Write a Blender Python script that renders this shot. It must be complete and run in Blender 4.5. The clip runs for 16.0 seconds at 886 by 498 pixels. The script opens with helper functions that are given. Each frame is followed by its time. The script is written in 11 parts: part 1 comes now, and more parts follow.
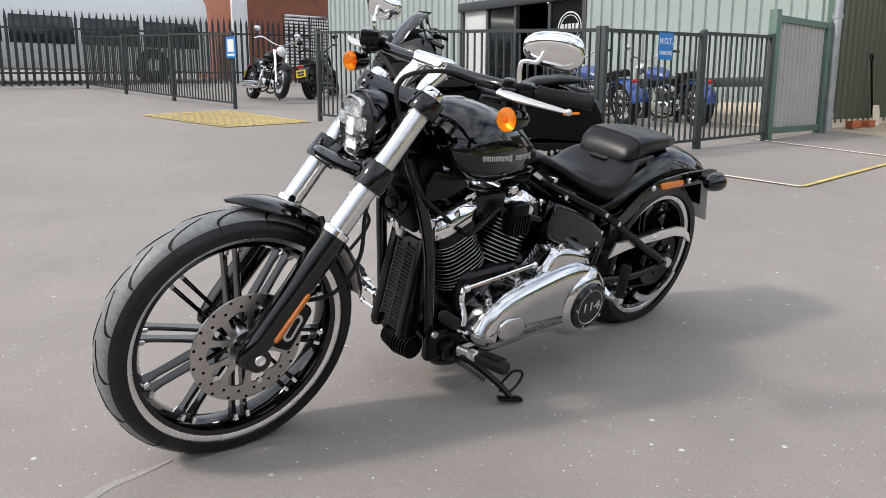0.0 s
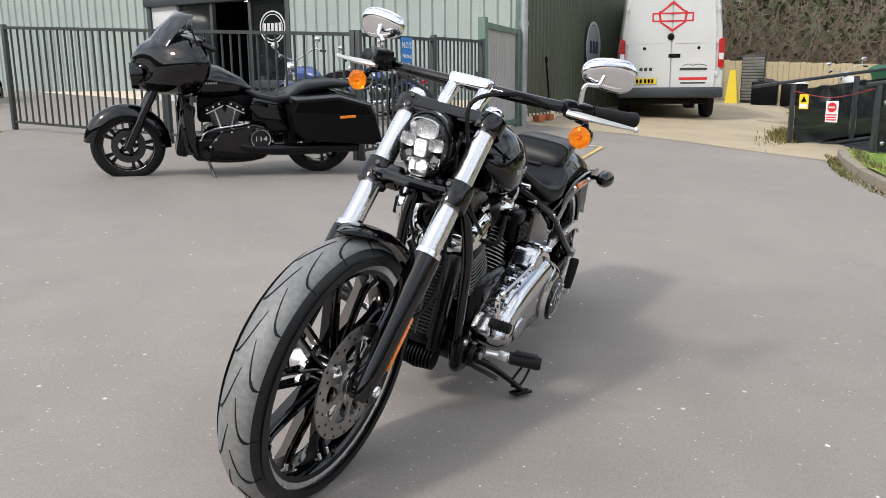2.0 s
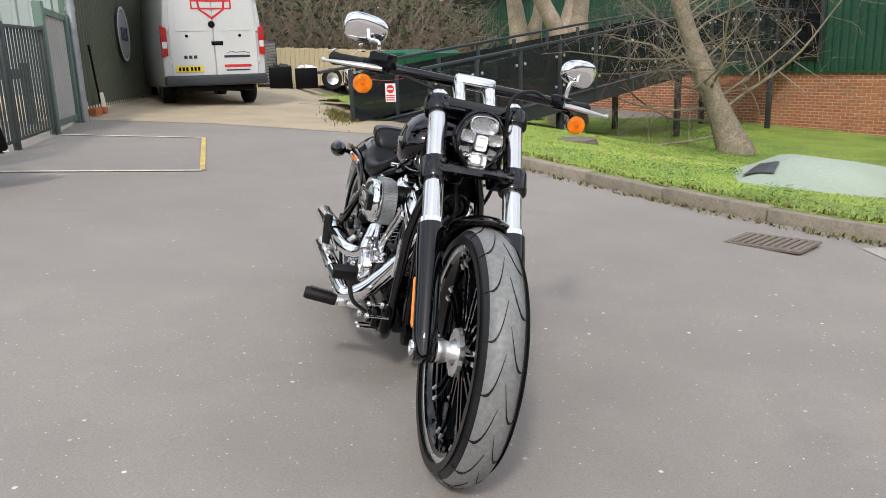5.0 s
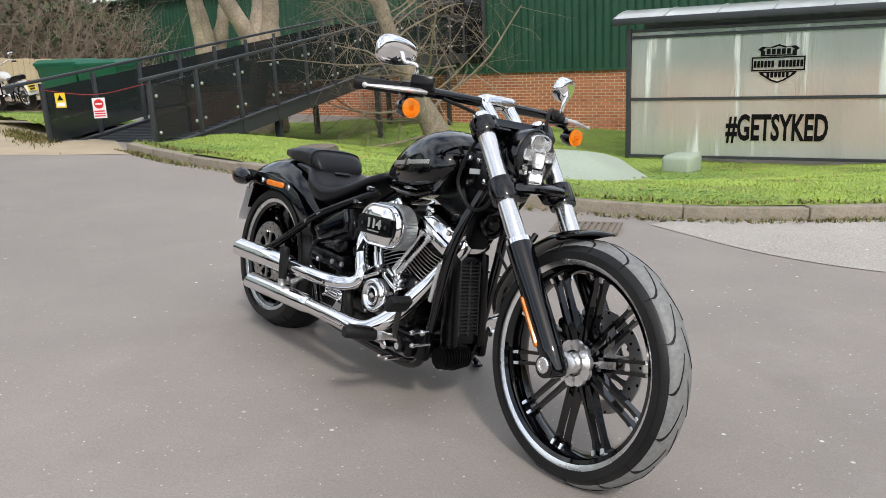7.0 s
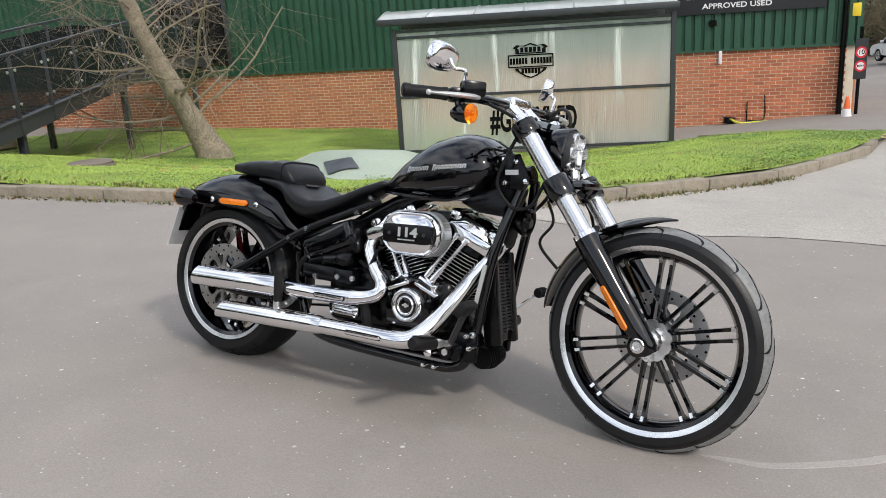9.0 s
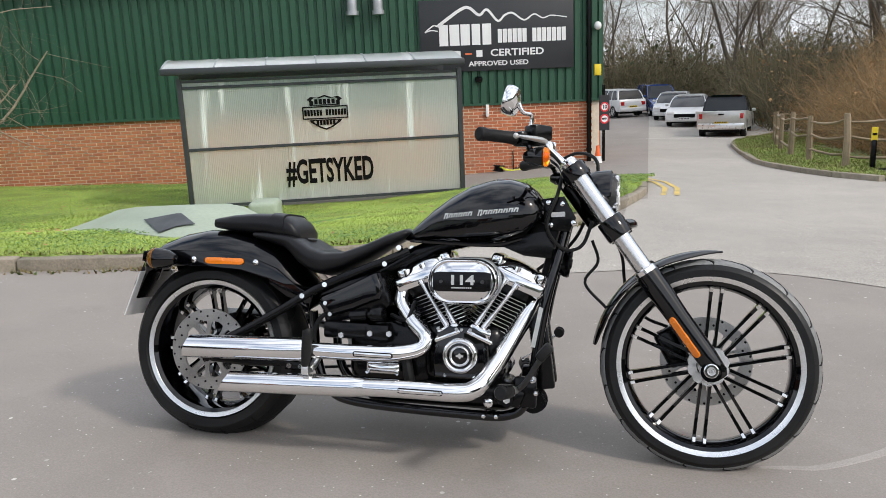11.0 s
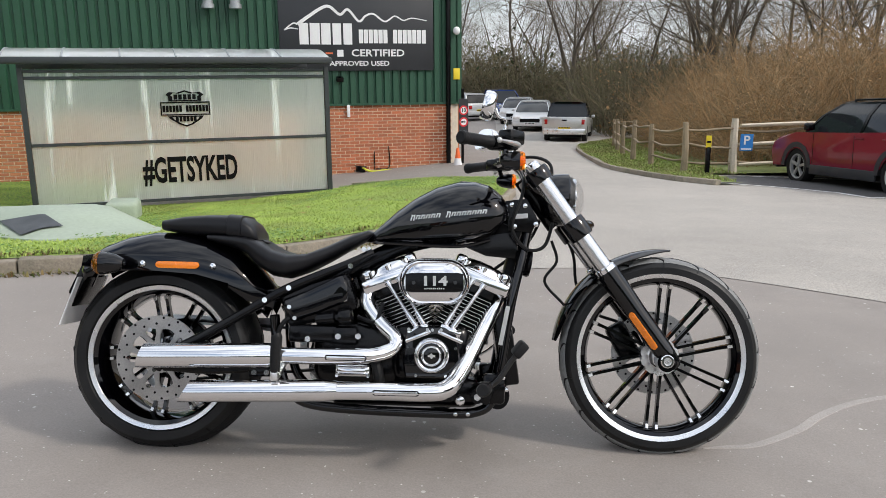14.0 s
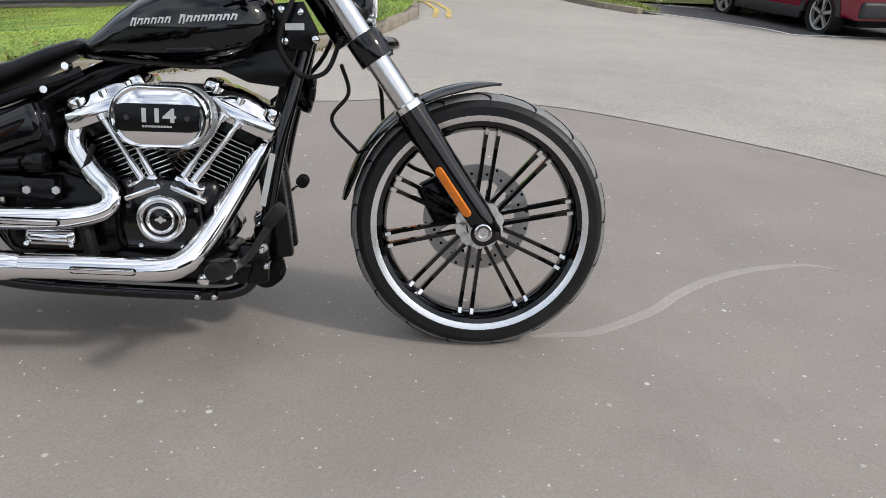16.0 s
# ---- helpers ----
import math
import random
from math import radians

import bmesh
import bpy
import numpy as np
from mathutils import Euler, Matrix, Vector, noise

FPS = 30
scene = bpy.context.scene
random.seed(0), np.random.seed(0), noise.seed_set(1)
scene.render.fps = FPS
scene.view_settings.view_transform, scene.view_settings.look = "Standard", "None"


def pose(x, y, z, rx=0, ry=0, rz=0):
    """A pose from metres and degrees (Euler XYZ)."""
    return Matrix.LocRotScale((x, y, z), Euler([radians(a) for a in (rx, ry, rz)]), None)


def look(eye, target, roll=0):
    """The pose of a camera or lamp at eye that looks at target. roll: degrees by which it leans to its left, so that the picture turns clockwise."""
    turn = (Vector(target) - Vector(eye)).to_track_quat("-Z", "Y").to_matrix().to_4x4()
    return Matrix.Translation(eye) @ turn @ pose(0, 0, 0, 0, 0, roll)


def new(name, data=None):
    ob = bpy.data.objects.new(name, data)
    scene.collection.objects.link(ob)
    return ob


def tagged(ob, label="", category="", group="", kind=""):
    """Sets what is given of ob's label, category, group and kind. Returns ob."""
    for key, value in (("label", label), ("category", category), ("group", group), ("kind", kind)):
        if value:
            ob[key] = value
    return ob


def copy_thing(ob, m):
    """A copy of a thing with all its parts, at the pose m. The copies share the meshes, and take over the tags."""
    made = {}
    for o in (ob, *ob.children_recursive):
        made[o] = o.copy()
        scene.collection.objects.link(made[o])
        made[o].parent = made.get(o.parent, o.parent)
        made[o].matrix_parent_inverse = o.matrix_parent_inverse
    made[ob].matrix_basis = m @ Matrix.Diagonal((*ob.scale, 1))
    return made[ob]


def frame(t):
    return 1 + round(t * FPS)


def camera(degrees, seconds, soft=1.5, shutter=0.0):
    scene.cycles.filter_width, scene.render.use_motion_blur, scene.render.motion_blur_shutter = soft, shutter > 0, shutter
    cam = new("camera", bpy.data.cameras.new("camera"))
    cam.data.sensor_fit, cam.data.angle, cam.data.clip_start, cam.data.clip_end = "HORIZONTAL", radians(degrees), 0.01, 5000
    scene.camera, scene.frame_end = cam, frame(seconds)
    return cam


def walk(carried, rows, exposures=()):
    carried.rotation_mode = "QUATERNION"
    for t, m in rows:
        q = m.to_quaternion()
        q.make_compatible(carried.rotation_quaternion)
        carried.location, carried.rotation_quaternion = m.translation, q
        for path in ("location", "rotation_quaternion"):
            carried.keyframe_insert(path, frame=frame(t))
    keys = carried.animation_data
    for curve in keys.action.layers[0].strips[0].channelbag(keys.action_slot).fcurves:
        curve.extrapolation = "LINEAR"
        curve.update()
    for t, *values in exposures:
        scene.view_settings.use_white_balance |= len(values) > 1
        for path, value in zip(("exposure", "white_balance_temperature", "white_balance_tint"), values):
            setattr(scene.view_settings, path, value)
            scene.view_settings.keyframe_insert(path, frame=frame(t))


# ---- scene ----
EXPOSURES = [(0.0, 0.74), (2.5, 0.68), (4.5, 0.62), (9.0, 0.60), (12.0, 0.56), (14.5, 0.53), (16.0, 0.42)]
cam = camera(59.4, 16.0, 0.5)
# seconds, place, tilt, lean, turn
PATH = [
    (0.0, 2.470, 1.867, 0.880, -11.33, 0.08, 141.22),
    (0.5, 2.655, 1.714, 0.902, -11.33, 0.16, 135.11),
    (1.0, 2.888, 1.556, 0.917, -11.29, -0.04, 128.96),
    (1.5, 3.060, 1.373, 0.919, -11.27, -0.13, 122.72),
    (2.0, 3.165, 1.124, 0.947, -11.68, -0.49, 116.71),
    (2.5, 3.318, 0.893, 0.950, -12.12, -0.71, 111.01),
    (3.0, 3.460, 0.676, 0.965, -12.44, -0.90, 105.45),
    (3.5, 3.518, 0.421, 0.970, -12.72, -1.08, 99.55),
    (4.0, 3.558, 0.200, 0.977, -13.05, -1.44, 93.21),
    (4.5, 3.608, -0.066, 1.003, -13.31, -1.57, 86.56),
    (5.0, 3.575, -0.325, 1.027, -13.50, -1.80, 79.88),
    (5.5, 3.495, -0.592, 1.054, -13.65, -2.01, 73.28),
    (6.0, 3.381, -0.860, 1.081, -13.79, -2.24, 66.85),
    (6.5, 3.249, -1.125, 1.106, -13.97, -2.49, 60.66),
    (7.0, 3.112, -1.379, 1.127, -14.24, -2.78, 54.82),
    (7.5, 2.960, -1.591, 1.135, -14.64, -3.09, 49.40),
    (8.0, 2.826, -1.812, 1.156, -15.01, -3.38, 44.23),
    (8.5, 2.605, -1.964, 1.170, -15.36, -3.45, 39.21),
    (9.0, 2.416, -2.069, 1.196, -15.32, -3.50, 34.39),
    (9.5, 2.177, -2.170, 1.207, -14.91, -3.40, 29.29),
    (10.0, 1.936, -2.263, 1.213, -14.20, -3.19, 24.20),
    (10.5, 1.707, -2.344, 1.215, -13.35, -2.87, 19.37),
    (11.0, 1.506, -2.411, 1.217, -12.52, -2.43, 15.06),
    (11.5, 1.347, -2.458, 1.224, -11.88, -1.85, 11.52),
    (12.0, 1.241, -2.466, 1.236, -11.61, -1.23, 8.89),
    (12.5, 1.175, -2.503, 1.245, -11.53, -0.64, 7.05),
    (13.0, 1.135, -2.520, 1.238, -11.54, -0.16, 5.58),
    (13.5, 1.111, -2.529, 1.245, -11.95, -0.41, 4.42),
    (14.0, 1.115, -2.501, 1.235, -12.75, -0.36, 3.39),
    (14.5, 1.198, -2.381, 1.219, -14.44, -0.11, 2.32),
    (15.0, 1.334, -2.260, 1.195, -17.02, 0.33, 1.23),
    (15.5, 1.438, -2.061, 1.133, -20.74, 1.40, -0.39),
    (16.0, 1.525, -1.831, 1.096, -25.29, 3.19, -2.56),
]
walk(cam, [(t, pose(x, y, z, 90 + tilt, 0, turn) @ pose(0, 0, 0, 0, 0, lean)) for t, x, y, z, tilt, lean, turn in PATH], EXPOSURES)

# ---- sky and sun ----
SUN_AZ, SUN_EL = 108.0, 42.0      # degrees: clockwise from +y, and above the horizon
world = bpy.data.worlds.new("sky")
scene.world = world
world.use_nodes = True
wn, wl = world.node_tree.nodes, world.node_tree.links
wn.clear()
w_out, w_bg = wn.new("ShaderNodeOutputWorld"), wn.new("ShaderNodeBackground")
sky = wn.new("ShaderNodeTexSky")
sky.sky_type, sky.sun_disc = "NISHITA", False
sky.sun_elevation, sky.sun_rotation = radians(SUN_EL), radians(SUN_AZ)
sky.air_density, sky.dust_density, sky.altitude = 1.0, 2.5, 50
w_tc, w_map = wn.new("ShaderNodeTexCoord"), wn.new("ShaderNodeMapping")
w_map.inputs["Scale"].default_value = (1.0, 1.0, 2.2)
w_noise, w_ramp, w_mix = wn.new("ShaderNodeTexNoise"), wn.new("ShaderNodeValToRGB"), wn.new("ShaderNodeMix")
w_noise.inputs["Scale"].default_value, w_noise.inputs["Detail"].default_value = 2.6, 7.0
w_ramp.color_ramp.elements[0].position, w_ramp.color_ramp.elements[1].position = 0.30, 0.62
w_mix.data_type = "RGBA"
w_mix.inputs["B"].default_value = (7.75, 8.1, 8.65, 1)
wl.new(w_tc.outputs["Generated"], w_map.inputs["Vector"])
wl.new(w_map.outputs["Vector"], w_noise.inputs["Vector"])
wl.new(w_noise.outputs["Fac"], w_ramp.inputs["Fac"])
wl.new(w_ramp.outputs["Color"], w_mix.inputs["Factor"])
wl.new(sky.outputs["Color"], w_mix.inputs["A"])
wl.new(w_mix.outputs["Result"], w_bg.inputs["Color"])
wl.new(w_bg.outputs["Background"], w_out.inputs["Surface"])
w_bg.inputs["Strength"].default_value = 0.113

sun_data = bpy.data.lights.new("sun", "SUN")
sun_data.energy, sun_data.angle, sun_data.color = 1.2, radians(6.0), (1.0, 0.95, 0.88)
sun = new("sun", sun_data)
_a, _e = radians(SUN_AZ), radians(SUN_EL)
sun.matrix_world = look((0, 0, 30), Vector((0, 0, 30)) - Vector((math.sin(_a) * math.cos(_e), math.cos(_a) * math.cos(_e), math.sin(_e))))

# ---- materials ----
def mat(name, col, rough=0.5, metal=0.0, spec=0.5, var=0.18, scale=6.0, fine=60.0, bump=0.08, coat=0.0, rand=0.0, dirt=0.0, dirtcol=(0.12, 0.1, 0.08)):
    """A surface with colour variation at two scales, fine relief and uneven gloss."""
    m = bpy.data.materials.new(name)
    m.use_nodes = True
    n, l = m.node_tree.nodes, m.node_tree.links
    b = n["Principled BSDF"]
    b.inputs["Metallic"].default_value = metal
    b.inputs["Coat Weight"].default_value = coat
    b.inputs["Specular IOR Level"].default_value = spec
    b.inputs["Coat Roughness"].default_value = 0.04
    tc = n.new("ShaderNodeTexCoord")
    big, small = n.new("ShaderNodeTexNoise"), n.new("ShaderNodeTexNoise")
    big.inputs["Scale"].default_value, big.inputs["Detail"].default_value = scale, 5.0
    small.inputs["Scale"].default_value, small.inputs["Detail"].default_value = fine, 3.0
    l.new(tc.outputs["Object"], big.inputs["Vector"]), l.new(tc.outputs["Object"], small.inputs["Vector"])
    add = n.new("ShaderNodeMath")
    add.operation = "ADD"
    l.new(big.outputs["Fac"], add.inputs[0]), l.new(small.outputs["Fac"], add.inputs[1])
    ramp = n.new("ShaderNodeMapRange")
    ramp.inputs["From Min"].default_value, ramp.inputs["From Max"].default_value = 0.6, 1.4
    ramp.inputs["To Min"].default_value, ramp.inputs["To Max"].default_value = 1 - var, 1 + var
    l.new(add.outputs[0], ramp.inputs["Value"])
    hsv = n.new("ShaderNodeHueSaturation")
    hsv.inputs["Color"].default_value = (*col, 1)
    value = ramp.outputs[0]
    if rand:
        oi, r2, mul = n.new("ShaderNodeObjectInfo"), n.new("ShaderNodeMapRange"), n.new("ShaderNodeMath")
        r2.inputs["To Min"].default_value, r2.inputs["To Max"].default_value = 1 - rand, 1 + rand
        mul.operation = "MULTIPLY"
        l.new(oi.outputs["Random"], r2.inputs["Value"]), l.new(r2.outputs[0], mul.inputs[0]), l.new(value, mul.inputs[1])
        value = mul.outputs[0]
    l.new(value, hsv.inputs["Value"])
    colour = hsv.outputs["Color"]
    if dirt:
        dn, dr, mix = n.new("ShaderNodeTexNoise"), n.new("ShaderNodeMapRange"), n.new("ShaderNodeMix")
        dn.inputs["Scale"].default_value, dn.inputs["Detail"].default_value = scale * 0.7, 8.0
        dr.inputs["From Min"].default_value, dr.inputs["From Max"].default_value = 0.5, 0.75
        dr.inputs["To Max"].default_value = dirt
        mix.data_type = "RGBA"
        l.new(tc.outputs["Object"], dn.inputs["Vector"]), l.new(dn.outputs["Fac"], dr.inputs["Value"])
        l.new(dr.outputs[0], mix.inputs["Factor"]), l.new(colour, mix.inputs["A"])
        mix.inputs["B"].default_value = (*dirtcol, 1)
        colour = mix.outputs["Result"]
    l.new(colour, b.inputs["Base Color"])
    rr = n.new("ShaderNodeMapRange")
    rr.inputs["From Min"].default_value, rr.inputs["From Max"].default_value = 0.3, 0.7
    rr.inputs["To Min"].default_value, rr.inputs["To Max"].default_value = max(0.0, rough * 0.8), min(1.0, rough * 1.2)
    l.new(big.outputs["Fac"], rr.inputs["Value"]), l.new(rr.outputs[0], b.inputs["Roughness"])
    if bump:
        bp = n.new("ShaderNodeBump")
        bp.inputs["Strength"].default_value, bp.inputs["Distance"].default_value = bump, 0.01
        l.new(small.outputs["Fac"], bp.inputs["Height"]), l.new(bp.outputs["Normal"], b.inputs["Normal"])
    return m


def glassy(name, col, rough=0.02, transmission=1.0, ior=1.45, alpha=1.0):
    m = bpy.data.materials.new(name)
    m.use_nodes = True
    b = m.node_tree.nodes["Principled BSDF"]
    b.inputs["Base Color"].default_value = (*col, 1)
    b.inputs["Roughness"].default_value = rough
    b.inputs["Transmission Weight"].default_value = transmission
    b.inputs["IOR"].default_value = ior
    b.inputs["Alpha"].default_value = alpha
    return m


def lit(name, col, strength):
    m = bpy.data.materials.new(name)
    m.use_nodes = True
    b = m.node_tree.nodes["Principled BSDF"]
    b.inputs["Base Color"].default_value = (*col, 1)
    b.inputs["Emission Color"].default_value = (*col, 1)
    b.inputs["Emission Strength"].default_value = strength
    return m


def ground_mat(name, base, speck, var, chip_scale, chip_cut, pale=0.25, rough=0.85, bump=0.35, grit=150.0, big_chips=0.33):
    """Tarmac: mottled binder, aggregate grain, pale stone chips, faint stains."""
    m = bpy.data.materials.new(name)
    m.use_nodes = True
    n, l = m.node_tree.nodes, m.node_tree.links
    b = n["Principled BSDF"]
    tc = n.new("ShaderNodeTexCoord")

    def noise_tex(scale, detail=5.0, rough_=0.55):
        t = n.new("ShaderNodeTexNoise")
        t.inputs["Scale"].default_value, t.inputs["Detail"].default_value, t.inputs["Roughness"].default_value = scale, detail, rough_
        l.new(tc.outputs["Object"], t.inputs["Vector"])
        return t.outputs["Fac"]

    def remap(v, a, z, lo, hi):
        r = n.new("ShaderNodeMapRange")
        for k, q in (("From Min", a), ("From Max", z), ("To Min", lo), ("To Max", hi)):
            r.inputs[k].default_value = q
        l.new(v, r.inputs["Value"])
        return r.outputs[0]

    def mul(a, c):
        q = n.new("ShaderNodeMath")
        q.operation = "MULTIPLY"
        l.new(a, q.inputs[0]), l.new(c, q.inputs[1])
        return q.outputs[0]

    def blend(fac, a, colb):
        x = n.new("ShaderNodeMix")
        x.data_type = "RGBA"
        l.new(fac, x.inputs["Factor"]), l.new(a, x.inputs["A"])
        x.inputs["B"].default_value = (*colb, 1)
        return x.outputs["Result"]

    big, mid, grain = noise_tex(0.35), noise_tex(2.2, 7.0, 0.65), noise_tex(grit, 3.0, 0.7)
    v = mul(mul(remap(big, 0.3, 0.7, 1 - var, 1 + var), remap(mid, 0.3, 0.7, 1 - var, 1 + var)), remap(grain, 0.25, 0.75, 1 - speck, 1 + speck))
    hsv = n.new("ShaderNodeHueSaturation")
    hsv.inputs["Color"].default_value = (*base, 1)
    l.new(v, hsv.inputs["Value"])
    col = hsv.outputs["Color"]
    # pale stone chips, a few of them large
    for scale, cut, seed in ((chip_scale, chip_cut, 0.0), (chip_scale * big_chips, chip_cut + (1 - chip_cut) * 0.55, 7.3)):
        vor = n.new("ShaderNodeTexVoronoi")
        vor.inputs["Scale"].default_value = scale
        mp = n.new("ShaderNodeMapping")
        mp.inputs["Location"].default_value = (seed, seed * 1.7, 0)
        l.new(tc.outputs["Object"], mp.inputs["Vector"]), l.new(mp.outputs["Vector"], vor.inputs["Vector"])
        sep = n.new("ShaderNodeSeparateColor")
        l.new(vor.outputs["Color"], sep.inputs["Color"])
        near = remap(vor.outputs["Distance"], 0.15, 0.22, 1.0, 0.0)
        rare = remap(sep.outputs["Red"], cut, cut + 0.01, 0.0, 1.0)
        col = blend(mul(mul(near, rare), remap(sep.outputs["Green"], 0, 1, 0.25, 1.0)), col, (0.72, 0.70, 0.66))
    # dusty scuffs
    dust = remap(noise_tex(2.4, 9.0, 0.75), 0.55, 0.78, 0.0, pale)
    col = blend(dust, col, (0.33, 0.31, 0.29))
    dark = remap(noise_tex(1.3, 8.0, 0.7), 0.58, 0.74, 0.0, 0.14)
    col = blend(dark, col, (0.05, 0.047, 0.045))
    l.new(col, b.inputs["Base Color"])
    b.inputs["Roughness"].default_value = rough
    l.new(remap(mid, 0.3, 0.7, rough * 0.85, min(1, rough * 1.12)), b.inputs["Roughness"])
    bp = n.new("ShaderNodeBump")
    bp.inputs["Strength"].default_value, bp.inputs["Distance"].default_value = bump, 0.004
    l.new(grain, bp.inputs["Height"]), l.new(bp.outputs["Normal"], b.inputs["Normal"])
    return m


def island_mat(name, cols, rough=0.8, spread=0.25, fine=40.0, patch=None, size=1.0):
    """Colour that changes from piece to piece of a joined mesh."""
    m = bpy.data.materials.new(name)
    m.use_nodes = True
    n, l = m.node_tree.nodes, m.node_tree.links
    b = n["Principled BSDF"]
    geo, ramp = n.new("ShaderNodeNewGeometry"), n.new("ShaderNodeValToRGB")
    while len(ramp.color_ramp.elements) < len(cols):
        ramp.color_ramp.elements.new(0.5)
    for i, (e, c) in enumerate(zip(ramp.color_ramp.elements, cols)):
        e.position, e.color = i / max(1, len(cols) - 1), (*c, 1)
    l.new(geo.outputs["Random Per Island"], ramp.inputs["Fac"])
    tc, nz, mr, hsv = n.new("ShaderNodeTexCoord"), n.new("ShaderNodeTexNoise"), n.new("ShaderNodeMapRange"), n.new("ShaderNodeHueSaturation")
    nz.inputs["Scale"].default_value = fine
    l.new(tc.outputs["Object"], nz.inputs["Vector"]), l.new(nz.outputs["Fac"], mr.inputs["Value"])
    mr.inputs["To Min"].default_value, mr.inputs["To Max"].default_value = 1 - spread, 1 + spread
    l.new(mr.outputs[0], hsv.inputs["Value"]), l.new(ramp.outputs["Color"], hsv.inputs["Color"])
    colour = hsv.outputs["Color"]
    if patch:
        pn, pr, px = n.new("ShaderNodeTexNoise"), n.new("ShaderNodeMapRange"), n.new("ShaderNodeMix")
        pn.inputs["Scale"].default_value, pn.inputs["Detail"].default_value = size, 6.0
        pr.inputs["From Min"].default_value, pr.inputs["From Max"].default_value, pr.inputs["To Max"].default_value = 0.48, 0.68, 0.75
        px.data_type = "RGBA"
        l.new(tc.outputs["Object"], pn.inputs["Vector"]), l.new(pn.outputs["Fac"], pr.inputs["Value"])
        l.new(pr.outputs[0], px.inputs["Factor"]), l.new(colour, px.inputs["A"])
        px.inputs["B"].default_value = (*patch, 1)
        colour = px.outputs["Result"]
    l.new(colour, b.inputs["Base Color"])
    b.inputs["Roughness"].default_value = rough
    return m


def clouded(name):
    """Fluted plastic sheet gone cloudy, with pale dribbles down it."""
    m = bpy.data.materials.new(name)
    m.use_nodes = True
    n, l = m.node_tree.nodes, m.node_tree.links
    b = n["Principled BSDF"]
    tc = n.new("ShaderNodeTexCoord")
    def streak(sx, sz, detail, a, z, lo, hi):
        mp, t, r = n.new("ShaderNodeMapping"), n.new("ShaderNodeTexNoise"), n.new("ShaderNodeMapRange")
        mp.inputs["Scale"].default_value = (sx, 0.3, sz)
        t.inputs["Scale"].default_value, t.inputs["Detail"].default_value = 1.0, detail
        for k, q in (("From Min", a), ("From Max", z), ("To Min", lo), ("To Max", hi)):
            r.inputs[k].default_value = q
        l.new(tc.outputs["Object"], mp.inputs["Vector"]), l.new(mp.outputs["Vector"], t.inputs["Vector"])
        l.new(t.outputs["Fac"], r.inputs["Value"])
        return r.outputs[0]
    drip, fine, cloud = streak(5.0, 0.45, 4.0, 0.60, 0.70, 0.0, 0.75), streak(60.0, 0.25, 2.0, 0.3, 0.7, 0.0, 0.05), streak(0.8, 0.9, 3.0, 0.35, 0.7, 0.0, 0.12)
    a1, a2 = n.new("ShaderNodeMath"), n.new("ShaderNodeMath")
    a1.operation = a2.operation = "ADD"
    l.new(drip, a1.inputs[0]), l.new(fine, a1.inputs[1]), l.new(a1.outputs[0], a2.inputs[0]), l.new(cloud, a2.inputs[1])
    inv = n.new("ShaderNodeMapRange")
    inv.inputs["To Min"].default_value, inv.inputs["To Max"].default_value = 0.82, 0.08
    l.new(a2.outputs[0], inv.inputs["Value"]), l.new(inv.outputs[0], b.inputs["Transmission Weight"])
    b.inputs["Base Color"].default_value = (0.89, 0.93, 0.90, 1)
    b.inputs["Roughness"].default_value, b.inputs["IOR"].default_value = 0.30, 1.25
    b.inputs["Coat Weight"].default_value, b.inputs["Coat Roughness"].default_value = 0.6, 0.12
    return m


M = {}
M["tarmac"] = ground_mat("tarmac", (0.274, 0.245, 0.221), 0.17, 0.09, 62.0, 0.915, 0.40, bump=0.14, big_chips=0.40)
M["old_tarmac"] = ground_mat("old_tarmac", (0.385, 0.355, 0.318), 0.45, 0.10, 60.0, 0.78, 0.30, bump=0.4, grit=85.0)
M["dark_tarmac"] = ground_mat("dark_tarmac", (0.085, 0.082, 0.080), 0.3, 0.15, 60.0, 0.95, 0.15, bump=0.3)
M["concrete"] = ground_mat("concrete", (0.44, 0.36, 0.25), 0.15, 0.14, 30.0, 0.97, 0.3)
M["kerbstone"] = mat("kerbstone", (0.29, 0.25, 0.195), 0.9, var=0.3, scale=9, fine=70, bump=0.5, rand=0.12, dirt=0.6, dirtcol=(0.13, 0.13, 0.08))
M["moss"] = mat("moss", (0.24, 0.33, 0.065), 0.95, var=0.4, scale=1.6, fine=40, bump=0.7, dirt=0.5, dirtcol=(0.17, 0.19, 0.06))
M["soil"] = mat("soil", (0.17, 0.20, 0.06), 0.95, var=0.4, scale=2.5, fine=30, bump=0.6, dirt=0.7, dirtcol=(0.13, 0.19, 0.05))
M["grass"] = island_mat("grass", [(0.30, 0.42, 0.075), (0.37, 0.49, 0.095), (0.43, 0.51, 0.12), (0.29, 0.44, 0.08)], 0.75, 0.3, 5.0, (0.20, 0.21, 0.06), 0.9)
M["verge_grass"] = island_mat("verge_grass", [(0.22, 0.33, 0.065), (0.29, 0.38, 0.085), (0.24, 0.20, 0.09), (0.22, 0.32, 0.065)], 0.8, 0.3, 5.0, (0.19, 0.15, 0.06), 0.5)
M["yellow_line"] = mat("yellow_line", (0.64, 0.47, 0.14), 0.8, var=0.3, scale=5, fine=50, bump=0.2, dirt=0.55, dirtcol=(0.2, 0.18, 0.15))
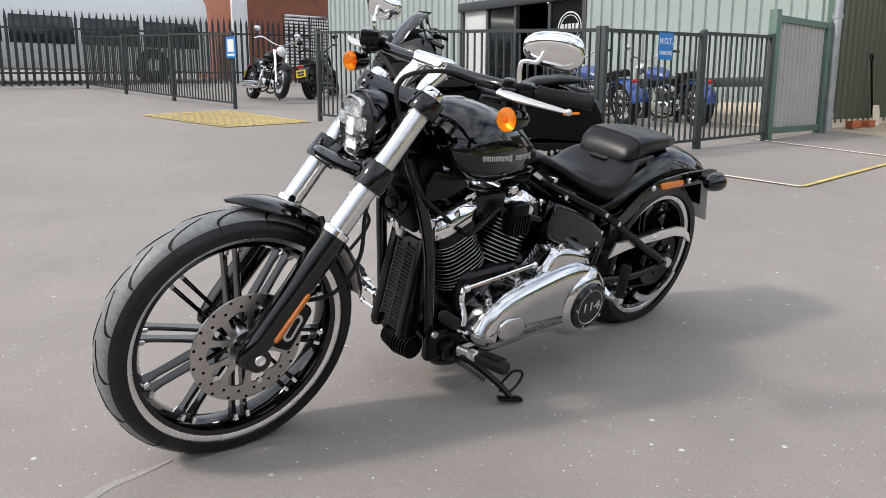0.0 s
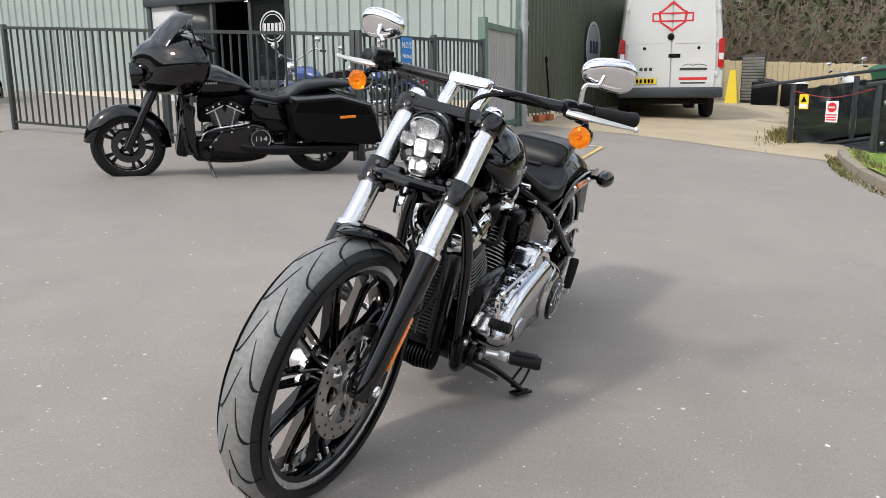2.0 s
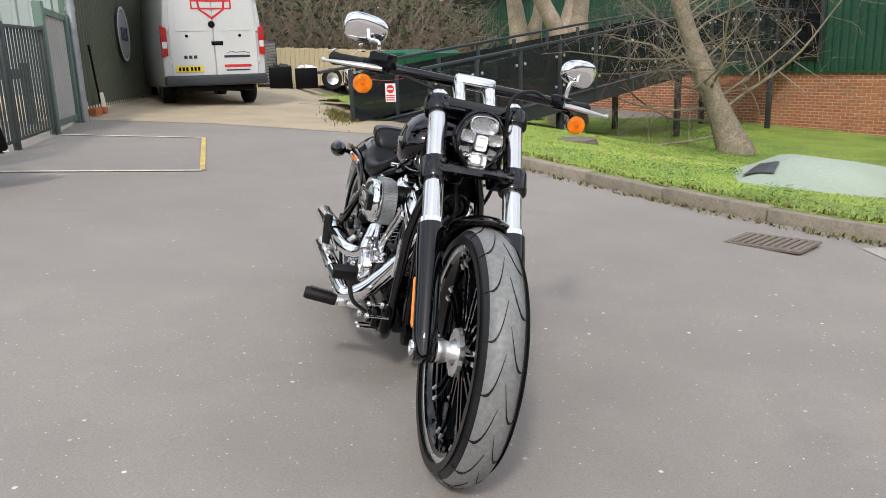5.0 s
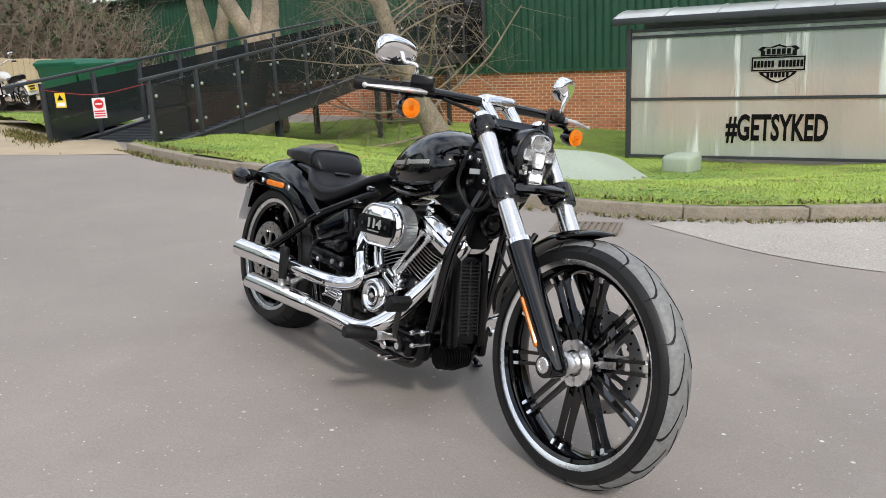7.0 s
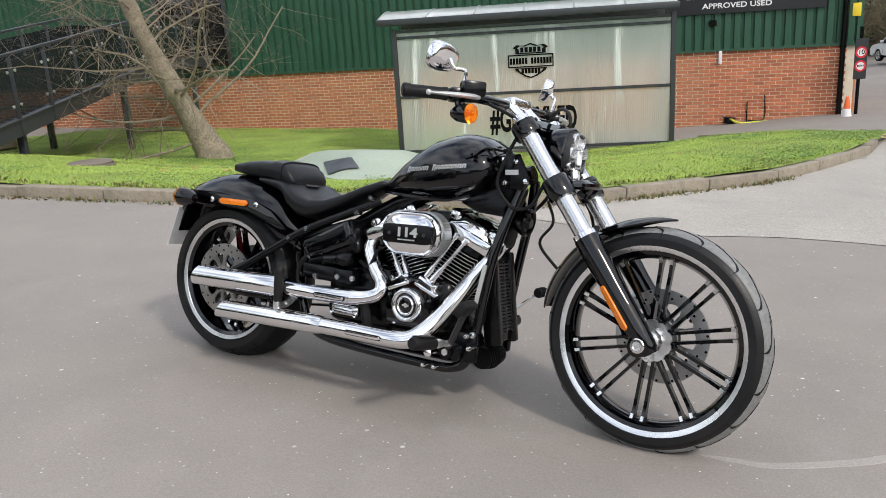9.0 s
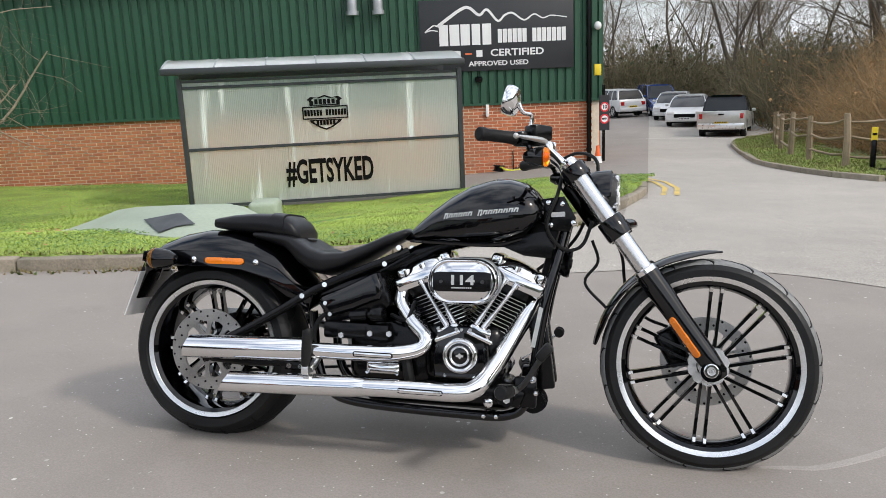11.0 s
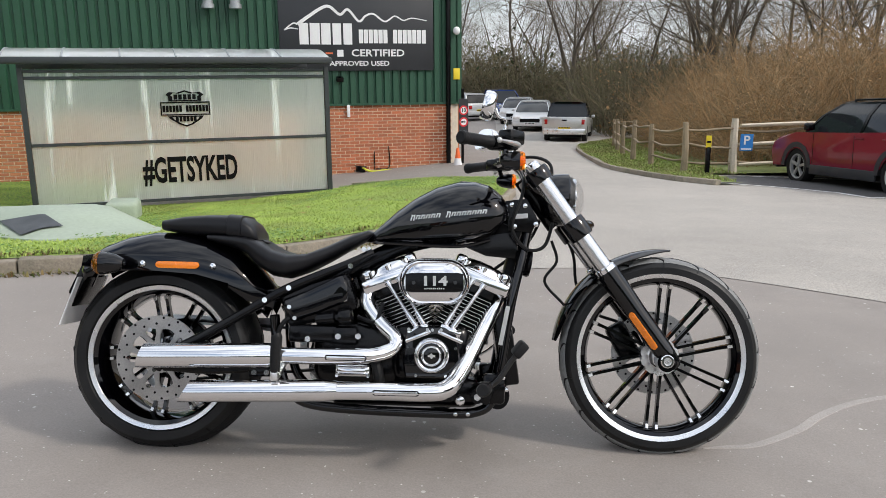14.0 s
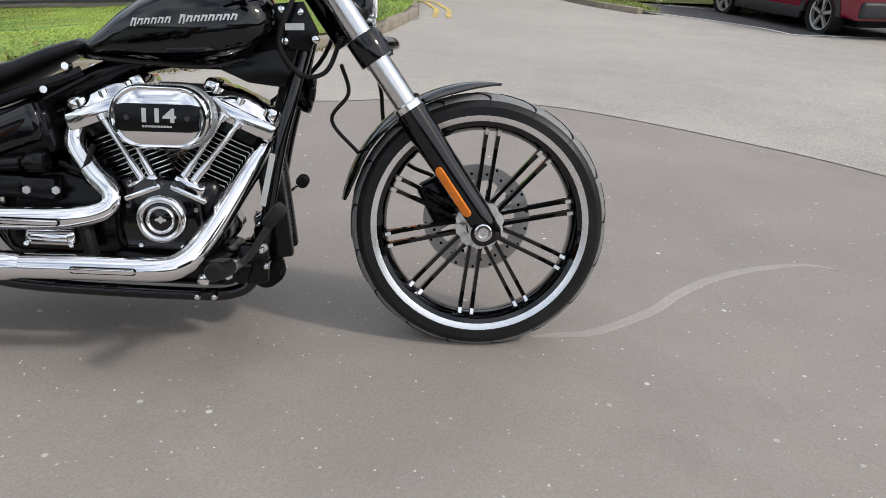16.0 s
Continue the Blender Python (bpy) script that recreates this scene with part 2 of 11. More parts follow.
M["cream_line"] = mat("cream_line", (0.80, 0.72, 0.54), 0.8, var=0.25, scale=5, fine=50, bump=0.2, dirt=0.4, dirtcol=(0.2, 0.18, 0.15))
M["white_line"] = mat("white_line", (0.75, 0.75, 0.72), 0.8, var=0.2, scale=5, fine=50, bump=0.2, dirt=0.4, dirtcol=(0.3, 0.3, 0.28))
M["green_steel"] = mat("green_steel", (0.020, 0.078, 0.043), 0.5, var=0.15, scale=1.5, fine=30, bump=0.04)
M["pale_steel"] = mat("pale_steel", (0.35, 0.405, 0.38), 0.5, var=0.10, scale=1.2, fine=30, bump=0.04, dirt=0.25, dirtcol=(0.35, 0.4, 0.36))
M["olive_steel"] = mat("olive_steel", (0.105, 0.115, 0.075), 0.55, var=0.12, scale=1.2, fine=30, bump=0.05, dirt=0.3, dirtcol=(0.06, 0.07, 0.045))
M["brick"] = mat("brick", (0.47, 0.15, 0.065), 0.9, var=0.25, scale=12, fine=90, bump=0.5, rand=0.22)
M["brick_isle"] = island_mat("brick_isle", [(0.36, 0.12, 0.055), (0.52, 0.19, 0.085), (0.44, 0.155, 0.07), (0.56, 0.22, 0.10)], 0.9, 0.2)
M["mortar"] = mat("mortar", (0.80, 0.70, 0.56), 0.95, var=0.15, scale=6, fine=60, bump=0.3)
M["fence_paint"] = mat("fence_paint", (0.035, 0.043, 0.042), 0.5, var=0.2, scale=5, fine=50, bump=0.06)
M["black_fence"] = mat("black_fence", (0.03, 0.032, 0.035), 0.55, var=0.2, scale=5, fine=50, bump=0.06)
M["gate_green"] = mat("gate_green", (0.10, 0.17, 0.13), 0.5, var=0.2, scale=4, fine=40, bump=0.06, dirt=0.3)
M["gate_sheet"] = mat("gate_sheet", (0.44, 0.42, 0.40), 0.6, var=0.12, scale=2, fine=40, bump=0.04, dirt=0.3, dirtcol=(0.35, 0.3, 0.25))
M["charcoal"] = mat("charcoal", (0.035, 0.04, 0.045), 0.45, var=0.15, scale=4, fine=50, bump=0.05)
M["polycarb"] = clouded("polycarb")
M["smoked"] = glassy("smoked", (0.012, 0.014, 0.016), 0.03, 0.2)
M["bark"] = mat("bark", (0.25, 0.205, 0.15), 0.95, var=0.55, scale=9, fine=28, bump=1.0, dirt=0.5, dirtcol=(0.13, 0.15, 0.09))
M["pale_bark"] = mat("pale_bark", (0.37, 0.305, 0.225), 0.9, var=0.45, scale=3, fine=22, bump=0.9, dirt=0.75, dirtcol=(0.17, 0.14, 0.10))
M["rust"] = mat("rust", (0.20, 0.165, 0.135), 0.85, 0.2, var=0.3, scale=8, fine=60, bump=0.4)
M["dark_bark"] = mat("dark_bark", (0.11, 0.09, 0.07), 0.95, var=0.3, scale=3, fine=20, bump=0.6, dirt=0.5, dirtcol=(0.09, 0.10, 0.06))
M["weed"] = island_mat("weed", [(0.10, 0.15, 0.03), (0.17, 0.10, 0.04), (0.06, 0.10, 0.02), (0.22, 0.15, 0.06), (0.13, 0.18, 0.04)], 0.8)
M["clover"] = island_mat("clover", [(0.13, 0.24, 0.045), (0.18, 0.30, 0.06), (0.10, 0.19, 0.04), (0.22, 0.32, 0.08)], 0.7)
M["dead_leaf"] = island_mat("dead_leaf", [(0.36, 0.20, 0.085), (0.46, 0.28, 0.12), (0.26, 0.16, 0.075)], 0.85)
M["twig"] = island_mat("twig", [(0.20, 0.155, 0.115), (0.29, 0.235, 0.175), (0.24, 0.19, 0.15)], 0.95)
M["dark_twig"] = island_mat("dark_twig", [(0.075, 0.06, 0.045), (0.13, 0.10, 0.075), (0.10, 0.09, 0.06)], 0.95)
M["far_twig"] = island_mat("far_twig", [(0.13, 0.105, 0.075), (0.19, 0.15, 0.105), (0.16, 0.135, 0.085)], 0.95)
M["thicket_twig"] = island_mat("thicket_twig", [(0.13, 0.105, 0.065), (0.20, 0.16, 0.095), (0.14, 0.135, 0.065), (0.09, 0.075, 0.052)], 0.95)
M["vinyl_black"] = mat("vinyl_black", (0.004, 0.004, 0.0045), 0.55, spec=0.12, var=0.15, scale=2, fine=40, bump=0.01)
M["house_brick"] = mat("house_brick", (0.27, 0.10, 0.06), 0.9, var=0.35, scale=5, fine=40, bump=0.4, dirt=0.6, dirtcol=(0.13, 0.075, 0.055))
M["dark_rim"] = mat("dark_rim", (0.58, 0.58, 0.58), 0.35, 0.7, var=0.2, scale=10, fine=100, bump=0.02)
M["rust_twig"] = island_mat("rust_twig", [(0.27, 0.165, 0.075), (0.40, 0.27, 0.14), (0.34, 0.19, 0.08), (0.21, 0.165, 0.09), (0.14, 0.11, 0.065)], 0.95)
M["ivy"] = island_mat("ivy", [(0.03, 0.05, 0.02), (0.06, 0.085, 0.03), (0.045, 0.06, 0.02)], 0.7)
M["new_rail"] = mat("new_rail", (0.58, 0.51, 0.40), 0.85, var=0.2, scale=5, fine=50, bump=0.4, rand=0.1)
M["oak_rail"] = mat("oak_rail", (0.28, 0.22, 0.145), 0.9, var=0.3, scale=6, fine=50, bump=0.6, rand=0.15)
M["pale_board"] = mat("pale_board", (0.50, 0.42, 0.27), 0.9, var=0.2, scale=3, fine=40, bump=0.3)
# vehicle surfaces
M["black_gloss"] = mat("black_gloss", (0.0012, 0.0012, 0.002), 0.035, spec=0.5, var=0.1, scale=3, fine=300, bump=0.0, coat=0.15)
M["black_satin"] = mat("black_satin", (0.0028, 0.0028, 0.0034), 0.20, spec=0.27, var=0.25, scale=6, fine=120, bump=0.05)
M["black_matt"] = mat("black_matt", (0.0035, 0.0035, 0.004), 0.42, spec=0.12, var=0.25, scale=6, fine=120, bump=0.1)
M["chrome"] = mat("chrome", (0.86, 0.86, 0.87), 0.06, 1.0, var=0.04, scale=8, fine=200, bump=0.0)
M["alloy"] = mat("alloy", (0.90, 0.90, 0.90), 0.30, 1.0, var=0.12, scale=8, fine=200, bump=0.02)
M["fork_tube"] = mat("fork_tube", (0.72, 0.72, 0.72), 0.22, 1.0, var=0.06, scale=8, fine=200, bump=0.0)
M["disc_steel"] = mat("disc_steel", (0.48, 0.46, 0.44), 0.35, 1.0, var=0.2, scale=10, fine=200, bump=0.05)
M["rubber"] = mat("rubber", (0.20, 0.203, 0.20), 0.5, var=0.3, scale=5, fine=80, bump=0.12, dirt=0.35, dirtcol=(0.10, 0.10, 0.095))
M["rubber_black"] = mat("rubber_black", (0.010, 0.010, 0.0105), 0.5, spec=0.22, var=0.3, scale=8, fine=100, bump=0.1)
M["leather"] = mat("leather", (0.006, 0.006, 0.0075), 0.36, spec=0.32, var=0.2, scale=6, fine=420, bump=0.05)
M["amber"] = glassy("amber", (1.0, 0.40, 0.02), 0.06, 0.85, 1.4)
M["amber_reflector"] = mat("amber_reflector", (0.85, 0.22, 0.01), 0.25, var=0.12, scale=30, fine=200, bump=0.1, coat=0.6)
M["red_lens"] = mat("red_lens", (0.45, 0.01, 0.01), 0.2, var=0.1, scale=20, fine=200, bump=0.1, coat=0.6)
M["lens"] = glassy("lens", (0.02, 0.02, 0.022), 0.02, 0.0, 1.5, 0.07)
M["lamp_silver"] = mat("lamp_silver", (0.74, 0.75, 0.76), 0.26, 0.75, var=0.08, scale=20, fine=200, bump=0.03)
M["tinted_screen"] = glassy("tinted_screen", (0.03, 0.033, 0.037), 0.03, 0.0, 1.45, 0.85)
M["lamp_white"] = lit("lamp_white", (1.0, 0.98, 0.95), 1.3)
M["fin_grey"] = mat("fin_grey", (0.22, 0.22, 0.23), 0.35, 0.8, var=0.25, scale=8, fine=100, bump=0.05)
M["polished"] = mat("polished", (0.66, 0.66, 0.67), 0.13, 1.0, var=0.12, scale=12, fine=160, bump=0.015)
M["dark_chrome"] = mat("dark_chrome", (0.66, 0.67, 0.68), 0.10, 1.0, var=0.2, scale=20, fine=200, bump=0.02)
M["sidewall"] = mat("sidewall", (0.010, 0.010, 0.0105), 0.40, spec=0.3, var=0.25, scale=9, fine=120, bump=0.08, dirt=0.3, dirtcol=(0.035, 0.034, 0.032))
M["white_reflector"] = mat("white_reflector", (0.88, 0.88, 0.88), 0.22, 0.35, var=0.05, scale=20, fine=200, bump=0.05)
M["silver_paint"] = mat("silver_paint", (0.62, 0.62, 0.60), 0.35, 0.6, var=0.08, scale=10, fine=100, bump=0.02)
M["white_paint"] = mat("white_paint", (0.64, 0.65, 0.65), 0.35, var=0.06, scale=2, fine=40, bump=0.02, coat=0.5, dirt=0.15, dirtcol=(0.5, 0.48, 0.44))
M["grey_white"] = mat("grey_white", (0.60, 0.61, 0.60), 0.4, var=0.08, scale=1, fine=40, bump=0.02, coat=0.4)
M["red_paint"] = mat("red_paint", (0.185, 0.004, 0.022), 0.14, spec=0.5, var=0.06, scale=2, fine=60, bump=0.01, coat=0.35)
M["grey_clad"] = mat("grey_clad", (0.026, 0.027, 0.030), 0.5, var=0.1, scale=4, fine=80, bump=0.05)
M["blue_paint"] = mat("blue_paint", (0.02, 0.055, 0.22), 0.25, var=0.08, scale=3, fine=60, bump=0.01, coat=1.0)
M["navy_paint"] = mat("navy_paint", (0.02, 0.04, 0.13), 0.3, var=0.08, scale=3, fine=60, bump=0.01, coat=1.0)
M["car_glass"] = mat("car_glass", (0.020, 0.023, 0.025), 0.04, spec=0.5, var=0.1, scale=2, fine=50, bump=0.0)
M["dark_metal"] = mat("dark_metal", (0.05, 0.05, 0.052), 0.45, 0.6, var=0.25, scale=8, fine=100, bump=0.1)
M["sign_black"] = mat("sign_black", (0.022, 0.024, 0.028), 0.5, var=0.12, scale=2, fine=40, bump=0.02)
M["sign_white"] = mat("sign_white", (0.80, 0.80, 0.80), 0.5, var=0.05, scale=4, fine=40, bump=0.01)
M["sign_blue"] = mat("sign_blue", (0.03, 0.22, 0.60), 0.5, var=0.08, scale=6, fine=60, bump=0.02)
M["sign_red"] = mat("sign_red", (0.62, 0.02, 0.03), 0.5, var=0.08, scale=6, fine=60, bump=0.02)
M["sign_yellow"] = mat("sign_yellow", (0.80, 0.60, 0.03), 0.5, var=0.08, scale=6, fine=60, bump=0.02)
M["orange_line"] = mat("orange_line", (0.75, 0.16, 0.06), 0.5, var=0.08, scale=6, fine=60, bump=0.02)
M["plastic_cover"] = mat("plastic_cover", (0.36, 0.42, 0.33), 0.6, var=0.12, scale=2, fine=30, bump=0.1, dirt=0.35, dirtcol=(0.28, 0.33, 0.22))
M["bin_green"] = mat("bin_green", (0.008, 0.11, 0.06), 0.45, var=0.15, scale=3, fine=40, bump=0.05)
M["cone_orange"] = mat("cone_orange", (0.80, 0.14, 0.03), 0.6, var=0.15, scale=6, fine=60, bump=0.05)
M["galv"] = mat("galv", (0.45, 0.47, 0.48), 0.4, 0.7, var=0.2, scale=6, fine=60, bump=0.1)
M["dark_glass"] = mat("dark_glass", (0.010, 0.011, 0.012), 0.08, var=0.2, scale=1, fine=20, bump=0.0, coat=0.5)
M["hose_yellow"] = mat("hose_yellow", (0.60, 0.62, 0.05), 0.5, var=0.15, scale=6, fine=60, bump=0.05)


# ---- building blocks ----
def finish(name, bm, material, sharp=35):
    bmesh.ops.recalc_face_normals(bm, faces=bm.faces)
    me = bpy.data.meshes.new(name)
    bm.to_mesh(me)
    bm.free()
    if material:
        me.materials.append(material)
    if sharp:
        me.polygons.foreach_set("use_smooth", [True] * len(me.polygons))
        me.set_sharp_from_angle(angle=radians(sharp))
    return me


def part(name, bm, material, parent, label="", sharp=35):
    """One mesh under a thing or under a part."""
    ob = new(name, finish(name, bm, material, sharp))
    ob.parent = parent
    return tagged(ob, label)


def scatter(put, name, bm, material, parent, label=""):
    """Each separate piece of a bmesh as a part of its own."""
    left, made = set(bm.verts), []
    while left:
        todo, isle = [left.pop()], []
        while todo:
            v = todo.pop()
            isle.append(v)
            for e in v.link_edges:
                w = e.other_vert(v)
                if w in left:
                    left.discard(w)
                    todo.append(w)
        b2, at_ = B(), {}
        for v in isle:
            at_[v] = b2.verts.new(v.co)
        for f in {f for v in isle for f in v.link_faces}:
            b2.faces.new([at_[v] for v in f.verts])
        made.append(put(name, b2, material, parent, label))
    bm.free()
    return made


def thing(name, label, category, m=None, group="", kind=""):
    ob = new(name)
    ob.empty_display_size = 0.1
    ob.matrix_world = m or Matrix()
    return tagged(ob, label, category, group, kind)


def solid(name, bm, material, label, category="", group="", kind="", m=None, sharp=35):
    ob = new(name, finish(name, bm, material, sharp))
    ob.matrix_world = m or Matrix()
    return tagged(ob, label, category, group, kind)


def raw(name, verts, faces, material, sharp=0):
    me = bpy.data.meshes.new(name)
    me.from_pydata([tuple(v) for v in verts], [], faces)
    if material:
        me.materials.append(material)
    if sharp:
        me.polygons.foreach_set("use_smooth", [True] * len(me.polygons))
        me.set_sharp_from_angle(angle=radians(sharp))
    me.update()
    return me


def B():
    return bmesh.new()


def axis_m(o, d, up=(0, 0, 1)):
    """A pose at o whose z points along d."""
    z = Vector(d).normalized()
    u = Vector(up)
    if abs(z.dot(u)) > 0.98:
        u = Vector((1, 0, 0))
    x = u.cross(z).normalized()
    y = z.cross(x)
    return Matrix.Translation(o) @ Matrix((x, y, z)).transposed().to_4x4()


def box(bm, c, s, r=(0, 0, 0), bev=0.0, seg=2, m=None):
    mm = pose(*c, *r) @ Matrix.Diagonal((*s, 1))
    if m is not None:
        mm = m @ mm
    vs = bmesh.ops.create_cube(bm, size=1.0, matrix=mm)["verts"]
    if bev:
        es = list({e for v in vs for e in v.link_edges})
        bmesh.ops.bevel(bm, geom=es, offset=bev, segments=seg, profile=0.5, affect="EDGES")
    return bm


def rod(bm, a, b, r, r2=None, seg=12):
    a, b = Vector(a), Vector(b)
    m = axis_m((a + b) / 2, b - a)
    bmesh.ops.create_cone(bm, cap_ends=True, segments=seg, radius1=r, radius2=r if r2 is None else r2, depth=(b - a).length, matrix=m)
    return bm


def ball(bm, c, r, s=(1, 1, 1), seg=14, m=None):
    mm = Matrix.Translation(c) @ Matrix.Diagonal((s[0] * r, s[1] * r, s[2] * r, 1))
    bmesh.ops.create_uvsphere(bm, u_segments=seg, v_segments=max(6, seg * 2 // 3), radius=1.0, matrix=(m @ mm) if m is not None else mm)
    return bm


def curve_pts(pts, n=6):
    """Catmull-Rom through the points."""
    p = [Vector(q) for q in pts]
    if len(p) < 3 or n < 2:
        return p
    p = [p[0] * 2 - p[1]] + p + [p[-1] * 2 - p[-2]]
    out = []
    for i in range(1, len(p) - 2):
        for k in range(n):
            t = k / n
            a, b, c, d = p[i - 1:i + 3]
            out.append(0.5 * (2 * b + (c - a) * t + (2 * a - 5 * b + 4 * c - d) * t * t + (3 * b - a - 3 * c + d) * t ** 3))
    return out + [p[-2]]


def tube(bm, pts, r, seg=10, n=6, flat=1.0):
    """A swept pipe; r is one radius or one for each given point."""
    rs = [r] * len(pts) if isinstance(r, (int, float)) else list(r)
    path = curve_pts(pts, n)
    rr = np.interp(np.linspace(0, len(pts) - 1, len(path)), range(len(pts)), rs)
    rings, side = [], None
    for i, p in enumerate(path):
        d = (path[min(i + 1, len(path) - 1)] - path[max(i - 1, 0)]).normalized()
        if side is None:
            side = d.cross(Vector((0.13, 0.27, 0.95)))
        side = (side - d * side.dot(d)).normalized()
        up = d.cross(side)
        rings.append([bm.verts.new(p + (side * math.cos(a) + up * math.sin(a) * flat) * rr[i]) for a in (2 * math.pi * k / seg for k in range(seg))])
    for a, b in zip(rings, rings[1:]):
        for k in range(seg):
            bm.faces.new((a[k], a[(k + 1) % seg], b[(k + 1) % seg], b[k]))
    bm.faces.new(rings[0][::-1]), bm.faces.new(rings[-1])
    return bm


def lathe(bm, profile, m, seg=32, closed=False, arc=None):
    """Turns (radius, height) pairs about the z of m."""
    n = len(profile)
    full = arc is None
    angles = [2 * math.pi * k / seg for k in range(seg)] if full else [arc[0] + (arc[1] - arc[0]) * k / seg for k in range(seg + 1)]
    rings = [[bm.verts.new(m @ Vector((r * math.cos(a), r * math.sin(a), h))) for r, h in profile] for a in angles]
    pairs = zip(rings, rings[1:] + rings[:1]) if full else zip(rings, rings[1:])
    for a, b in pairs:
        for k in range(n if closed else n - 1):
            j = (k + 1) % n
            f = [a[k], b[k], b[j], a[j]]
            bm.faces.new(f)
    if not full and closed:
        bm.faces.new(rings[0]), bm.faces.new(rings[-1][::-1])
    bmesh.ops.remove_doubles(bm, verts=bm.verts, dist=1e-6)
    return bm


def disc_fill(bm, r, h, m, seg=32, thick=0.004):
    bmesh.ops.create_cone(bm, cap_ends=True, segments=seg, radius1=r, radius2=r, depth=thick, matrix=m @ Matrix.Translation((0, 0, h)))
    return bm


def plate(bm, outline, thick, m=None, bev=0.0, seg=2):
    """A flat piece with that outline in x and y of m, from z = 0 to thick."""
    m = m or Matrix()
    lo = [bm.verts.new(m @ Vector((u, v, 0))) for u, v in outline]
    hi = [bm.verts.new(m @ Vector((u, v, thick))) for u, v in outline]
    k = len(lo)
    bm.faces.new(lo[::-1])
    top = bm.faces.new(hi)
    for i in range(k):
        bm.faces.new((lo[i], lo[(i + 1) % k], hi[(i + 1) % k], hi[i]))
    if bev:
        bmesh.ops.bevel(bm, geom=list(top.edges), offset=bev, segments=seg, profile=0.6, affect="EDGES")
    return bm


def loft(bm, rings, caps=True, closed=True):
    vr = [[bm.verts.new(p) for p in r] for r in rings]
    k = len(vr[0])
    for a, b in zip(vr, vr[1:]):
        for i in range(k if closed else k - 1):
            bm.faces.new((a[i], a[(i + 1) % k], b[(i + 1) % k], b[i]))
    if caps:
        bm.faces.new(vr[0][::-1]), bm.faces.new(vr[-1])
    return bm


def oval(w, h, n=24, p=2.0):
    """A superellipse outline, w by h."""
    out = []
    for k in range(n):
        a = 2 * math.pi * k / n
        c, s = math.cos(a), math.sin(a)
        out.append((w / 2 * math.copysign(abs(c) ** (2 / p), c), h / 2 * math.copysign(abs(s) ** (2 / p), s)))
    return out


def stadium(w, h, n=12):
    """A bar with round ends, w long and h high."""
    r = h / 2
    c = w / 2 - r
    right = [(c + r * math.cos(a), r * math.sin(a)) for a in (-math.pi / 2 + math.pi * k / n for k in range(n + 1))]
    left = [(-c - r * math.cos(a), -r * math.sin(a)) for a in (-math.pi / 2 + math.pi * k / n for k in range(n + 1))]
    return right + left


def ring_plate(bm, outer, inner, thick, m):
    """A flat frame between two outlines with as many points each."""
    k = len(outer)
    v = [[bm.verts.new(m @ Vector((u, w, z))) for u, w in o] for z in (0, thick) for o in (outer, inner)]
    for a, b in ((0, 2), (2, 3), (3, 1), (1, 0)):
        for i in range(k):
            j = (i + 1) % k
            bm.faces.new((v[a][i], v[a][j], v[b][j], v[b][i]))
    return bm


def letters(name, text, height, material, parent, m, stretch=1.0, bold=0.0, depth=0.003, label="", align="CENTER"):
    """Raised lettering in the built-in font, centred at m, in its x and y."""
    cu = bpy.data.curves.new(name, "FONT")
    cu.body, cu.size, cu.align_x, cu.align_y = text, 1.0, align, "CENTER"
    cu.extrude, cu.offset, cu.resolution_u = 0.001, bold, 3
    tmp = bpy.data.objects.new(name, cu)
    scene.collection.objects.link(tmp)
    dg = bpy.context.evaluated_depsgraph_get()
    dg.update()
    me = bpy.data.meshes.new_from_object(tmp.evaluated_get(dg))
    bpy.data.objects.remove(tmp)
    bpy.data.curves.remove(cu)
    k = height / 0.7
    me.transform(Matrix.Diagonal((k * stretch, k, depth / 0.002, 1)))
    me.materials.clear()
    me.materials.append(material)
    ob = new(name, me)
    ob.parent = parent
    ob.matrix_local = m
    return tagged(ob, label)


# ---- the lie of the land ----
KERB = [(-13.0, 0.2), (-9.2, 0.75), (-7.5, 1.15), (-6.2, 1.24), (-4.85, 1.52), (-3.15, 2.07), (-1.95, 2.5), (-0.95, 2.95), (-0.3, 3.45), (0.22, 4.2), (0.66, 5.0), (1.02, 5.75), (1.36, 7.3), (1.52, 8.6)]
_k = curve_pts([(x, y, 0) for x, y in KERB] + [(1.75, 11.0, 0), (1.6, 15.0, 0), (1.6, 24.0, 0), (1.0, 60.0, 0)], 6)
_ka = np.array([(p.x, p.y) for p in _k])


def past_kerb(x, y):
    """Metres past the kerb line on the lawn's side (negative on the yard)."""
    p = np.array((x, y))
    a, b = _ka[:-1], _ka[1:]
    d = b - a
    t = np.clip(((p - a) * d).sum(1) / (d * d).sum(1), 0, 1)
    q = a + d * t[:, None]
    e = p - q
    i = int(np.argmin((e * e).sum(1)))
    s = d[i, 0] * e[i, 1] - d[i, 1] * e[i, 0]
    return math.copysign(math.hypot(*e[i]), s)


def smooth(t):
    t = min(1.0, max(0.0, t))
    return t * t * (3 - 2 * t)


def base_z(x, y):
    return -0.0187 * min(45, max(-45, x)) - 0.0509 * min(31, max(-45, y))


def land(x, y):
    z = base_z(x, y)
    if y > 0 and x < 4 and x > -45 and y < 50:
        d = past_kerb(x, y)
        if d > 0:
            z -= 0.44 * smooth((d - 0.15) / 6.0)
    return z

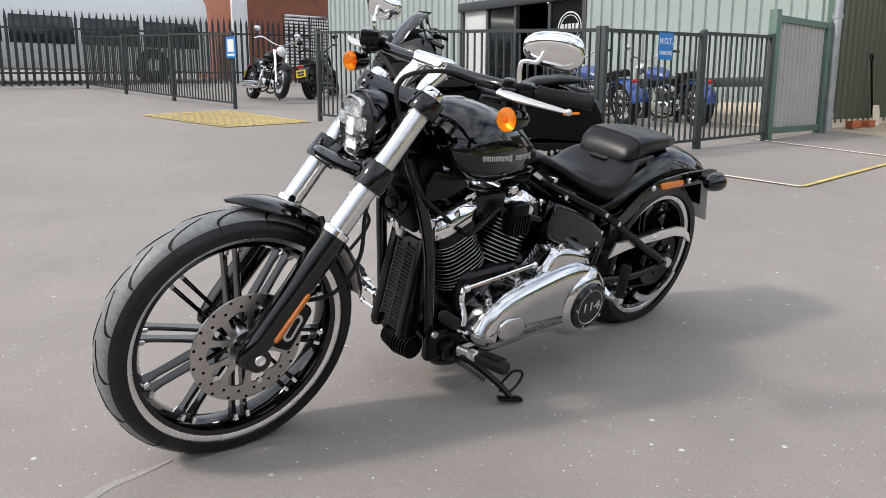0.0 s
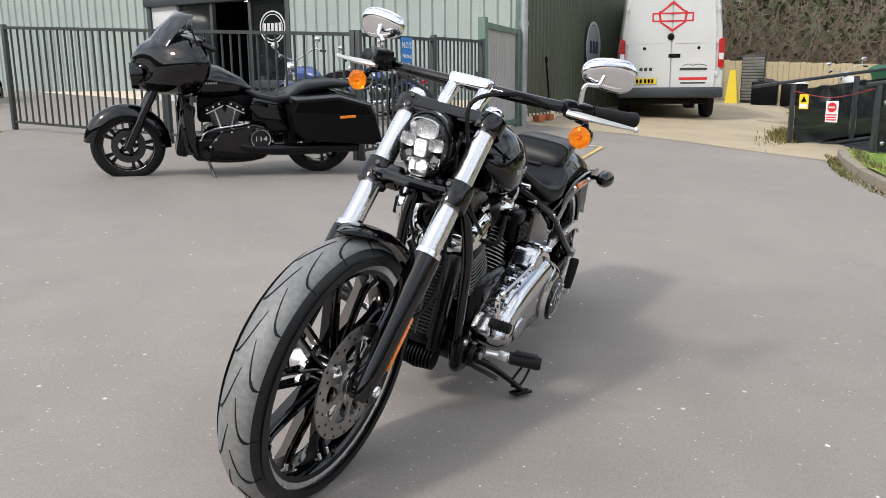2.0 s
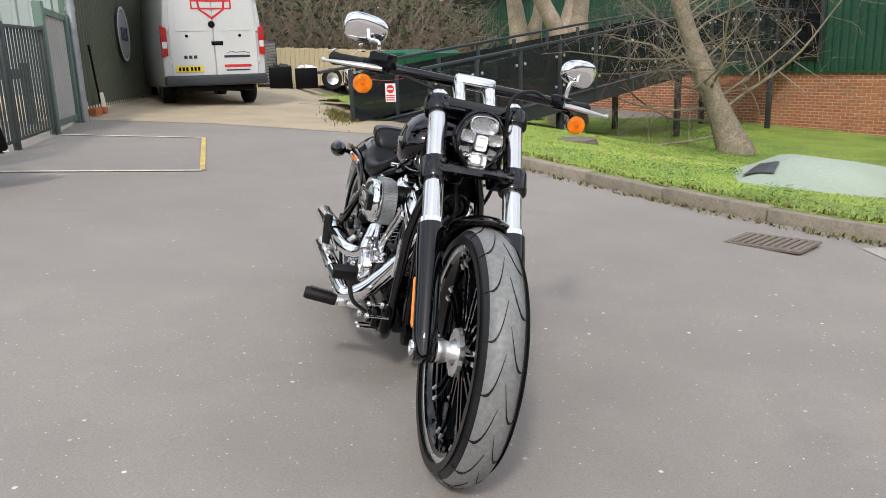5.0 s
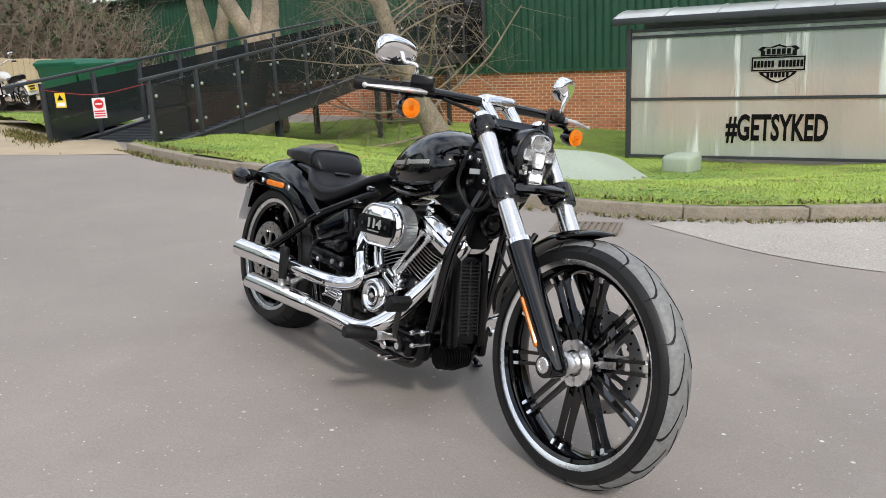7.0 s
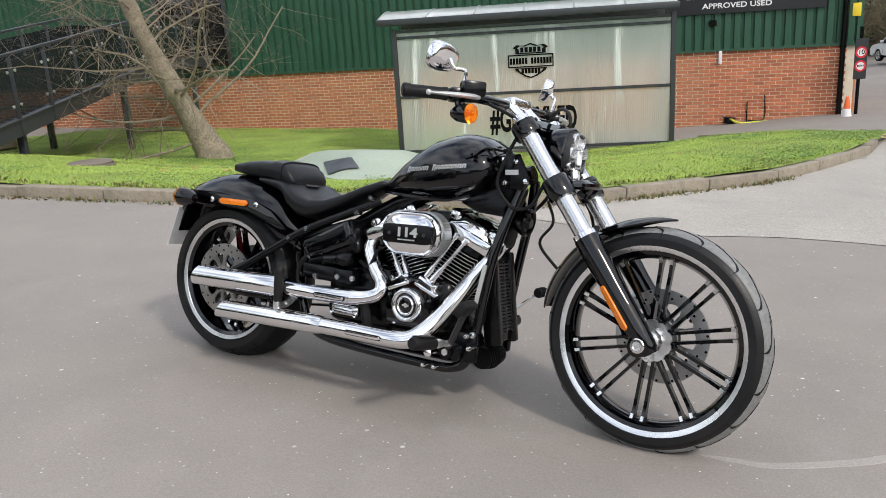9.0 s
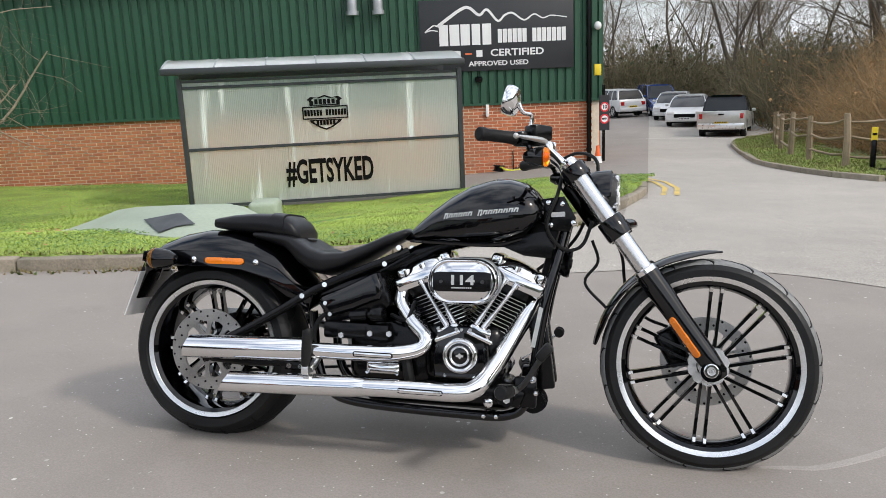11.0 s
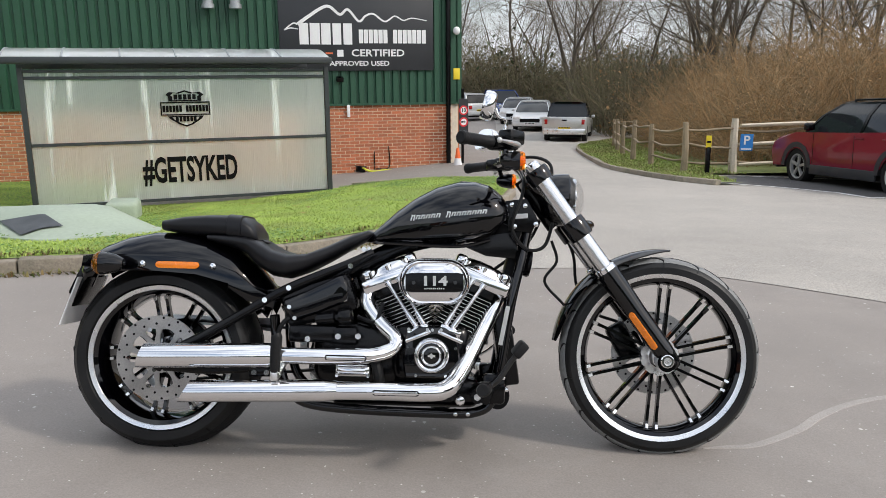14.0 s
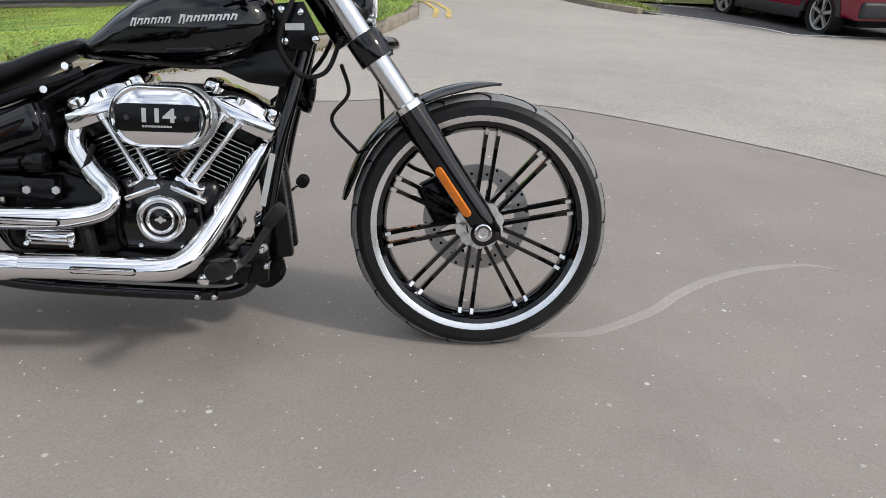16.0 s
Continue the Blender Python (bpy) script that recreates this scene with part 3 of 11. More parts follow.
# ---- ground ----
def grid_axis(a, b, fine_a, fine_b, step):
    inner = list(np.arange(fine_a, fine_b + 1e-6, step))
    lo = [fine_a - 3 * 1.5 ** k for k in range(16)]
    hi = [fine_b + 3 * 1.5 ** k for k in range(16)]
    return sorted([v for v in lo if v > a]) + inner + [v for v in hi if v < b]


gx, gy = grid_axis(-1500, 1500, -40, 30, 0.7), grid_axis(-1500, 1500, -30, 50, 0.7)
g_verts = [(x, y, land(x, y)) for y in gy for x in gx]
g_n = len(gx)
g_faces = [(j * g_n + i, j * g_n + i + 1, (j + 1) * g_n + i + 1, (j + 1) * g_n + i) for j in range(len(gy) - 1) for i in range(g_n - 1)]
ground_ob = new("ground", raw("ground", g_verts, g_faces, M["tarmac"], 60))
tagged(ground_ob, "grey-brown tarmac yard flecked with pale stone chips", "ground", kind="structure")


def sheet(name, low, high, material, label, lift, nx=2, category="ground"):
    """A surface laid on the land between two lines with as many points each."""
    verts, faces = [], []
    rows = nx + 1
    for (x0, y0), (x1, y1) in zip(low, high):
        for k in range(rows):
            t = k / nx
            x, y = x0 + (x1 - x0) * t, y0 + (y1 - y0) * t
            verts.append((x, y, land(x, y) + lift))
    for i in range(len(low) - 1):
        for k in range(nx):
            a = i * rows + k
            faces.append((a, a + rows, a + rows + 1, a + 1))
    ob = new(name, raw(name, verts, faces, material, 60))
    return tagged(ob, label, category, kind="structure")


# the older, paler road beyond the seam
seam = [(p.x, p.y) for p in curve_pts([(-0.45, 2.95, 0), (0.4, 2.83, 0), (0.95, 2.9, 0), (1.6, 3.16, 0), (2.45, 3.15, 0), (3.37, 2.53, 0), (4.1, 1.75, 0), (5.5, -0.4, 0), (8.0, -5.0, 0), (14.0, -16.0, 0), (45.0, -44.0, 0)], 8)]


def kerb_y(x):
    ys = [p.y for p in _k]
    xs = [p.x for p in _k]
    return float(np.interp(x, xs[:84], ys[:84])) if x < 1.5 else 60.0


high = []
for i, (x, y) in enumerate(seam):
    if x < 1.45:
        high.append((x, max(y + 0.02, kerb_y(x) - 0.02)))
    else:
        high.append((x, 60.0))
cut = next(i for i, (x, y) in enumerate(seam) if x >= 1.45)
sheet("road_near", seam[:cut + 1], high[:cut] + [(seam[cut][0], kerb_y(1.44) - 0.02)], M["old_tarmac"], "worn pale tarmac road with coarse stone grain", 0.004, 3)
sheet("road", seam[cut:], high[cut:], M["old_tarmac"], "worn pale tarmac road with coarse stone grain", 0.004, 40)
# sandy concrete apron by the van
edge = [(-9.2, -3.9), (-9.0, -3.0), (-8.6, -1.6), (-8.0, -0.6), (-7.4, 0.3), (-7.0, 1.05)]
sheet("concrete_apron", edge, [(-26.0, -3.9), (-26.0, -3.0), (-26.0, -1.6), (-26.0, -0.2), (-26, 1.4), (-26, 4.2)], M["concrete"], "sandy stained concrete apron in front of the parked van", 0.004, 20)

# kerb stones
def kerb_stone(length):
    bm = B()
    box(bm, (0, 0, 0), (length - 0.012, 0.125, 0.30), bev=0.014, seg=2)
    return finish("kerb_stone", bm, M["kerbstone"])


kerb_path = [p for p in curve_pts([(x, y, 0) for x, y in KERB[2:]] + [(1.45, 9.6, 0), (1.0, 10.5, 0), (0.1, 11.0, 0), (-1.3, 11.3, 0)], 12)]
kerb_ob = thing("kerb", "weathered concrete kerb edged with moss and fallen leaves", "kerb", kind="structure")
ks = np.cumsum([0] + [(b - a).length for a, b in zip(kerb_path, kerb_path[1:])])
kerb_mesh, STONE = kerb_stone(0.915), 0.915
kn = int(ks[-1] / STONE)
for i in range(kn):
    s0, s1 = ks[-1] * i / kn, ks[-1] * (i + 1) / kn
    a = Vector((np.interp(s0, ks, [p.x for p in kerb_path]), np.interp(s0, ks, [p.y for p in kerb_path]), 0))
    b = Vector((np.interp(s1, ks, [p.x for p in kerb_path]), np.interp(s1, ks, [p.y for p in kerb_path]), 0))
    a.z, b.z = base_z(a.x, a.y), base_z(b.x, b.y)
    if i * STONE > 12.3:
        a.z, b.z = land(a.x, a.y), land(b.x, b.y)
    d = b - a
    st = new("kerb_stone", kerb_mesh)
    st.parent = kerb_ob
    n_ = Vector((-d.y, d.x, 0)).normalized()
    q = Matrix((d.normalized(), n_, d.normalized().cross(n_))).transposed().to_4x4()
    st.matrix_world = Matrix.Translation((a + b) / 2 + n_ * 0.07 + Vector((0, 0, -0.055 + 0.006 * math.sin(i * 2.3)))) @ q @ Matrix.Diagonal((d.length / STONE, 1, 1, 1))

# lawn
def on_lawn(x, y):
    if past_kerb(x, y) < 0.09 or x < -34:
        return False
    # the paved strip by the wall's end, and the bound of the shelter's back
    if x > -1.75 and y > 11.25 - 0.25 * (x + 1.75):
        return False
    wall_y = 16.3 + 0.3485 * x
    if y > wall_y - 0.05:
        return False
    if x > -5.3 and y > 11.0 + 0.46 * (x + 1.6):
        return False
    side, s = -(x + 7.44) * 0.851 - (y - 1.53) * 0.525, -(x + 7.44) * 0.525 + (y - 1.53) * 0.851
    return side < -0.05 or s > 3.2 or (side > 1.97 and x > -14.8)


def lawn_z(x, y):
    d = past_kerb(x, y)
    # a bank of earth rises along the ramp's foot
    s, e = -(x + 7.44) * 0.525 + (y - 1.53) * 0.851, (x + 7.44) * 0.851 + (y - 1.53) * 0.525
    bank = 0.07 * smooth(1.2 - e / 1.8) * smooth(s / 1.6) * smooth((5.6 - s) / 2.6)
    return land(x, y) + bank + 0.085 * smooth(1.4 - d / 3.0) + 0.02 + 0.025 * noise.noise((x * 0.9, y * 0.9, 0))


lx, ly = np.arange(-16, 1.7, 0.1), np.arange(0.2, 15.6, 0.1)
inside = {}
for i, x in enumerate(lx):
    for j, y in enumerate(ly):
        inside[i, j] = on_lawn(x, y)
lv, lf, idx = [], [], {}
def lawn_vertex(i, j):
    if (i, j) not in idx:
        idx[i, j] = len(lv)
        lv.append((lx[i], ly[j], lawn_z(lx[i], ly[j])))
    return idx[i, j]
for i in range(len(lx) - 1):
    for j in range(len(ly) - 1):
        if inside[i, j] and inside[i + 1, j] and inside[i, j + 1] and inside[i + 1, j + 1]:
            lf.append((lawn_vertex(i, j), lawn_vertex(i + 1, j), lawn_vertex(i + 1, j + 1), lawn_vertex(i, j + 1)))
tagged(new("lawn", raw("lawn", lv, lf, M["moss"], 60)), "mossy ground under a mown lawn", "lawn", kind="structure")

# turned earth right behind the kerb
sv, sf = [], []
for i, p in enumerate(kerb_path):
    q = kerb_path[min(i + 1, len(kerb_path) - 1)] - kerb_path[max(i - 1, 0)]
    n_ = Vector((-q.y, q.x, 0)).normalized()
    for e in (0.100, 0.40):
        u = p + n_ * e
        sv.append((u.x, u.y, lawn_z(u.x, u.y) - 0.003))
    if i:
        k = 2 * i
        sf.append((k - 2, k, k + 1, k - 1))
ob = new("kerb_soil", raw("kerb_soil", sv, sf, M["moss"]))
ob.parent = kerb_ob
tagged(ob)

rng = random.Random(3)
gv, gf = [], []
def blade(x, y, z, h, w, a, lean):
    dx, dy = math.cos(a), math.sin(a)
    px, py = -dy * w / 2, dx * w / 2
    k = len(gv)
    gv.extend([(x - px, y - py, z - 0.005), (x + px, y + py, z - 0.005), (x + dx * lean * 0.4 + px * 0.7, y + dy * lean * 0.4 + py * 0.7, z + h * 0.6),
               (x + dx * lean * 0.4 - px * 0.7, y + dy * lean * 0.4 - py * 0.7, z + h * 0.6), (x + dx * lean, y + dy * lean, z + h)])
    gf.extend([(k, k + 1, k + 2, k + 3), (k + 3, k + 2, k + 4)])
cells = [f for f in lf]
for f in cells:
    cx, cy = lv[f[0]][0] + 0.05, lv[f[0]][1] + 0.05
    near = math.hypot(cx + 1, cy - 3)
    count = 22 if near < 4 else 17 if near < 8 else 10
    patch = noise.noise((cx * 0.7, cy * 0.7, 4.0))
    for _ in range(int(count * (1.0 + 0.7 * patch))):
        x, y = cx + rng.uniform(-0.06, 0.06), cy + rng.uniform(-0.06, 0.06)
        h = rng.uniform(0.007, 0.020) * (1 + 0.6 * max(0, patch))
        blade(x, y, lawn_z(x, y), h, rng.uniform(0.005, 0.010) * (1 if near < 6 else 1.25), rng.uniform(0, 6.28), h * rng.uniform(0.5, 2.2))
for p, q in zip(kerb_path, kerb_path[1:]):
    n_ = Vector((p.y - q.y, q.x - p.x, 0)).normalized()
    for _ in range(int((q - p).length * 220)):
        u = p.lerp(q, rng.random()) + n_ * rng.uniform(0.105, 0.30)
        h = rng.uniform(0.010, 0.030)
        blade(u.x, u.y, lawn_z(u.x, u.y), h, rng.uniform(0.005, 0.010), rng.uniform(0, 6.28), h * rng.uniform(0.4, 1.6))
tagged(new("grass", raw("grass", gv, gf, M["grass"])), "short bright green grass with moss and clover", "grass", kind="stuff")
# broad-leaved weeds in drifts, and fallen leaves under the tree
cv, cf, fv, ff = [], [], [], []
for f in cells:
    cx, cy = lv[f[0]][0] + 0.05, lv[f[0]][1] + 0.05
    drift = noise.noise((cx * 0.45, cy * 0.45, 9.0)) + 0.5 * noise.noise((cx * 1.7, cy * 1.7, 2.0))
    for _ in range(int(max(0.0, drift - 0.05) * 16 + rng.random() * 0.4)):
        x, y, a, s = cx + rng.uniform(-0.06, 0.06), cy + rng.uniform(-0.06, 0.06), rng.uniform(0, 6.28), rng.uniform(0.008, 0.020)
        z, k, c, d = lawn_z(x, y) + rng.uniform(0.014, 0.032), len(cv), math.cos(a) * s, math.sin(a) * s
        cv.extend([(x - c, y - d, z - 0.004), (x + d * 0.8, y - c * 0.8, z + rng.uniform(-0.003, 0.005)), (x + c, y + d, z + 0.006), (x - d * 0.8, y + c * 0.8, z + rng.uniform(-0.003, 0.005))])
        cf.append((k, k + 1, k + 2, k + 3))
    if rng.random() < (0.10 if math.hypot(cx + 4.6, cy - 5.0) < 2.2 else 0.015):
        x, y, a, s = cx, cy, rng.uniform(0, 6.28), rng.uniform(0.015, 0.035)
        z, k, c, d = lawn_z(x, y) + 0.028, len(fv), math.cos(a) * s, math.sin(a) * s
        fv.extend([(x - c, y - d, z), (x + d * 0.5, y - c * 0.5, z + 0.006), (x + c, y + d, z + 0.010), (x - d * 0.5, y + c * 0.5, z - 0.004)])
        ff.append((k, k + 1, k + 2, k + 3))
tagged(new("lawn_weeds", raw("lawn_weeds", cv, cf, M["clover"])), "low broad-leaved weeds and clover in the lawn", "weeds", kind="stuff")
tagged(new("fallen_leaves", raw("fallen_leaves", fv, ff, M["dead_leaf"])), "brown fallen leaves strewn on the lawn", "leaves", kind="stuff")
# weeds and leaves along the kerb
gv, gf = [], []
for p in kerb_path[:110]:
    clump = max(0.0, noise.noise((p.x * 1.3, p.y * 1.3, 7.0)) + 0.15)
    for _ in range(26 + int(70 * clump)):
        off = rng.gauss(-0.06, 0.05)
        if rng.random() < 0.5:
            off = rng.gauss(0.17, 0.05)
        x, y = p.x + rng.uniform(-0.08, 0.08), p.y + off + rng.uniform(-0.03, 0.03)
        d = past_kerb(x, y)
        if -0.14 < d < 0 or 0.13 < d < 0.3:
            z = base_z(x, y) if d < 0 else lawn_z(x, y)
            blade(x, y, z, rng.uniform(0.008, 0.035) * (1 + clump), rng.uniform(0.008, 0.022), rng.uniform(0, 6.28), rng.uniform(0.015, 0.06))
tagged(new("kerb_weeds", raw("kerb_weeds", gv, gf, M["weed"])), "small weeds, moss and brown leaves along the kerb", "weeds", kind="stuff")


# painted markings
def stripe(name, pts, width, material, label, parent=None, lift=0.011):
    v, f = [], []
    p = [Vector((x, y)) for x, y in pts]
    for i, q in enumerate(p):
        d = (p[min(i + 1, len(p) - 1)] - p[max(i - 1, 0)]).normalized()
        n_ = Vector((-d.y, d.x)) * width / 2
        for s in (1, -1):
            r = q + n_ * s
            v.append((r.x, r.y, land(r.x, r.y) + lift))
    for i in range(len(p) - 1):
        f.append((2 * i, 2 * i + 1, 2 * i + 3, 2 * i + 2))
    ob = new(name, raw(name, v, f, material))
    if parent:
        ob.parent = parent
    else:
        tagged(ob, label, "road marking", kind="structure")
    return ob


bay = thing("parking_bay_marking", "faded cream and yellow painted parking bay outline", "road marking", kind="structure")
stripe("line", [(-3.72, -3.2), (-3.75, -1.22)], 0.05, M["cream_line"], "", bay)
stripe("line", [(-3.78, -1.22), (-6.55, -1.50)], 0.05, M["yellow_line"], "", bay)
stripe("line", [(-6.57, -1.52), (-6.9, -3.5)], 0.05, M["cream_line"], "", bay)
M["scuff"] = ground_mat("scuff", (0.34, 0.31, 0.285), 0.2, 0.12, 62.0, 0.93, 0.5, bump=0.14)
SCUFF = [(1.86, 0.01), (1.95, 0.03), (2.06, 0.06), (2.26, 0.21), (2.38, 0.34), (2.54, 0.475), (2.72, 0.577), (2.93, 0.644), (3.063, 0.611)]
_sp = curve_pts([(x, y, 0) for x, y in SCUFF], 6)
v, f = [], []
for i, p in enumerate(_sp):
    d = (_sp[min(i + 1, len(_sp) - 1)] - _sp[max(i - 1, 0)]).normalized()
    w = 0.020 * math.sin(math.pi * (i + 0.5) / len(_sp)) ** 0.5
    for s, e in ((1.5, -0.008), (0.8, 0.0025), (-0.8, 0.0025), (-1.5, -0.008)):
        v.append((p.x - d.y * w * s, p.y + d.x * w * s, land(p.x, p.y) + e))
    if i:
        f.extend((4 * i - 4 + k, 4 * i + k, 4 * i + k + 1, 4 * i - 3 + k) for k in range(3))
tagged(new("tyre_scuff", raw("tyre_scuff", v, f, M["scuff"])), "faint pale curved tyre scuff on the tarmac", "tyre mark", kind="structure")
hatch = thing("hatched_marking", "worn yellow hatched keep-clear marking", "road marking", kind="structure")
ha, hb, hc, hd = Vector((-1.43, -10.2)), Vector((-1.76, -7.94)), Vector((-3.07, -8.11)), Vector((-2.88, -10.5))
for a, b in ((ha, hb), (hb, hc), (hc, hd), (hd, ha)):
    stripe("border_line", [a, b], 0.06, M["yellow_line"], "", hatch)
for k in range(1, 17):
    t = k / 17
    stripe("hatch_stripe", [ha.lerp(hd, t), hb.lerp(hc, min(1, t + 0.03))], 0.045, M["yellow_line"], "", hatch)
park = thing("parking_line_marking", "white painted car parking lines", "road marking", kind="structure")
stripe("line", [(5.15, 11.2), (5.95, 10.57), (6.53, 9.78), (6.69, 9.05)], 0.09, M["white_line"], "", park)
stripe("line", [(6.69, 9.05), (7.25, 9.2), (9.5, 9.85)], 0.09, M["white_line"], "", park)
stripe("line", [(2.4, 30.2), (4.0, 31.0)], 0.12, M["white_line"], "", park)
dy = thing("double_yellow_lines", "double yellow lines painted along the kerb", "road marking", kind="structure")
for off in (0.15, 0.32):
    stripe("line", [(1.56 + off, 8.2), (1.60 + off, 9.2), (1.45 + off, 10.2), (1.1 + off, 11.0), (0.3 + off, 11.6)], 0.07, M["yellow_line"], "", dy)


# ---- corrugated and brick walls ----
def corrugated(bm, p0, p1, z0, z1, pitch, depth, thick=0.05, rib=0.3):
    """A trapezoid-ribbed sheet from p0 to p1 whose ribs stand out to the right of that way."""
    a, b = Vector((*p0, 0)), Vector((*p1, 0))
    d = (b - a).normalized()
    n_ = Vector((d.y, -d.x, 0))
    L = (b - a).length
    k = max(1, round(L / pitch))
    q = L / k
    prof = []
    for i in range(k):
        prof += [(i * q, 0), (i * q + q * (0.5 - rib / 2 - 0.06), 0), (i * q + q * (0.5 - rib / 2 + 0.03), depth), (i * q + q * (0.5 + rib / 2 - 0.03), depth), (i * q + q * (0.5 + rib / 2 + 0.06), 0)]
    prof.append((L, 0))
    lo = [bm.verts.new(a + d * s + n_ * h + Vector((0, 0, z0))) for s, h in prof]
    hi = [bm.verts.new(a + d * s + n_ * h + Vector((0, 0, z1))) for s, h in prof]
    lo2 = [bm.verts.new(a + d * s - n_ * thick + Vector((0, 0, z0))) for s in (0, L)]
    hi2 = [bm.verts.new(a + d * s - n_ * thick + Vector((0, 0, z1))) for s in (0, L)]
    for i in range(len(lo) - 1):
        bm.faces.new((lo[i], lo[i + 1], hi[i + 1], hi[i]))
    bm.faces.new((lo2[0], hi2[0], hi2[1], lo2[1]))
    bm.faces.new((lo[0], hi[0], hi2[0], lo2[0])), bm.faces.new((lo[-1], lo2[1], hi2[1], hi[-1]))
    bm.faces.new(hi + hi2[::-1]), bm.faces.new(lo2 + lo[::-1])
    return bm


WD = Vector((0.9443, 0.3291, 0))       # along the green building's front
WN = Vector((0.3291, -0.9443, 0))      # out of it


def on_wall(x, z, out=0.0):
    """A place on the green building's front, at that x and height."""
    return Vector((x, 16.3 + 0.3485 * x, z)) + WN * out


green = thing("green_building", "dark green ribbed steel building on a red brick base", "building", kind="structure")
bm = corrugated(B(), (-32.5, 16.3 + 0.3485 * -32.5), (0.35, 16.3 + 0.3485 * 0.35), 0.56, 3.25, 0.2, 0.045, 0.05, 0.66)
part("cladding", bm, M["green_steel"], green, "dark green ribbed steel cladding", 20)
side_a, side_b = on_wall(0.43, 0), on_wall(0.43, 0) - WN * 18
bm = corrugated(B(), (side_a.x, side_a.y), (side_b.x, side_b.y), 0.56, 3.25, 0.2, 0.045, 0.05, 0.66)
part("cladding", bm, M["green_steel"], green, "", 20)
bm = B()
for x0, x1 in ((-32.5, 0.40),):
    a, b = on_wall(x0, 0.545, 0.035), on_wall(x1, 0.545, 0.035)
    d = b - a
    box(bm, (a + b) / 2, (d.length, 0.07, 0.05), (0, 0, math.degrees(math.atan2(d.y, d.x))))
part("drip_flashing", bm, M["green_steel"], green, "folded green flashing above the bricks")
bm = B()
a, b = on_wall(-32.5, 3.36, 0.05), on_wall(0.75, 3.36, 0.05)
box(bm, (a + b) / 2, ((b - a).length, 0.26, 0.2), (0, 0, math.degrees(math.atan2(WD.y, WD.x))), 0.03)
part("eaves_gutter", bm, M["green_steel"], green, "green eaves gutter")
bm = B()
for s0, s1 in ((0.0, 1.0),):
    a, b = on_wall(-32.5, 3.4, 0.3), on_wall(0.75, 3.4, 0.3)
    c_, e_ = b - WN * 18 + Vector((0, 0, 2.2)), a - WN * 18 + Vector((0, 0, 2.2))
    lo = [bm.verts.new(q) for q in (a, b, c_, e_)]
    hi = [bm.verts.new(q + Vector((0, 0, 0.08))) for q in (a, b, c_, e_)]
    bm.faces.new(lo[::-1]), bm.faces.new(hi)
    for i in range(4):
        bm.faces.new((lo[i], lo[(i + 1) % 4], hi[(i + 1) % 4], hi[i]))
part("roof", bm, M["green_steel"], green, "", 20)
bm = B()
q = on_wall(0.12, 0, 0.10)
rod(bm, (q.x, q.y, -1.25), (q.x, q.y, 3.3), 0.055, seg=14)
for z in (-0.6, 0.5, 1.8, 2.9):
    rod(bm, (q.x, q.y, z - 0.03), (q.x, q.y, z + 0.03), 0.066, seg=14)
part("downpipe", bm, M["black_satin"], green, "black cast downpipe")
bm = B()
a = on_wall(0.40, 0)
box(bm, (a.x, a.y, 1.9), (0.10, 0.10, 2.72), (0, 0, 19.2))
part("corner_flashing", bm, M["green_steel"], green)
# mortar bed with bricks standing proud of it
bm = B()
a, b = on_wall(-32.5, 0, -0.06), on_wall(0.37, 0, -0.06)
box(bm, ((a.x + b.x) / 2, (a.y + b.y) / 2, -0.60), ((b - a).length, 0.12, 2.24), (0, 0, math.degrees(math.atan2(WD.y, WD.x))))
brickwork = part("brick_base", bm, M["mortar"], green, "orange-red stretcher-bond brick base wall")
bm = B()
c_ = on_wall(0.37, 0) - WN * 9.06
box(bm, (c_.x, c_.y, -0.60), (0.12, 17.9, 2.24), (0, 0, math.degrees(math.atan2(WD.y, WD.x))))
part("brick_side", bm, M["brick_isle"], green)
BRICKS = []                             # x, z and length of each brick, laid last in the file
for course in range(29):
    z = 0.53 - 0.075 * (course + 0.5)
    x = -24.0 + (0.112 * WD.x if course % 2 else 0.0)
    while x < 0.2:
        BRICKS.append((x, z))
        x += 0.225 * WD.x

bm = B()
for x in (-4.92, -4.385):
    q = on_wall(x, 2.90, 0.16)
    tube(bm, [q - WN * 0.16 + Vector((0, 0, 0.10)), q + Vector((0, 0, 0.14)), q + WN * 0.06 + Vector((0, 0, 0.02)), q + WN * 0.06 + Vector((0, 0, -0.26))], 0.11, 16)
    rod(bm, q + WN * 0.06 + Vector((0, 0, -0.20)), q + WN * 0.06 + Vector((0, 0, -0.29)), 0.135, seg=18)
    part("wall_vent", bm, M["galv"], green, "galvanised metal vent cowl")
    bm = B()
bm.free()
bm = B()
q = on_wall(-2.13, 0.40, 0.04)
box(bm, q, (0.07, 0.07, 0.28), (0, 0, 19.2), 0.008)
part("junction_box", bm, M["sign_white"], green, "cream plastic conduit box")
bm = B()
q = on_wall(-2.3, 1.12, 0.08)
box(bm, q, (0.16, 0.12, 0.10), (20, 0, 19.2), 0.015)
part("floodlight", bm, M["black_satin"], green, "small black floodlight")
bm = B()
q = on_wall(0.30, 2.2, 0.16)
ball(bm, q, 0.085, (1, 1, 1.1))
box(bm, q - WN * 0.08, (0.1, 0.14, 0.06), (0, 0, 19.2), 0.01)
part("camera_dome", bm, M["sign_white"], green, "white security camera dome")
bm = B()
q = on_wall(0.33, 1.22, 0.05)
box(bm, q, (0.16, 0.02, 0.26), (0, 0, 19.2), 0.004)
part("wall_notice", bm, M["sign_yellow"], green, "small yellow notice")
bm = B()
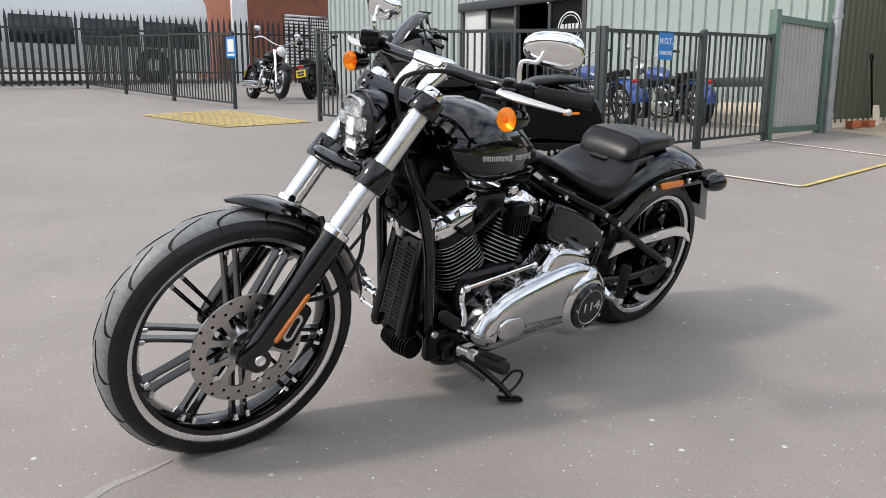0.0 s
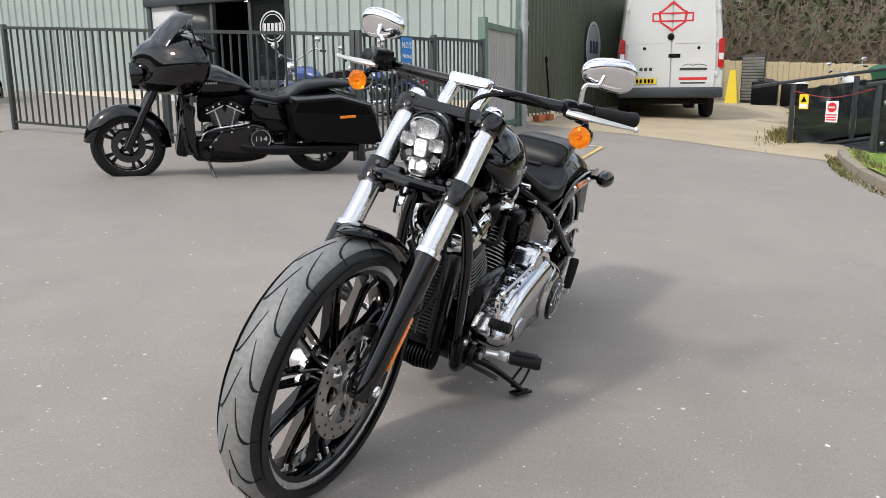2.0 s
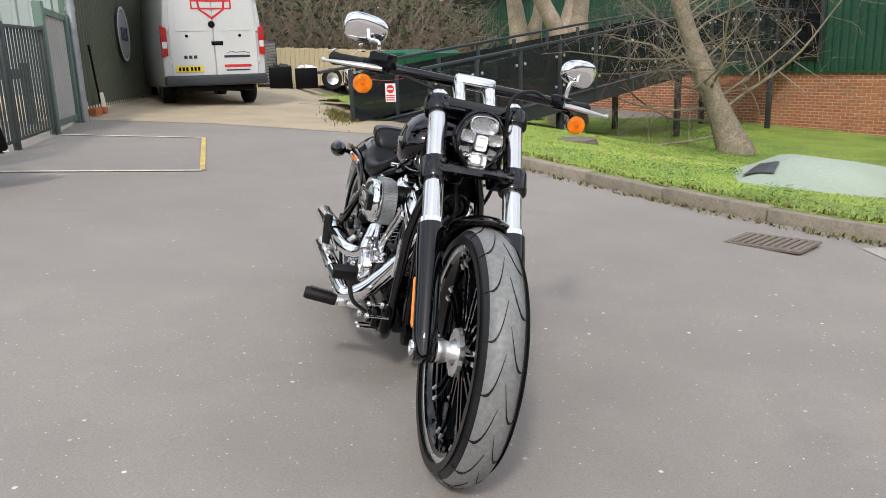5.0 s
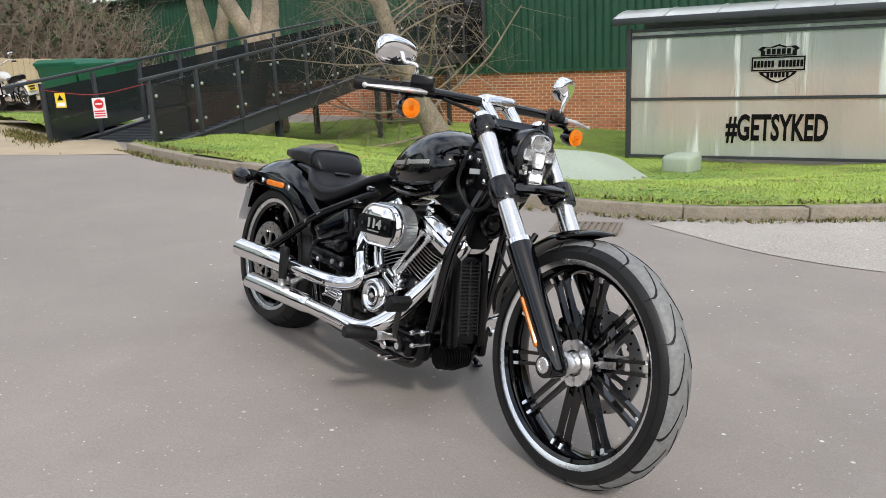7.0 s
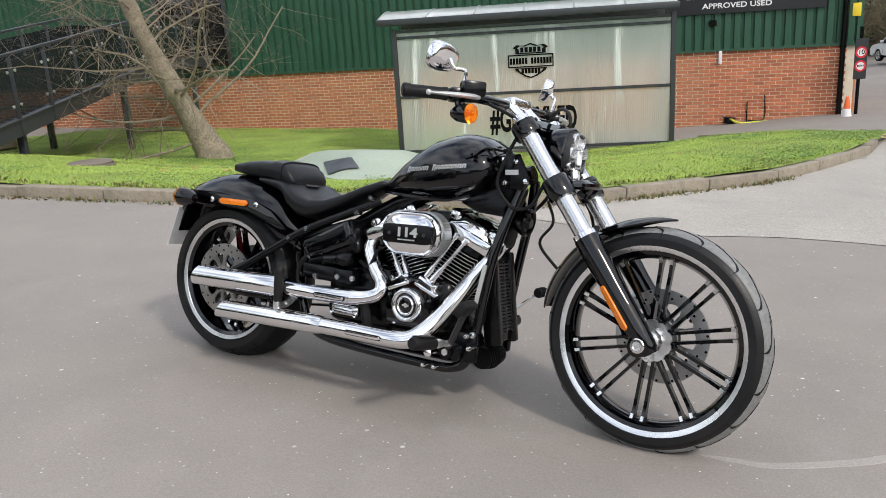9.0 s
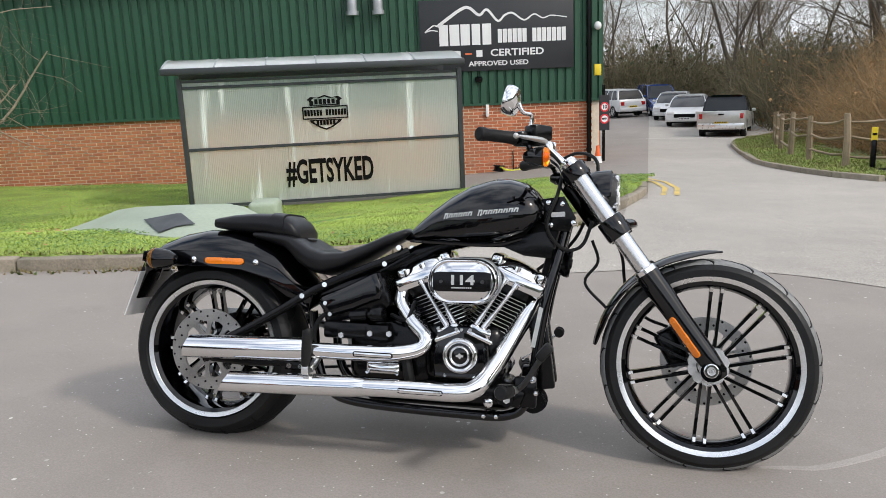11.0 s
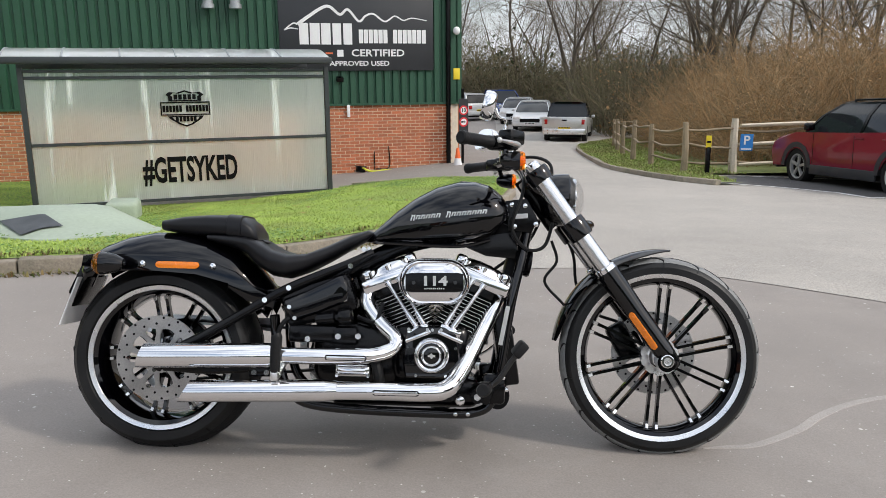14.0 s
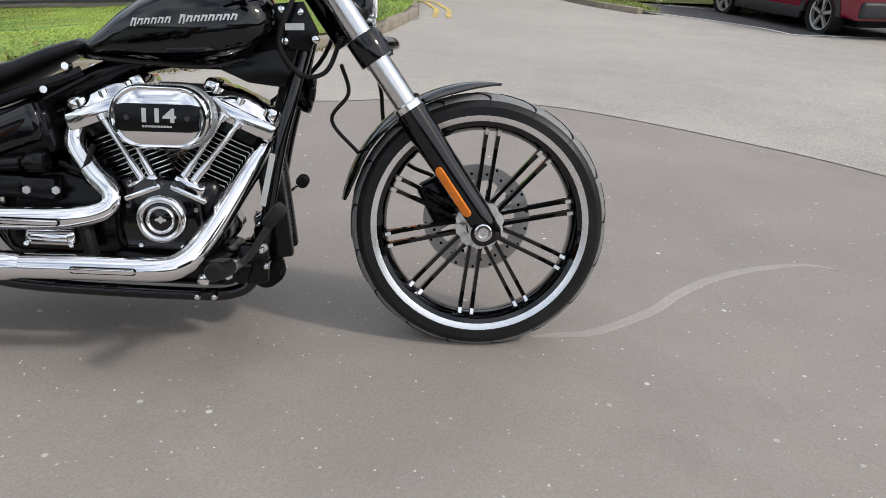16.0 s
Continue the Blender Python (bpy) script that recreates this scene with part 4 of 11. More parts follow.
tube(bm, [on_wall(-1.58, -0.55, 0.03), on_wall(-1.58, -1.0, 0.03), on_wall(-1.62, -1.12, 0.03), on_wall(-2.4, -1.15, 0.03)], 0.012, 8)
part("cable", bm, M["black_satin"], green)

# the large sign: plain shapes for the trade name, letters for the words
wall_rot = math.degrees(math.atan2(WD.y, WD.x))
sign_c = on_wall(-1.875, 2.09, 0.07)
sign = thing("building_sign", "black board with white mountain line and lettering, on the wall", "sign", pose(*sign_c, 90, 0, wall_rot))
bm = B()
box(bm, (0, 0, 0), (3.52, 1.57, 0.05), bev=0.006)
part("board", bm, M["sign_black"], sign)
def ribbon(bm, pts, w0, w1, z, n=6):
    path = curve_pts([(x, y, 0) for x, y in pts], n)
    L_, R_ = [], []
    for i, p in enumerate(path):
        d = (path[min(i + 1, len(path) - 1)] - path[max(i - 1, 0)]).normalized()
        w = (w0 + (w1 - w0) * i / (len(path) - 1)) / 2
        nn = Vector((-d.y, d.x, 0)) * w
        L_.append(p + nn), R_.append(p - nn)
    loft(bm, [[a + Vector((0, 0, z)), b + Vector((0, 0, z)), b + Vector((0, 0, z + 0.004)), a + Vector((0, 0, z + 0.004))] for a, b in zip(L_, R_)])
    return bm
bm = ribbon(B(), [(-1.35, 0.22), (-1.15, 0.36), (-0.80, 0.58), (-0.62, 0.60), (-0.40, 0.44), (-0.22, 0.55), (0.02, 0.30), (0.18, 0.42), (0.36, 0.46), (0.62, 0.30), (0.85, 0.42), (1.05, 0.33), (1.25, 0.38), (1.60, 0.33)], 0.075, 0.02, 0.026)
part("mountain_line", bm, M["sign_white"], sign, "white line drawing of hills", 0)
bm = ribbon(B(), [(-1.64, 0.10), (-1.5, 0.14), (-1.35, 0.12)], 0.03, 0.02, 0.026)
ribbon(bm, [(-1.64, 0.10), (-1.45, 0.24), (-1.35, 0.22)], 0.03, 0.03, 0.026)
part("mountain_line", bm, M["sign_white"], sign, "", 0)
bm = B()
for i, w in enumerate((0.20, 0.22, 0.21, 0.19, 0.20)):
    box(bm, (-1.22 + i * 0.245, 0.02, 0.028), (w, 0.46, 0.004), bev=0.0)
scatter(part, "trade_name_bar", bm, M["sign_white"], sign, "tall white name bar")
bm = B()
for i in range(14):
    if i != 6:
        box(bm, (0.06 + i * 0.113, -0.03, 0.028), (0.094, 0.30, 0.004))
scatter(part, "trade_name_bar", bm, M["sign_white"], sign, "smaller white name bar")
letters("words", "CERTIFIED", 0.15, M["sign_white"], sign, pose(0.45, -0.40, 0.028), 1.25, 0.02)
bm = B()
box(bm, (-0.92, -0.40, 0.028), (0.14, 0.15, 0.004)), box(bm, (-0.42, -0.40, 0.028), (0.14, 0.15, 0.004))
scatter(part, "maker_bar", bm, M["sign_white"], sign)
bm = B()
box(bm, (-0.67, -0.40, 0.028), (0.16, 0.035, 0.004))
part("dash", bm, M["orange_line"], sign, "orange dash")
letters("words", "APPROVED USED", 0.105, M["sign_white"], sign, pose(0.02, -0.63, 0.028), 1.2, 0.02)

# ---- bike shelter ----
S0, S1, SZ0, SZ1 = Vector((-5.76, 8.80, 0)), Vector((-1.62, 10.72, 0)), -0.84, 1.27
SD = (S1 - S0).normalized()
SL = (S1 - S0).length
shel = thing("bike_shelter", "charcoal steel shelter with clouded polycarbonate walls and roof", "shelter",
             Matrix.Translation(S0) @ Matrix.Rotation(math.atan2(SD.y, SD.x), 4, "Z"))
def bar(bm, a, b, w, h):
    """A square section from a to b in the shelter's own axes."""
    a, b = Vector(a), Vector(b)
    m = axis_m((a + b) / 2, b - a)
    box(bm, (0, 0, 0), (w, h, (b - a).length), m=m, bev=0.004, seg=1)
DEEP = 1.75
for x in (0.0, SL):
    for y in (0.0, DEEP):
        bm = B()
        bar(bm, (x, y, SZ0 - 0.25), (x, y, SZ1 + 0.08), 0.075, 0.075)
        part("post", bm, M["charcoal"], shel)
for z in (1.20, 0.21, -0.72, 1.30):
    bm = B()
    bar(bm, (0.04, 0, z), (SL - 0.04, 0, z), 0.05, 0.045)
    part("rail", bm, M["charcoal"], shel)
for z in (-0.72, 0.21):
    for x in (0.0, SL):
        bm = B()
        bar(bm, (x, 0.04, z), (x, DEEP - 0.04, z), 0.045, 0.05)
        part("rail", bm, M["charcoal"], shel)
bm = B()
box(bm, (SL / 2 - 0.09, -0.14, 1.455), (SL + 0.32, 0.10, 0.105), bev=0.02)
part("roof_gutter", bm, M["charcoal"], shel, "dark front gutter")
bm = B()
box(bm, (SL / 2 - 0.09, DEEP + 0.1, 1.43), (SL + 0.32, 0.10, 0.17), bev=0.02)
part("roof_gutter", bm, M["charcoal"], shel, "")
def roof_arc(t):
    return -0.10 + (DEEP + 0.16) * t, 1.50 + 0.15 * math.sin(math.pi * t)
for k in range(6):
    x0, x1 = -0.23 + (SL + 0.28) * k / 6, -0.23 + (SL + 0.28) * (k + 1) / 6
    bm = B()
    loft(bm, [[Vector((x0 + 0.01, *roof_arc(t))), Vector((x1 - 0.01, *roof_arc(t))), Vector((x1 - 0.01, roof_arc(t)[0], roof_arc(t)[1] + 0.012)), Vector((x0 + 0.01, roof_arc(t)[0], roof_arc(t)[1] + 0.012))] for t in np.linspace(0, 1, 12)])
    part("roof_panel", bm, M["polycarb"], shel, "", 50)
    bm = B()
    tube(bm, [(x0, roof_arc(t)[0], roof_arc(t)[1] + 0.006) for t in np.linspace(0, 1, 9)], 0.018, 6, 1)
    part("roof_rib", bm, M["galv"], shel, "")
for z0, z1 in ((-0.70, 0.19), (0.235, 1.175), (1.22, 1.285)):
    bm = corrugated(B(), (0.045, 0.0), (SL - 0.045, 0.0), z0, z1, 0.03, 0.0012, 0.010)
    part("front_panel", bm, M["polycarb"], shel, "clouded fluted plastic sheet")
    for x in (0.0, SL):
        bm = B()
        box(bm, (x, DEEP / 2, (z0 + z1) / 2), (0.012, DEEP - 0.1, z1 - z0))
        part("side_panel", bm, M["polycarb"], shel)
for k in (1, 2):
    bm = B()
    bar(bm, (SL * k / 3, DEEP - 0.05, SZ0 - 0.25), (SL * k / 3, DEEP - 0.05, SZ1), 0.06, 0.06)
    part("back_post", bm, M["charcoal"], shel)
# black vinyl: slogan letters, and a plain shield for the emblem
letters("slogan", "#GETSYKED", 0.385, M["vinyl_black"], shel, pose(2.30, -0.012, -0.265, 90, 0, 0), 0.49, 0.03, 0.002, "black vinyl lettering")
bm = B()
em = pose(2.28, -0.010, 0.715, 90, 0, 0)
ring_plate(bm, [(0.375 * c[0], 0.105 * c[1]) for c in ((1, 1), (-1, 1), (-1, -1), (1, -1))], [(0.355 * c[0], 0.085 * c[1]) for c in ((1, 1), (-1, 1), (-1, -1), (1, -1))], 0.003, em)
for i in range(14):
    if i != 6:
        box(bm, (-0.325 + i * 0.05, 0, 0.0015), (0.038, 0.10, 0.003), m=em)
up = [(-0.25, 0.115), (-0.25, 0.19), (-0.29, 0.215), (-0.23, 0.26), (-0.12, 0.245), (0, 0.285), (0.12, 0.245), (0.23, 0.26), (0.29, 0.215), (0.25, 0.19), (0.25, 0.115)]
dn = [(-0.27, -0.115), (-0.24, -0.16), (-0.10, -0.25), (0, -0.285), (0.10, -0.25), (0.24, -0.16), (0.27, -0.115)]
def shrink(o, k, c):
    return [((x - c[0]) * k + c[0], (y - c[1]) * k + c[1]) for x, y in o]
ring_plate(bm, up, shrink(up, 0.76, (0, 0.185)), 0.003, em), ring_plate(bm, dn, shrink(dn, 0.76, (0, -0.185)), 0.003, em)
for i in range(5):
    box(bm, (-0.14 + i * 0.07, 0.18, 0.0015), (0.052, 0.08, 0.003), m=em)
for i in range(6):
    box(bm, (-0.135 + i * 0.054, -0.165, 0.0015), (0.040, 0.075, 0.003), m=em)
part("emblem", bm, M["vinyl_black"], shel, "black vinyl shield shape", 0)

# ---- the black cruiser ----
LEAN, NOSE = 13.0, 1.07
BIKE_AT = Matrix.Translation((0.01, -0.012, -0.012)) @ Matrix.Rotation(radians(NOSE), 4, "Y") @ Matrix.Rotation(radians(-LEAN), 4, "X")
# the front end stands three degrees to the right of the frame
TURN = Matrix.Translation((1.3, 0, 0)) @ Matrix.Rotation(radians(3.1), 4, "Z") @ Matrix.Translation((-1.3, 0, 0))
bike = thing("motorcycle", "glossy black cruiser with chrome exhausts, leaning on its side stand", "motorcycle", BIKE_AT)
PY = (0, 1, 0)


def bpart(name, bm, material, parent, label="", sharp=35):
    """A part of the frame's end, which is turned against the front end."""
    bmesh.ops.transform(bm, matrix=TURN, verts=bm.verts)
    return part(name, bm, material, parent, label, sharp)


def tyre_profile(R, w, rb, crown):
    """Half-round tread over flat side walls, as (radius, side) pairs, closed."""
    p = [(rb, -w * 0.36), (rb + 0.012, -w * 0.43), (rb + (R - rb) * 0.45, -w * 0.49), (R - crown, -w * 0.485)]
    for k in range(1, 8):
        a = math.pi * k / 8
        p.append((R - crown + crown * math.sin(a) ** 1.05, -w * 0.485 * math.cos(a)))
    p += [(r, -h) for r, h in p[3::-1]]
    return p


def tread(R, w, crown, h):
    """Radius of the tread at the sideways place h."""
    a = math.acos(max(-1, min(1, h / (w * 0.485))))
    return R - crown + crown * math.sin(a) ** 1.05


def tyre(parent, c, R, w, rb, crown, turned, grooves, material, label):
    m = axis_m(c, PY)
    prof = tyre_profile(R, w, rb, crown)
    bm = lathe(B(), prof, m, 72, True)
    put = bpart if turned else part
    ty = put("tyre", bm, M["sidewall"], parent, label, 50)
    # the worn running surface, laid on the crown
    bm = lathe(B(), [(r + 0.0012, h) for r, h in prof[5:10]] + [(r - 0.003, h) for r, h in prof[9:4:-1]], m, 72, True)
    put("running_surface", bm, material, ty, "dusty grey worn tread" if material == M["rubber"] else "", 60)
    bm = B()
    for side in (1, -1):
        for k in range(grooves):
            a0 = 2 * math.pi * (k + (0.5 if side < 0 else 0)) / grooves
            pts = []
            for i in range(9):
                t = i / 8
                h = side * w * (0.03 + 0.40 * t)
                ang = a0 + (0.34 * t + 0.10 * math.sin(t * math.pi * 1.2)) * 0.345 / R
                pts.append((ang, h, 0.0042 * (math.sin(math.pi * min(1, t * 1.15 + 0.05)) + 0.15)))
            rows = []
            for ang, h, hw in pts:
                r = tread(R, w, crown, h) + 0.0022
                rows.append([m @ Vector((r * math.cos(ang + s * hw / R), r * math.sin(ang + s * hw / R), h)) for s in (1, -1)] +
                            [m @ Vector(((r - 0.003) * math.cos(ang + s * hw / R), (r - 0.003) * math.sin(ang + s * hw / R), h)) for s in (-1, 1)])
            loft(bm, rows)
    put("tread_groove", bm, M["rubber_black"], ty, "", 0)["kind"] = "stuff"
    return ty


def spoke_wheel(name, c, R_lip, half, pairs, hub_r, turned, phase, gap=0.014):
    """Black split-spoke wheel with bright machined lips."""
    put = bpart if turned else part
    m = axis_m(c, PY)
    ri = R_lip - 0.028
    bm = lathe(B(), [(ri, -half * 0.9), (ri + 0.012, -half), (ri + 0.012, half), (ri, half * 0.9), (ri - 0.012, half * 0.45), (ri - 0.012, -half * 0.45)], m, 72, True)
    wheel = put(name, bm, M["black_gloss"], bike, "glossy black split-spoke alloy wheel")
    for s in (1, -1):
        bm = lathe(B(), [(ri + 0.000, s * half * 0.90), (ri + 0.010, s * (half * 0.96)), (ri + 0.014, s * (half + 0.001)), (R_lip, s * (half + 0.004)), (R_lip, s * (half - 0.006)), (ri + 0.006, s * half * 0.80)], m, 72, True)
        put("rim_lip", bm, M["alloy"], wheel, "bright machined rim edge")
    for k in range(pairs):
        a = 2 * math.pi * (k + phase) / pairs
        for s in (1, -1):
            bm = B()
            q = m @ Matrix.Rotation(a, 4, "Z")
            rows = []
            for t in np.linspace(0, 1, 6):
                r = hub_r * 0.7 + (ri - 0.006 - hub_r * 0.7) * t
                off = s * (gap * (1.0 + 0.15 * t))
                wd, dp = 0.0095 + 0.003 * abs(t - 0.4), 0.013 - 0.003 * t + (0.008 if t > 0.9 else 0)
                z = half * 0.30 * (1 - t) ** 2
                rows.append([q @ Vector((r, off + u * wd / 2, v)) for u, v in ((1, -dp), (1, dp * 0.7 + z), (0.4, dp + z), (-0.4, dp + z), (-1, dp * 0.7 + z), (-1, -dp))])
            loft(bm, rows)
            sp = put("spoke", bm, M["black_gloss"], wheel, "", 30)
        for sy in (1, -1):
            q2 = q @ Matrix.Translation((ri - 0.010, 0, sy * 0.0235))
            for s in (1, -1):
                bm = B()
                box(bm, (0, s * gap * 1.15, 0), (0.026, 0.009, 0.006), (0, -sy * 22, 0), m=q2)
                put("spoke_tip", bm, M["alloy"], wheel, "")
    return wheel


def brake_disc(c, side, R, inner, parent, turned, holes=30):
    put = bpart if turned else part
    m = axis_m((c[0], c[1] + side, c[2]), PY)
    n = 60
    circ = lambda r, w=0.0, k=0: [(r * (1 + w * math.cos(k * 2 * math.pi * i / n)) * math.cos(2 * math.pi * i / n), r * (1 + w * math.cos(k * 2 * math.pi * i / n)) * math.sin(2 * math.pi * i / n)) for i in range(n)]
    bm = ring_plate(B(), circ(R), circ(inner, 0.03, 10), 0.005, m @ Matrix.Translation((0, 0, -0.0025)))
    disc = put("brake_disc", bm, M["disc_steel"], parent, "drilled steel brake disc")
    bm = B()
    for i in range(holes):
        a = 2 * math.pi * i / holes
        r = inner + (R - inner) * (0.3 + 0.45 * (i % 2)) + 0.004
        disc_fill(bm, 0.0042, 0, m @ Matrix.Translation((r * math.cos(a), r * math.sin(a), 0)), 8, 0.0056)
    put("drill_hole", bm, M["black_matt"], disc, "", 0)["kind"] = "stuff"
    bm = B()
    for i in range(5):
        a = 2 * math.pi * (i + 0.5) / 5
        for da in (-0.33, 0.33):
            q = m @ Matrix.Rotation(a, 4, "Z")
            p0, p1 = Vector((0.040 * math.cos(da * 1.6), 0.040 * math.sin(da * 1.6), 0)), Vector((inner * 1.05 * math.cos(da), inner * 1.05 * math.sin(da), 0))
            d = (p1 - p0).normalized()
            n_ = Vector((-d.y, d.x, 0))
            loft(bm, [[q @ (p + n_ * u * w + Vector((0, 0, v))) for u, v in ((1, -0.003), (1, 0.003), (-1, 0.003), (-1, -0.003))] for p, w in ((p0, 0.011), (p0.lerp(p1, 0.6), 0.007), (p1, 0.012))])
    lathe(bm, [(0.026, -0.006), (0.050, -0.006), (0.050, 0.006), (0.026, 0.006)], m, 28, True)
    scatter(put, "disc_carrier", bm, M["disc_steel"], disc, "")
    bm = B()
    for i in range(5):
        a = 2 * math.pi * i / 5
        s = 1 if side > 0 else -1
        for r in (inner * 1.0, 0.040):
            disc_fill(bm, 0.0075, s * 0.006, m @ Matrix.Translation((r * math.cos(a), r * math.sin(a), 0)), 8, 0.006)
    put("disc_bolt", bm, M["chrome"], disc, "")["kind"] = "stuff"
    return disc


def inset(o, d):
    """An outline drawn in by d on all sides (counter-clockwise or not)."""
    k, area = len(o), sum(o[i - 1][0] * o[i][1] - o[i][0] * o[i - 1][1] for i in range(len(o)))
    s, out = math.copysign(1, area), []
    for i in range(k):
        t = Vector((o[(i + 1) % k][0] - o[i - 1][0], o[(i + 1) % k][1] - o[i - 1][1])).normalized()
        out.append((o[i][0] - s * t.y * d, o[i][1] + s * t.x * d))
    return out


def casting(o, steps, side=1):
    """A cast cover: the outline in x and z rises along y through (y, inset) steps."""
    return loft(B(), [[Vector((x, side * y, z)) for x, z in inset(o, d)] for y, d in steps])


# front wheel
FC = (1.684, 0, 0.335)
fw = spoke_wheel("front_wheel", FC, 0.284, 0.046, 10, 0.045, False, 0.625)
tyre(fw, FC, 0.337, 0.124, 0.278, 0.054, False, 17, M["rubber"], "worn grey-black front tyre with curved grooves")
bm = lathe(B(), [(0.012, -0.085), (0.030, -0.085), (0.033, -0.07), (0.026, -0.050), (0.032, -0.03), (0.032, 0.03), (0.030, 0.05), (0.030, 0.085), (0.012, 0.085)], axis_m(FC, PY), 28, True)
part("hub", bm, M["alloy"], fw, "machined silver hub")
for k in range(10):
    q = axis_m((FC[0], -0.030, FC[2]), PY) @ Matrix.Rotation(2 * math.pi * (k + 0.5) / 10, 4, "Z")
    part("hub_lug", loft(B(), [[q @ Vector((r, u * w, v)) for u, v in ((1, -0.006), (1, 0.006), (-1, 0.006), (-1, -0.006))] for r, w in ((0.036, 0.019), (0.058, 0.017), (0.064, 0.008))]), M["alloy"], fw, "", 20)
brake_disc(FC, 0.078, 0.146, 0.104, fw, False, 36)
bm = B()
rod(bm, (FC[0], -0.15, FC[2]), (FC[0], 0.15, FC[2]), 0.012, seg=16)
part("axle", bm, M["alloy"], fw)

# fork
FD = Vector((0.598, 0, -0.802))
def fp(s, y, ahead=0.0):
    """A place s metres up the fork from the axle."""
    p = Vector((1.700, y, 0.335)) - FD * s
    return p + Vector((0.802, 0, 0.598)) * ahead
for sd, name in ((1, "left"), (-1, "right")):
    y = sd * 0.117
    bm = B()
    bm = lathe(bm, [(0.0, 0), (0.0285, 0), (0.0285, 0.44), (0.0, 0.44)], axis_m(fp(0.34, y), -FD), 24)
    part("fork_tube", bm, M["fork_tube"], bike, "polished silver fork tube")
    prof = [(0.0, -0.030), (0.020, -0.028), (0.029, -0.012), (0.0335, 0.05), (0.0345, 0.20), (0.038, 0.28), (0.0385, 0.355), (0.033, 0.362), (0.0, 0.362)]
    bm = lathe(B(), prof, axis_m(fp(0, y), -FD), 24)
    rod(bm, (FC[0], y - 0.028, FC[2] - 0.004), (FC[0], y + 0.028, FC[2] - 0.004), 0.031, seg=20)
    leg = part("fork_leg", bm, M["black_gloss"], bike, "glossy black lower fork leg")
    bm = lathe(B(), [(0.029, 0.352), (0.0365, 0.352), (0.0365, 0.372), (0.029, 0.376)], axis_m(fp(0, y), -FD), 24, True)
    part("dust_seal_ring", bm, M["chrome"], leg, "chrome ring")
    bm = B()
    q = axis_m(fp(0.135, y + sd * 0.025, -0.017), (-0.50, sd, -0.37), tuple(-FD))
    plate(bm, [(v, u) for u, v in stadium(0.145, 0.021)], 0.009, q, 0.004)
    part("side_reflector", bm, M["amber_reflector"], leg, "amber reflector strip")
    bm = B()
    k_ = 1.0 if sd < 0 else 0.68
    lathe(bm, [(0.011 * k_, -0.01), (0.022 * k_, -0.01), (0.022 * k_, 0.003), (0.019 * k_, 0.006), (0.013 * k_, 0.006), (0.011 * k_, 0.002)], axis_m((FC[0], y + sd * 0.03, FC[2]), (0, sd, 0)), 20, True)
    part("axle_nut", bm, M["chrome"], leg, "hollow bright axle end")
    part("axle_bore", rod(B(), (FC[0], y + sd * 0.022, FC[2]), (FC[0], y + sd * 0.0305, FC[2]), 0.0115 * k_, seg=12), M["black_matt"], leg)
    # clamps
    for s, half_h in ((0.53, 0.034), (0.745, 0.024)):
        bm = lathe(B(), [(0.0285, -half_h), (0.040, -half_h), (0.042, -half_h + 0.006), (0.042, half_h - 0.006), (0.040, half_h), (0.0285, half_h)], axis_m(fp(s, y), -FD), 24, True)
        box(bm, fp(s, y - sd * 0.045, 0.006), (0.055, 0.07, 0.045), (0, 36.7, 0), 0.008)
        cl = part("fork_clamp", bm, M["black_gloss"], bike, "black fork clamp")
        bm = B()
        for dz in (0.014, -0.014):
            c = fp(s + dz, y - sd * 0.012, 0.040)
            rod(bm, c, c + Vector((0.802, 0, 0.598)) * 0.004, 0.0065, seg=10)
        part("clamp_bolt", bm, M["dark_metal"], cl)
    bm = lathe(B(), [(0.0, 0.0), (0.027, 0.0), (0.027, 0.022), (0.022, 0.03), (0.0, 0.034)], axis_m(fp(0.765, y), -FD), 20)
    part("fork_cap", bm, M["chrome"], bike, "chrome fork cap")
bm = B()
tube(bm, [fp(0.525, 0.10, 0.03), fp(0.515, 0.05, 0.050), fp(0.515, -0.05, 0.050), fp(0.525, -0.10, 0.03)], 0.020, 10, 6, 0.75)
part("fork_bridge", bm, M["black_gloss"], bike, "black lower fork bridge")
bm = B()
plate(bm, [(-0.10, -0.035), (0.10, -0.035), (0.08, 0.05), (0.03, 0.065), (-0.03, 0.065), (-0.08, 0.05)], 0.03, axis_m(fp(0.735, 0, 0.0), -FD, (0, 1, 0)) @ Matrix.Rotation(radians(90), 4, "Z") @ Matrix.Rotation(radians(0), 4, "X"), 0.006)
part("top_yoke", bm, M["black_gloss"], bike, "")
bm = B()
rod(bm, fp(0.575, 0, -0.045), fp(0.775, 0, -0.045), 0.027, seg=20)
bpart("steering_head", bm, M["black_satin"], bike)

# front mudguard
bm = B()
rows = []
for k in range(25):
    a = radians(84.5 + (173 - 84.5) * k / 24)
    taper = 1.0 if 6 < k < 21 else (0.06 + 0.94 * math.sin(math.pi / 2 * k / 7)) if k < 7 else (0.35 + 0.65 * math.sin(math.pi / 2 * (24 - k + 0.35) / 4.35))
    row = []
    for i in range(11):
        u = -1 + 2 * i / 10
        h = u * 0.073 * taper
        r = 0.366 - 0.020 * abs(u) ** 2.6 * min(1.0, taper + 0.05)
        row.append(Vector((FC[0] + r * math.cos(a), h, FC[2] + r * math.sin(a))))
    row2 = [Vector((p.x, p.y * 0.965, p.z)) - (Vector((p.x, 0, p.z)) - Vector((FC[0], 0, FC[2]))).normalized() * 0.004 for p in row][::-1]
    rows.append(row + row2)
loft(bm, rows)
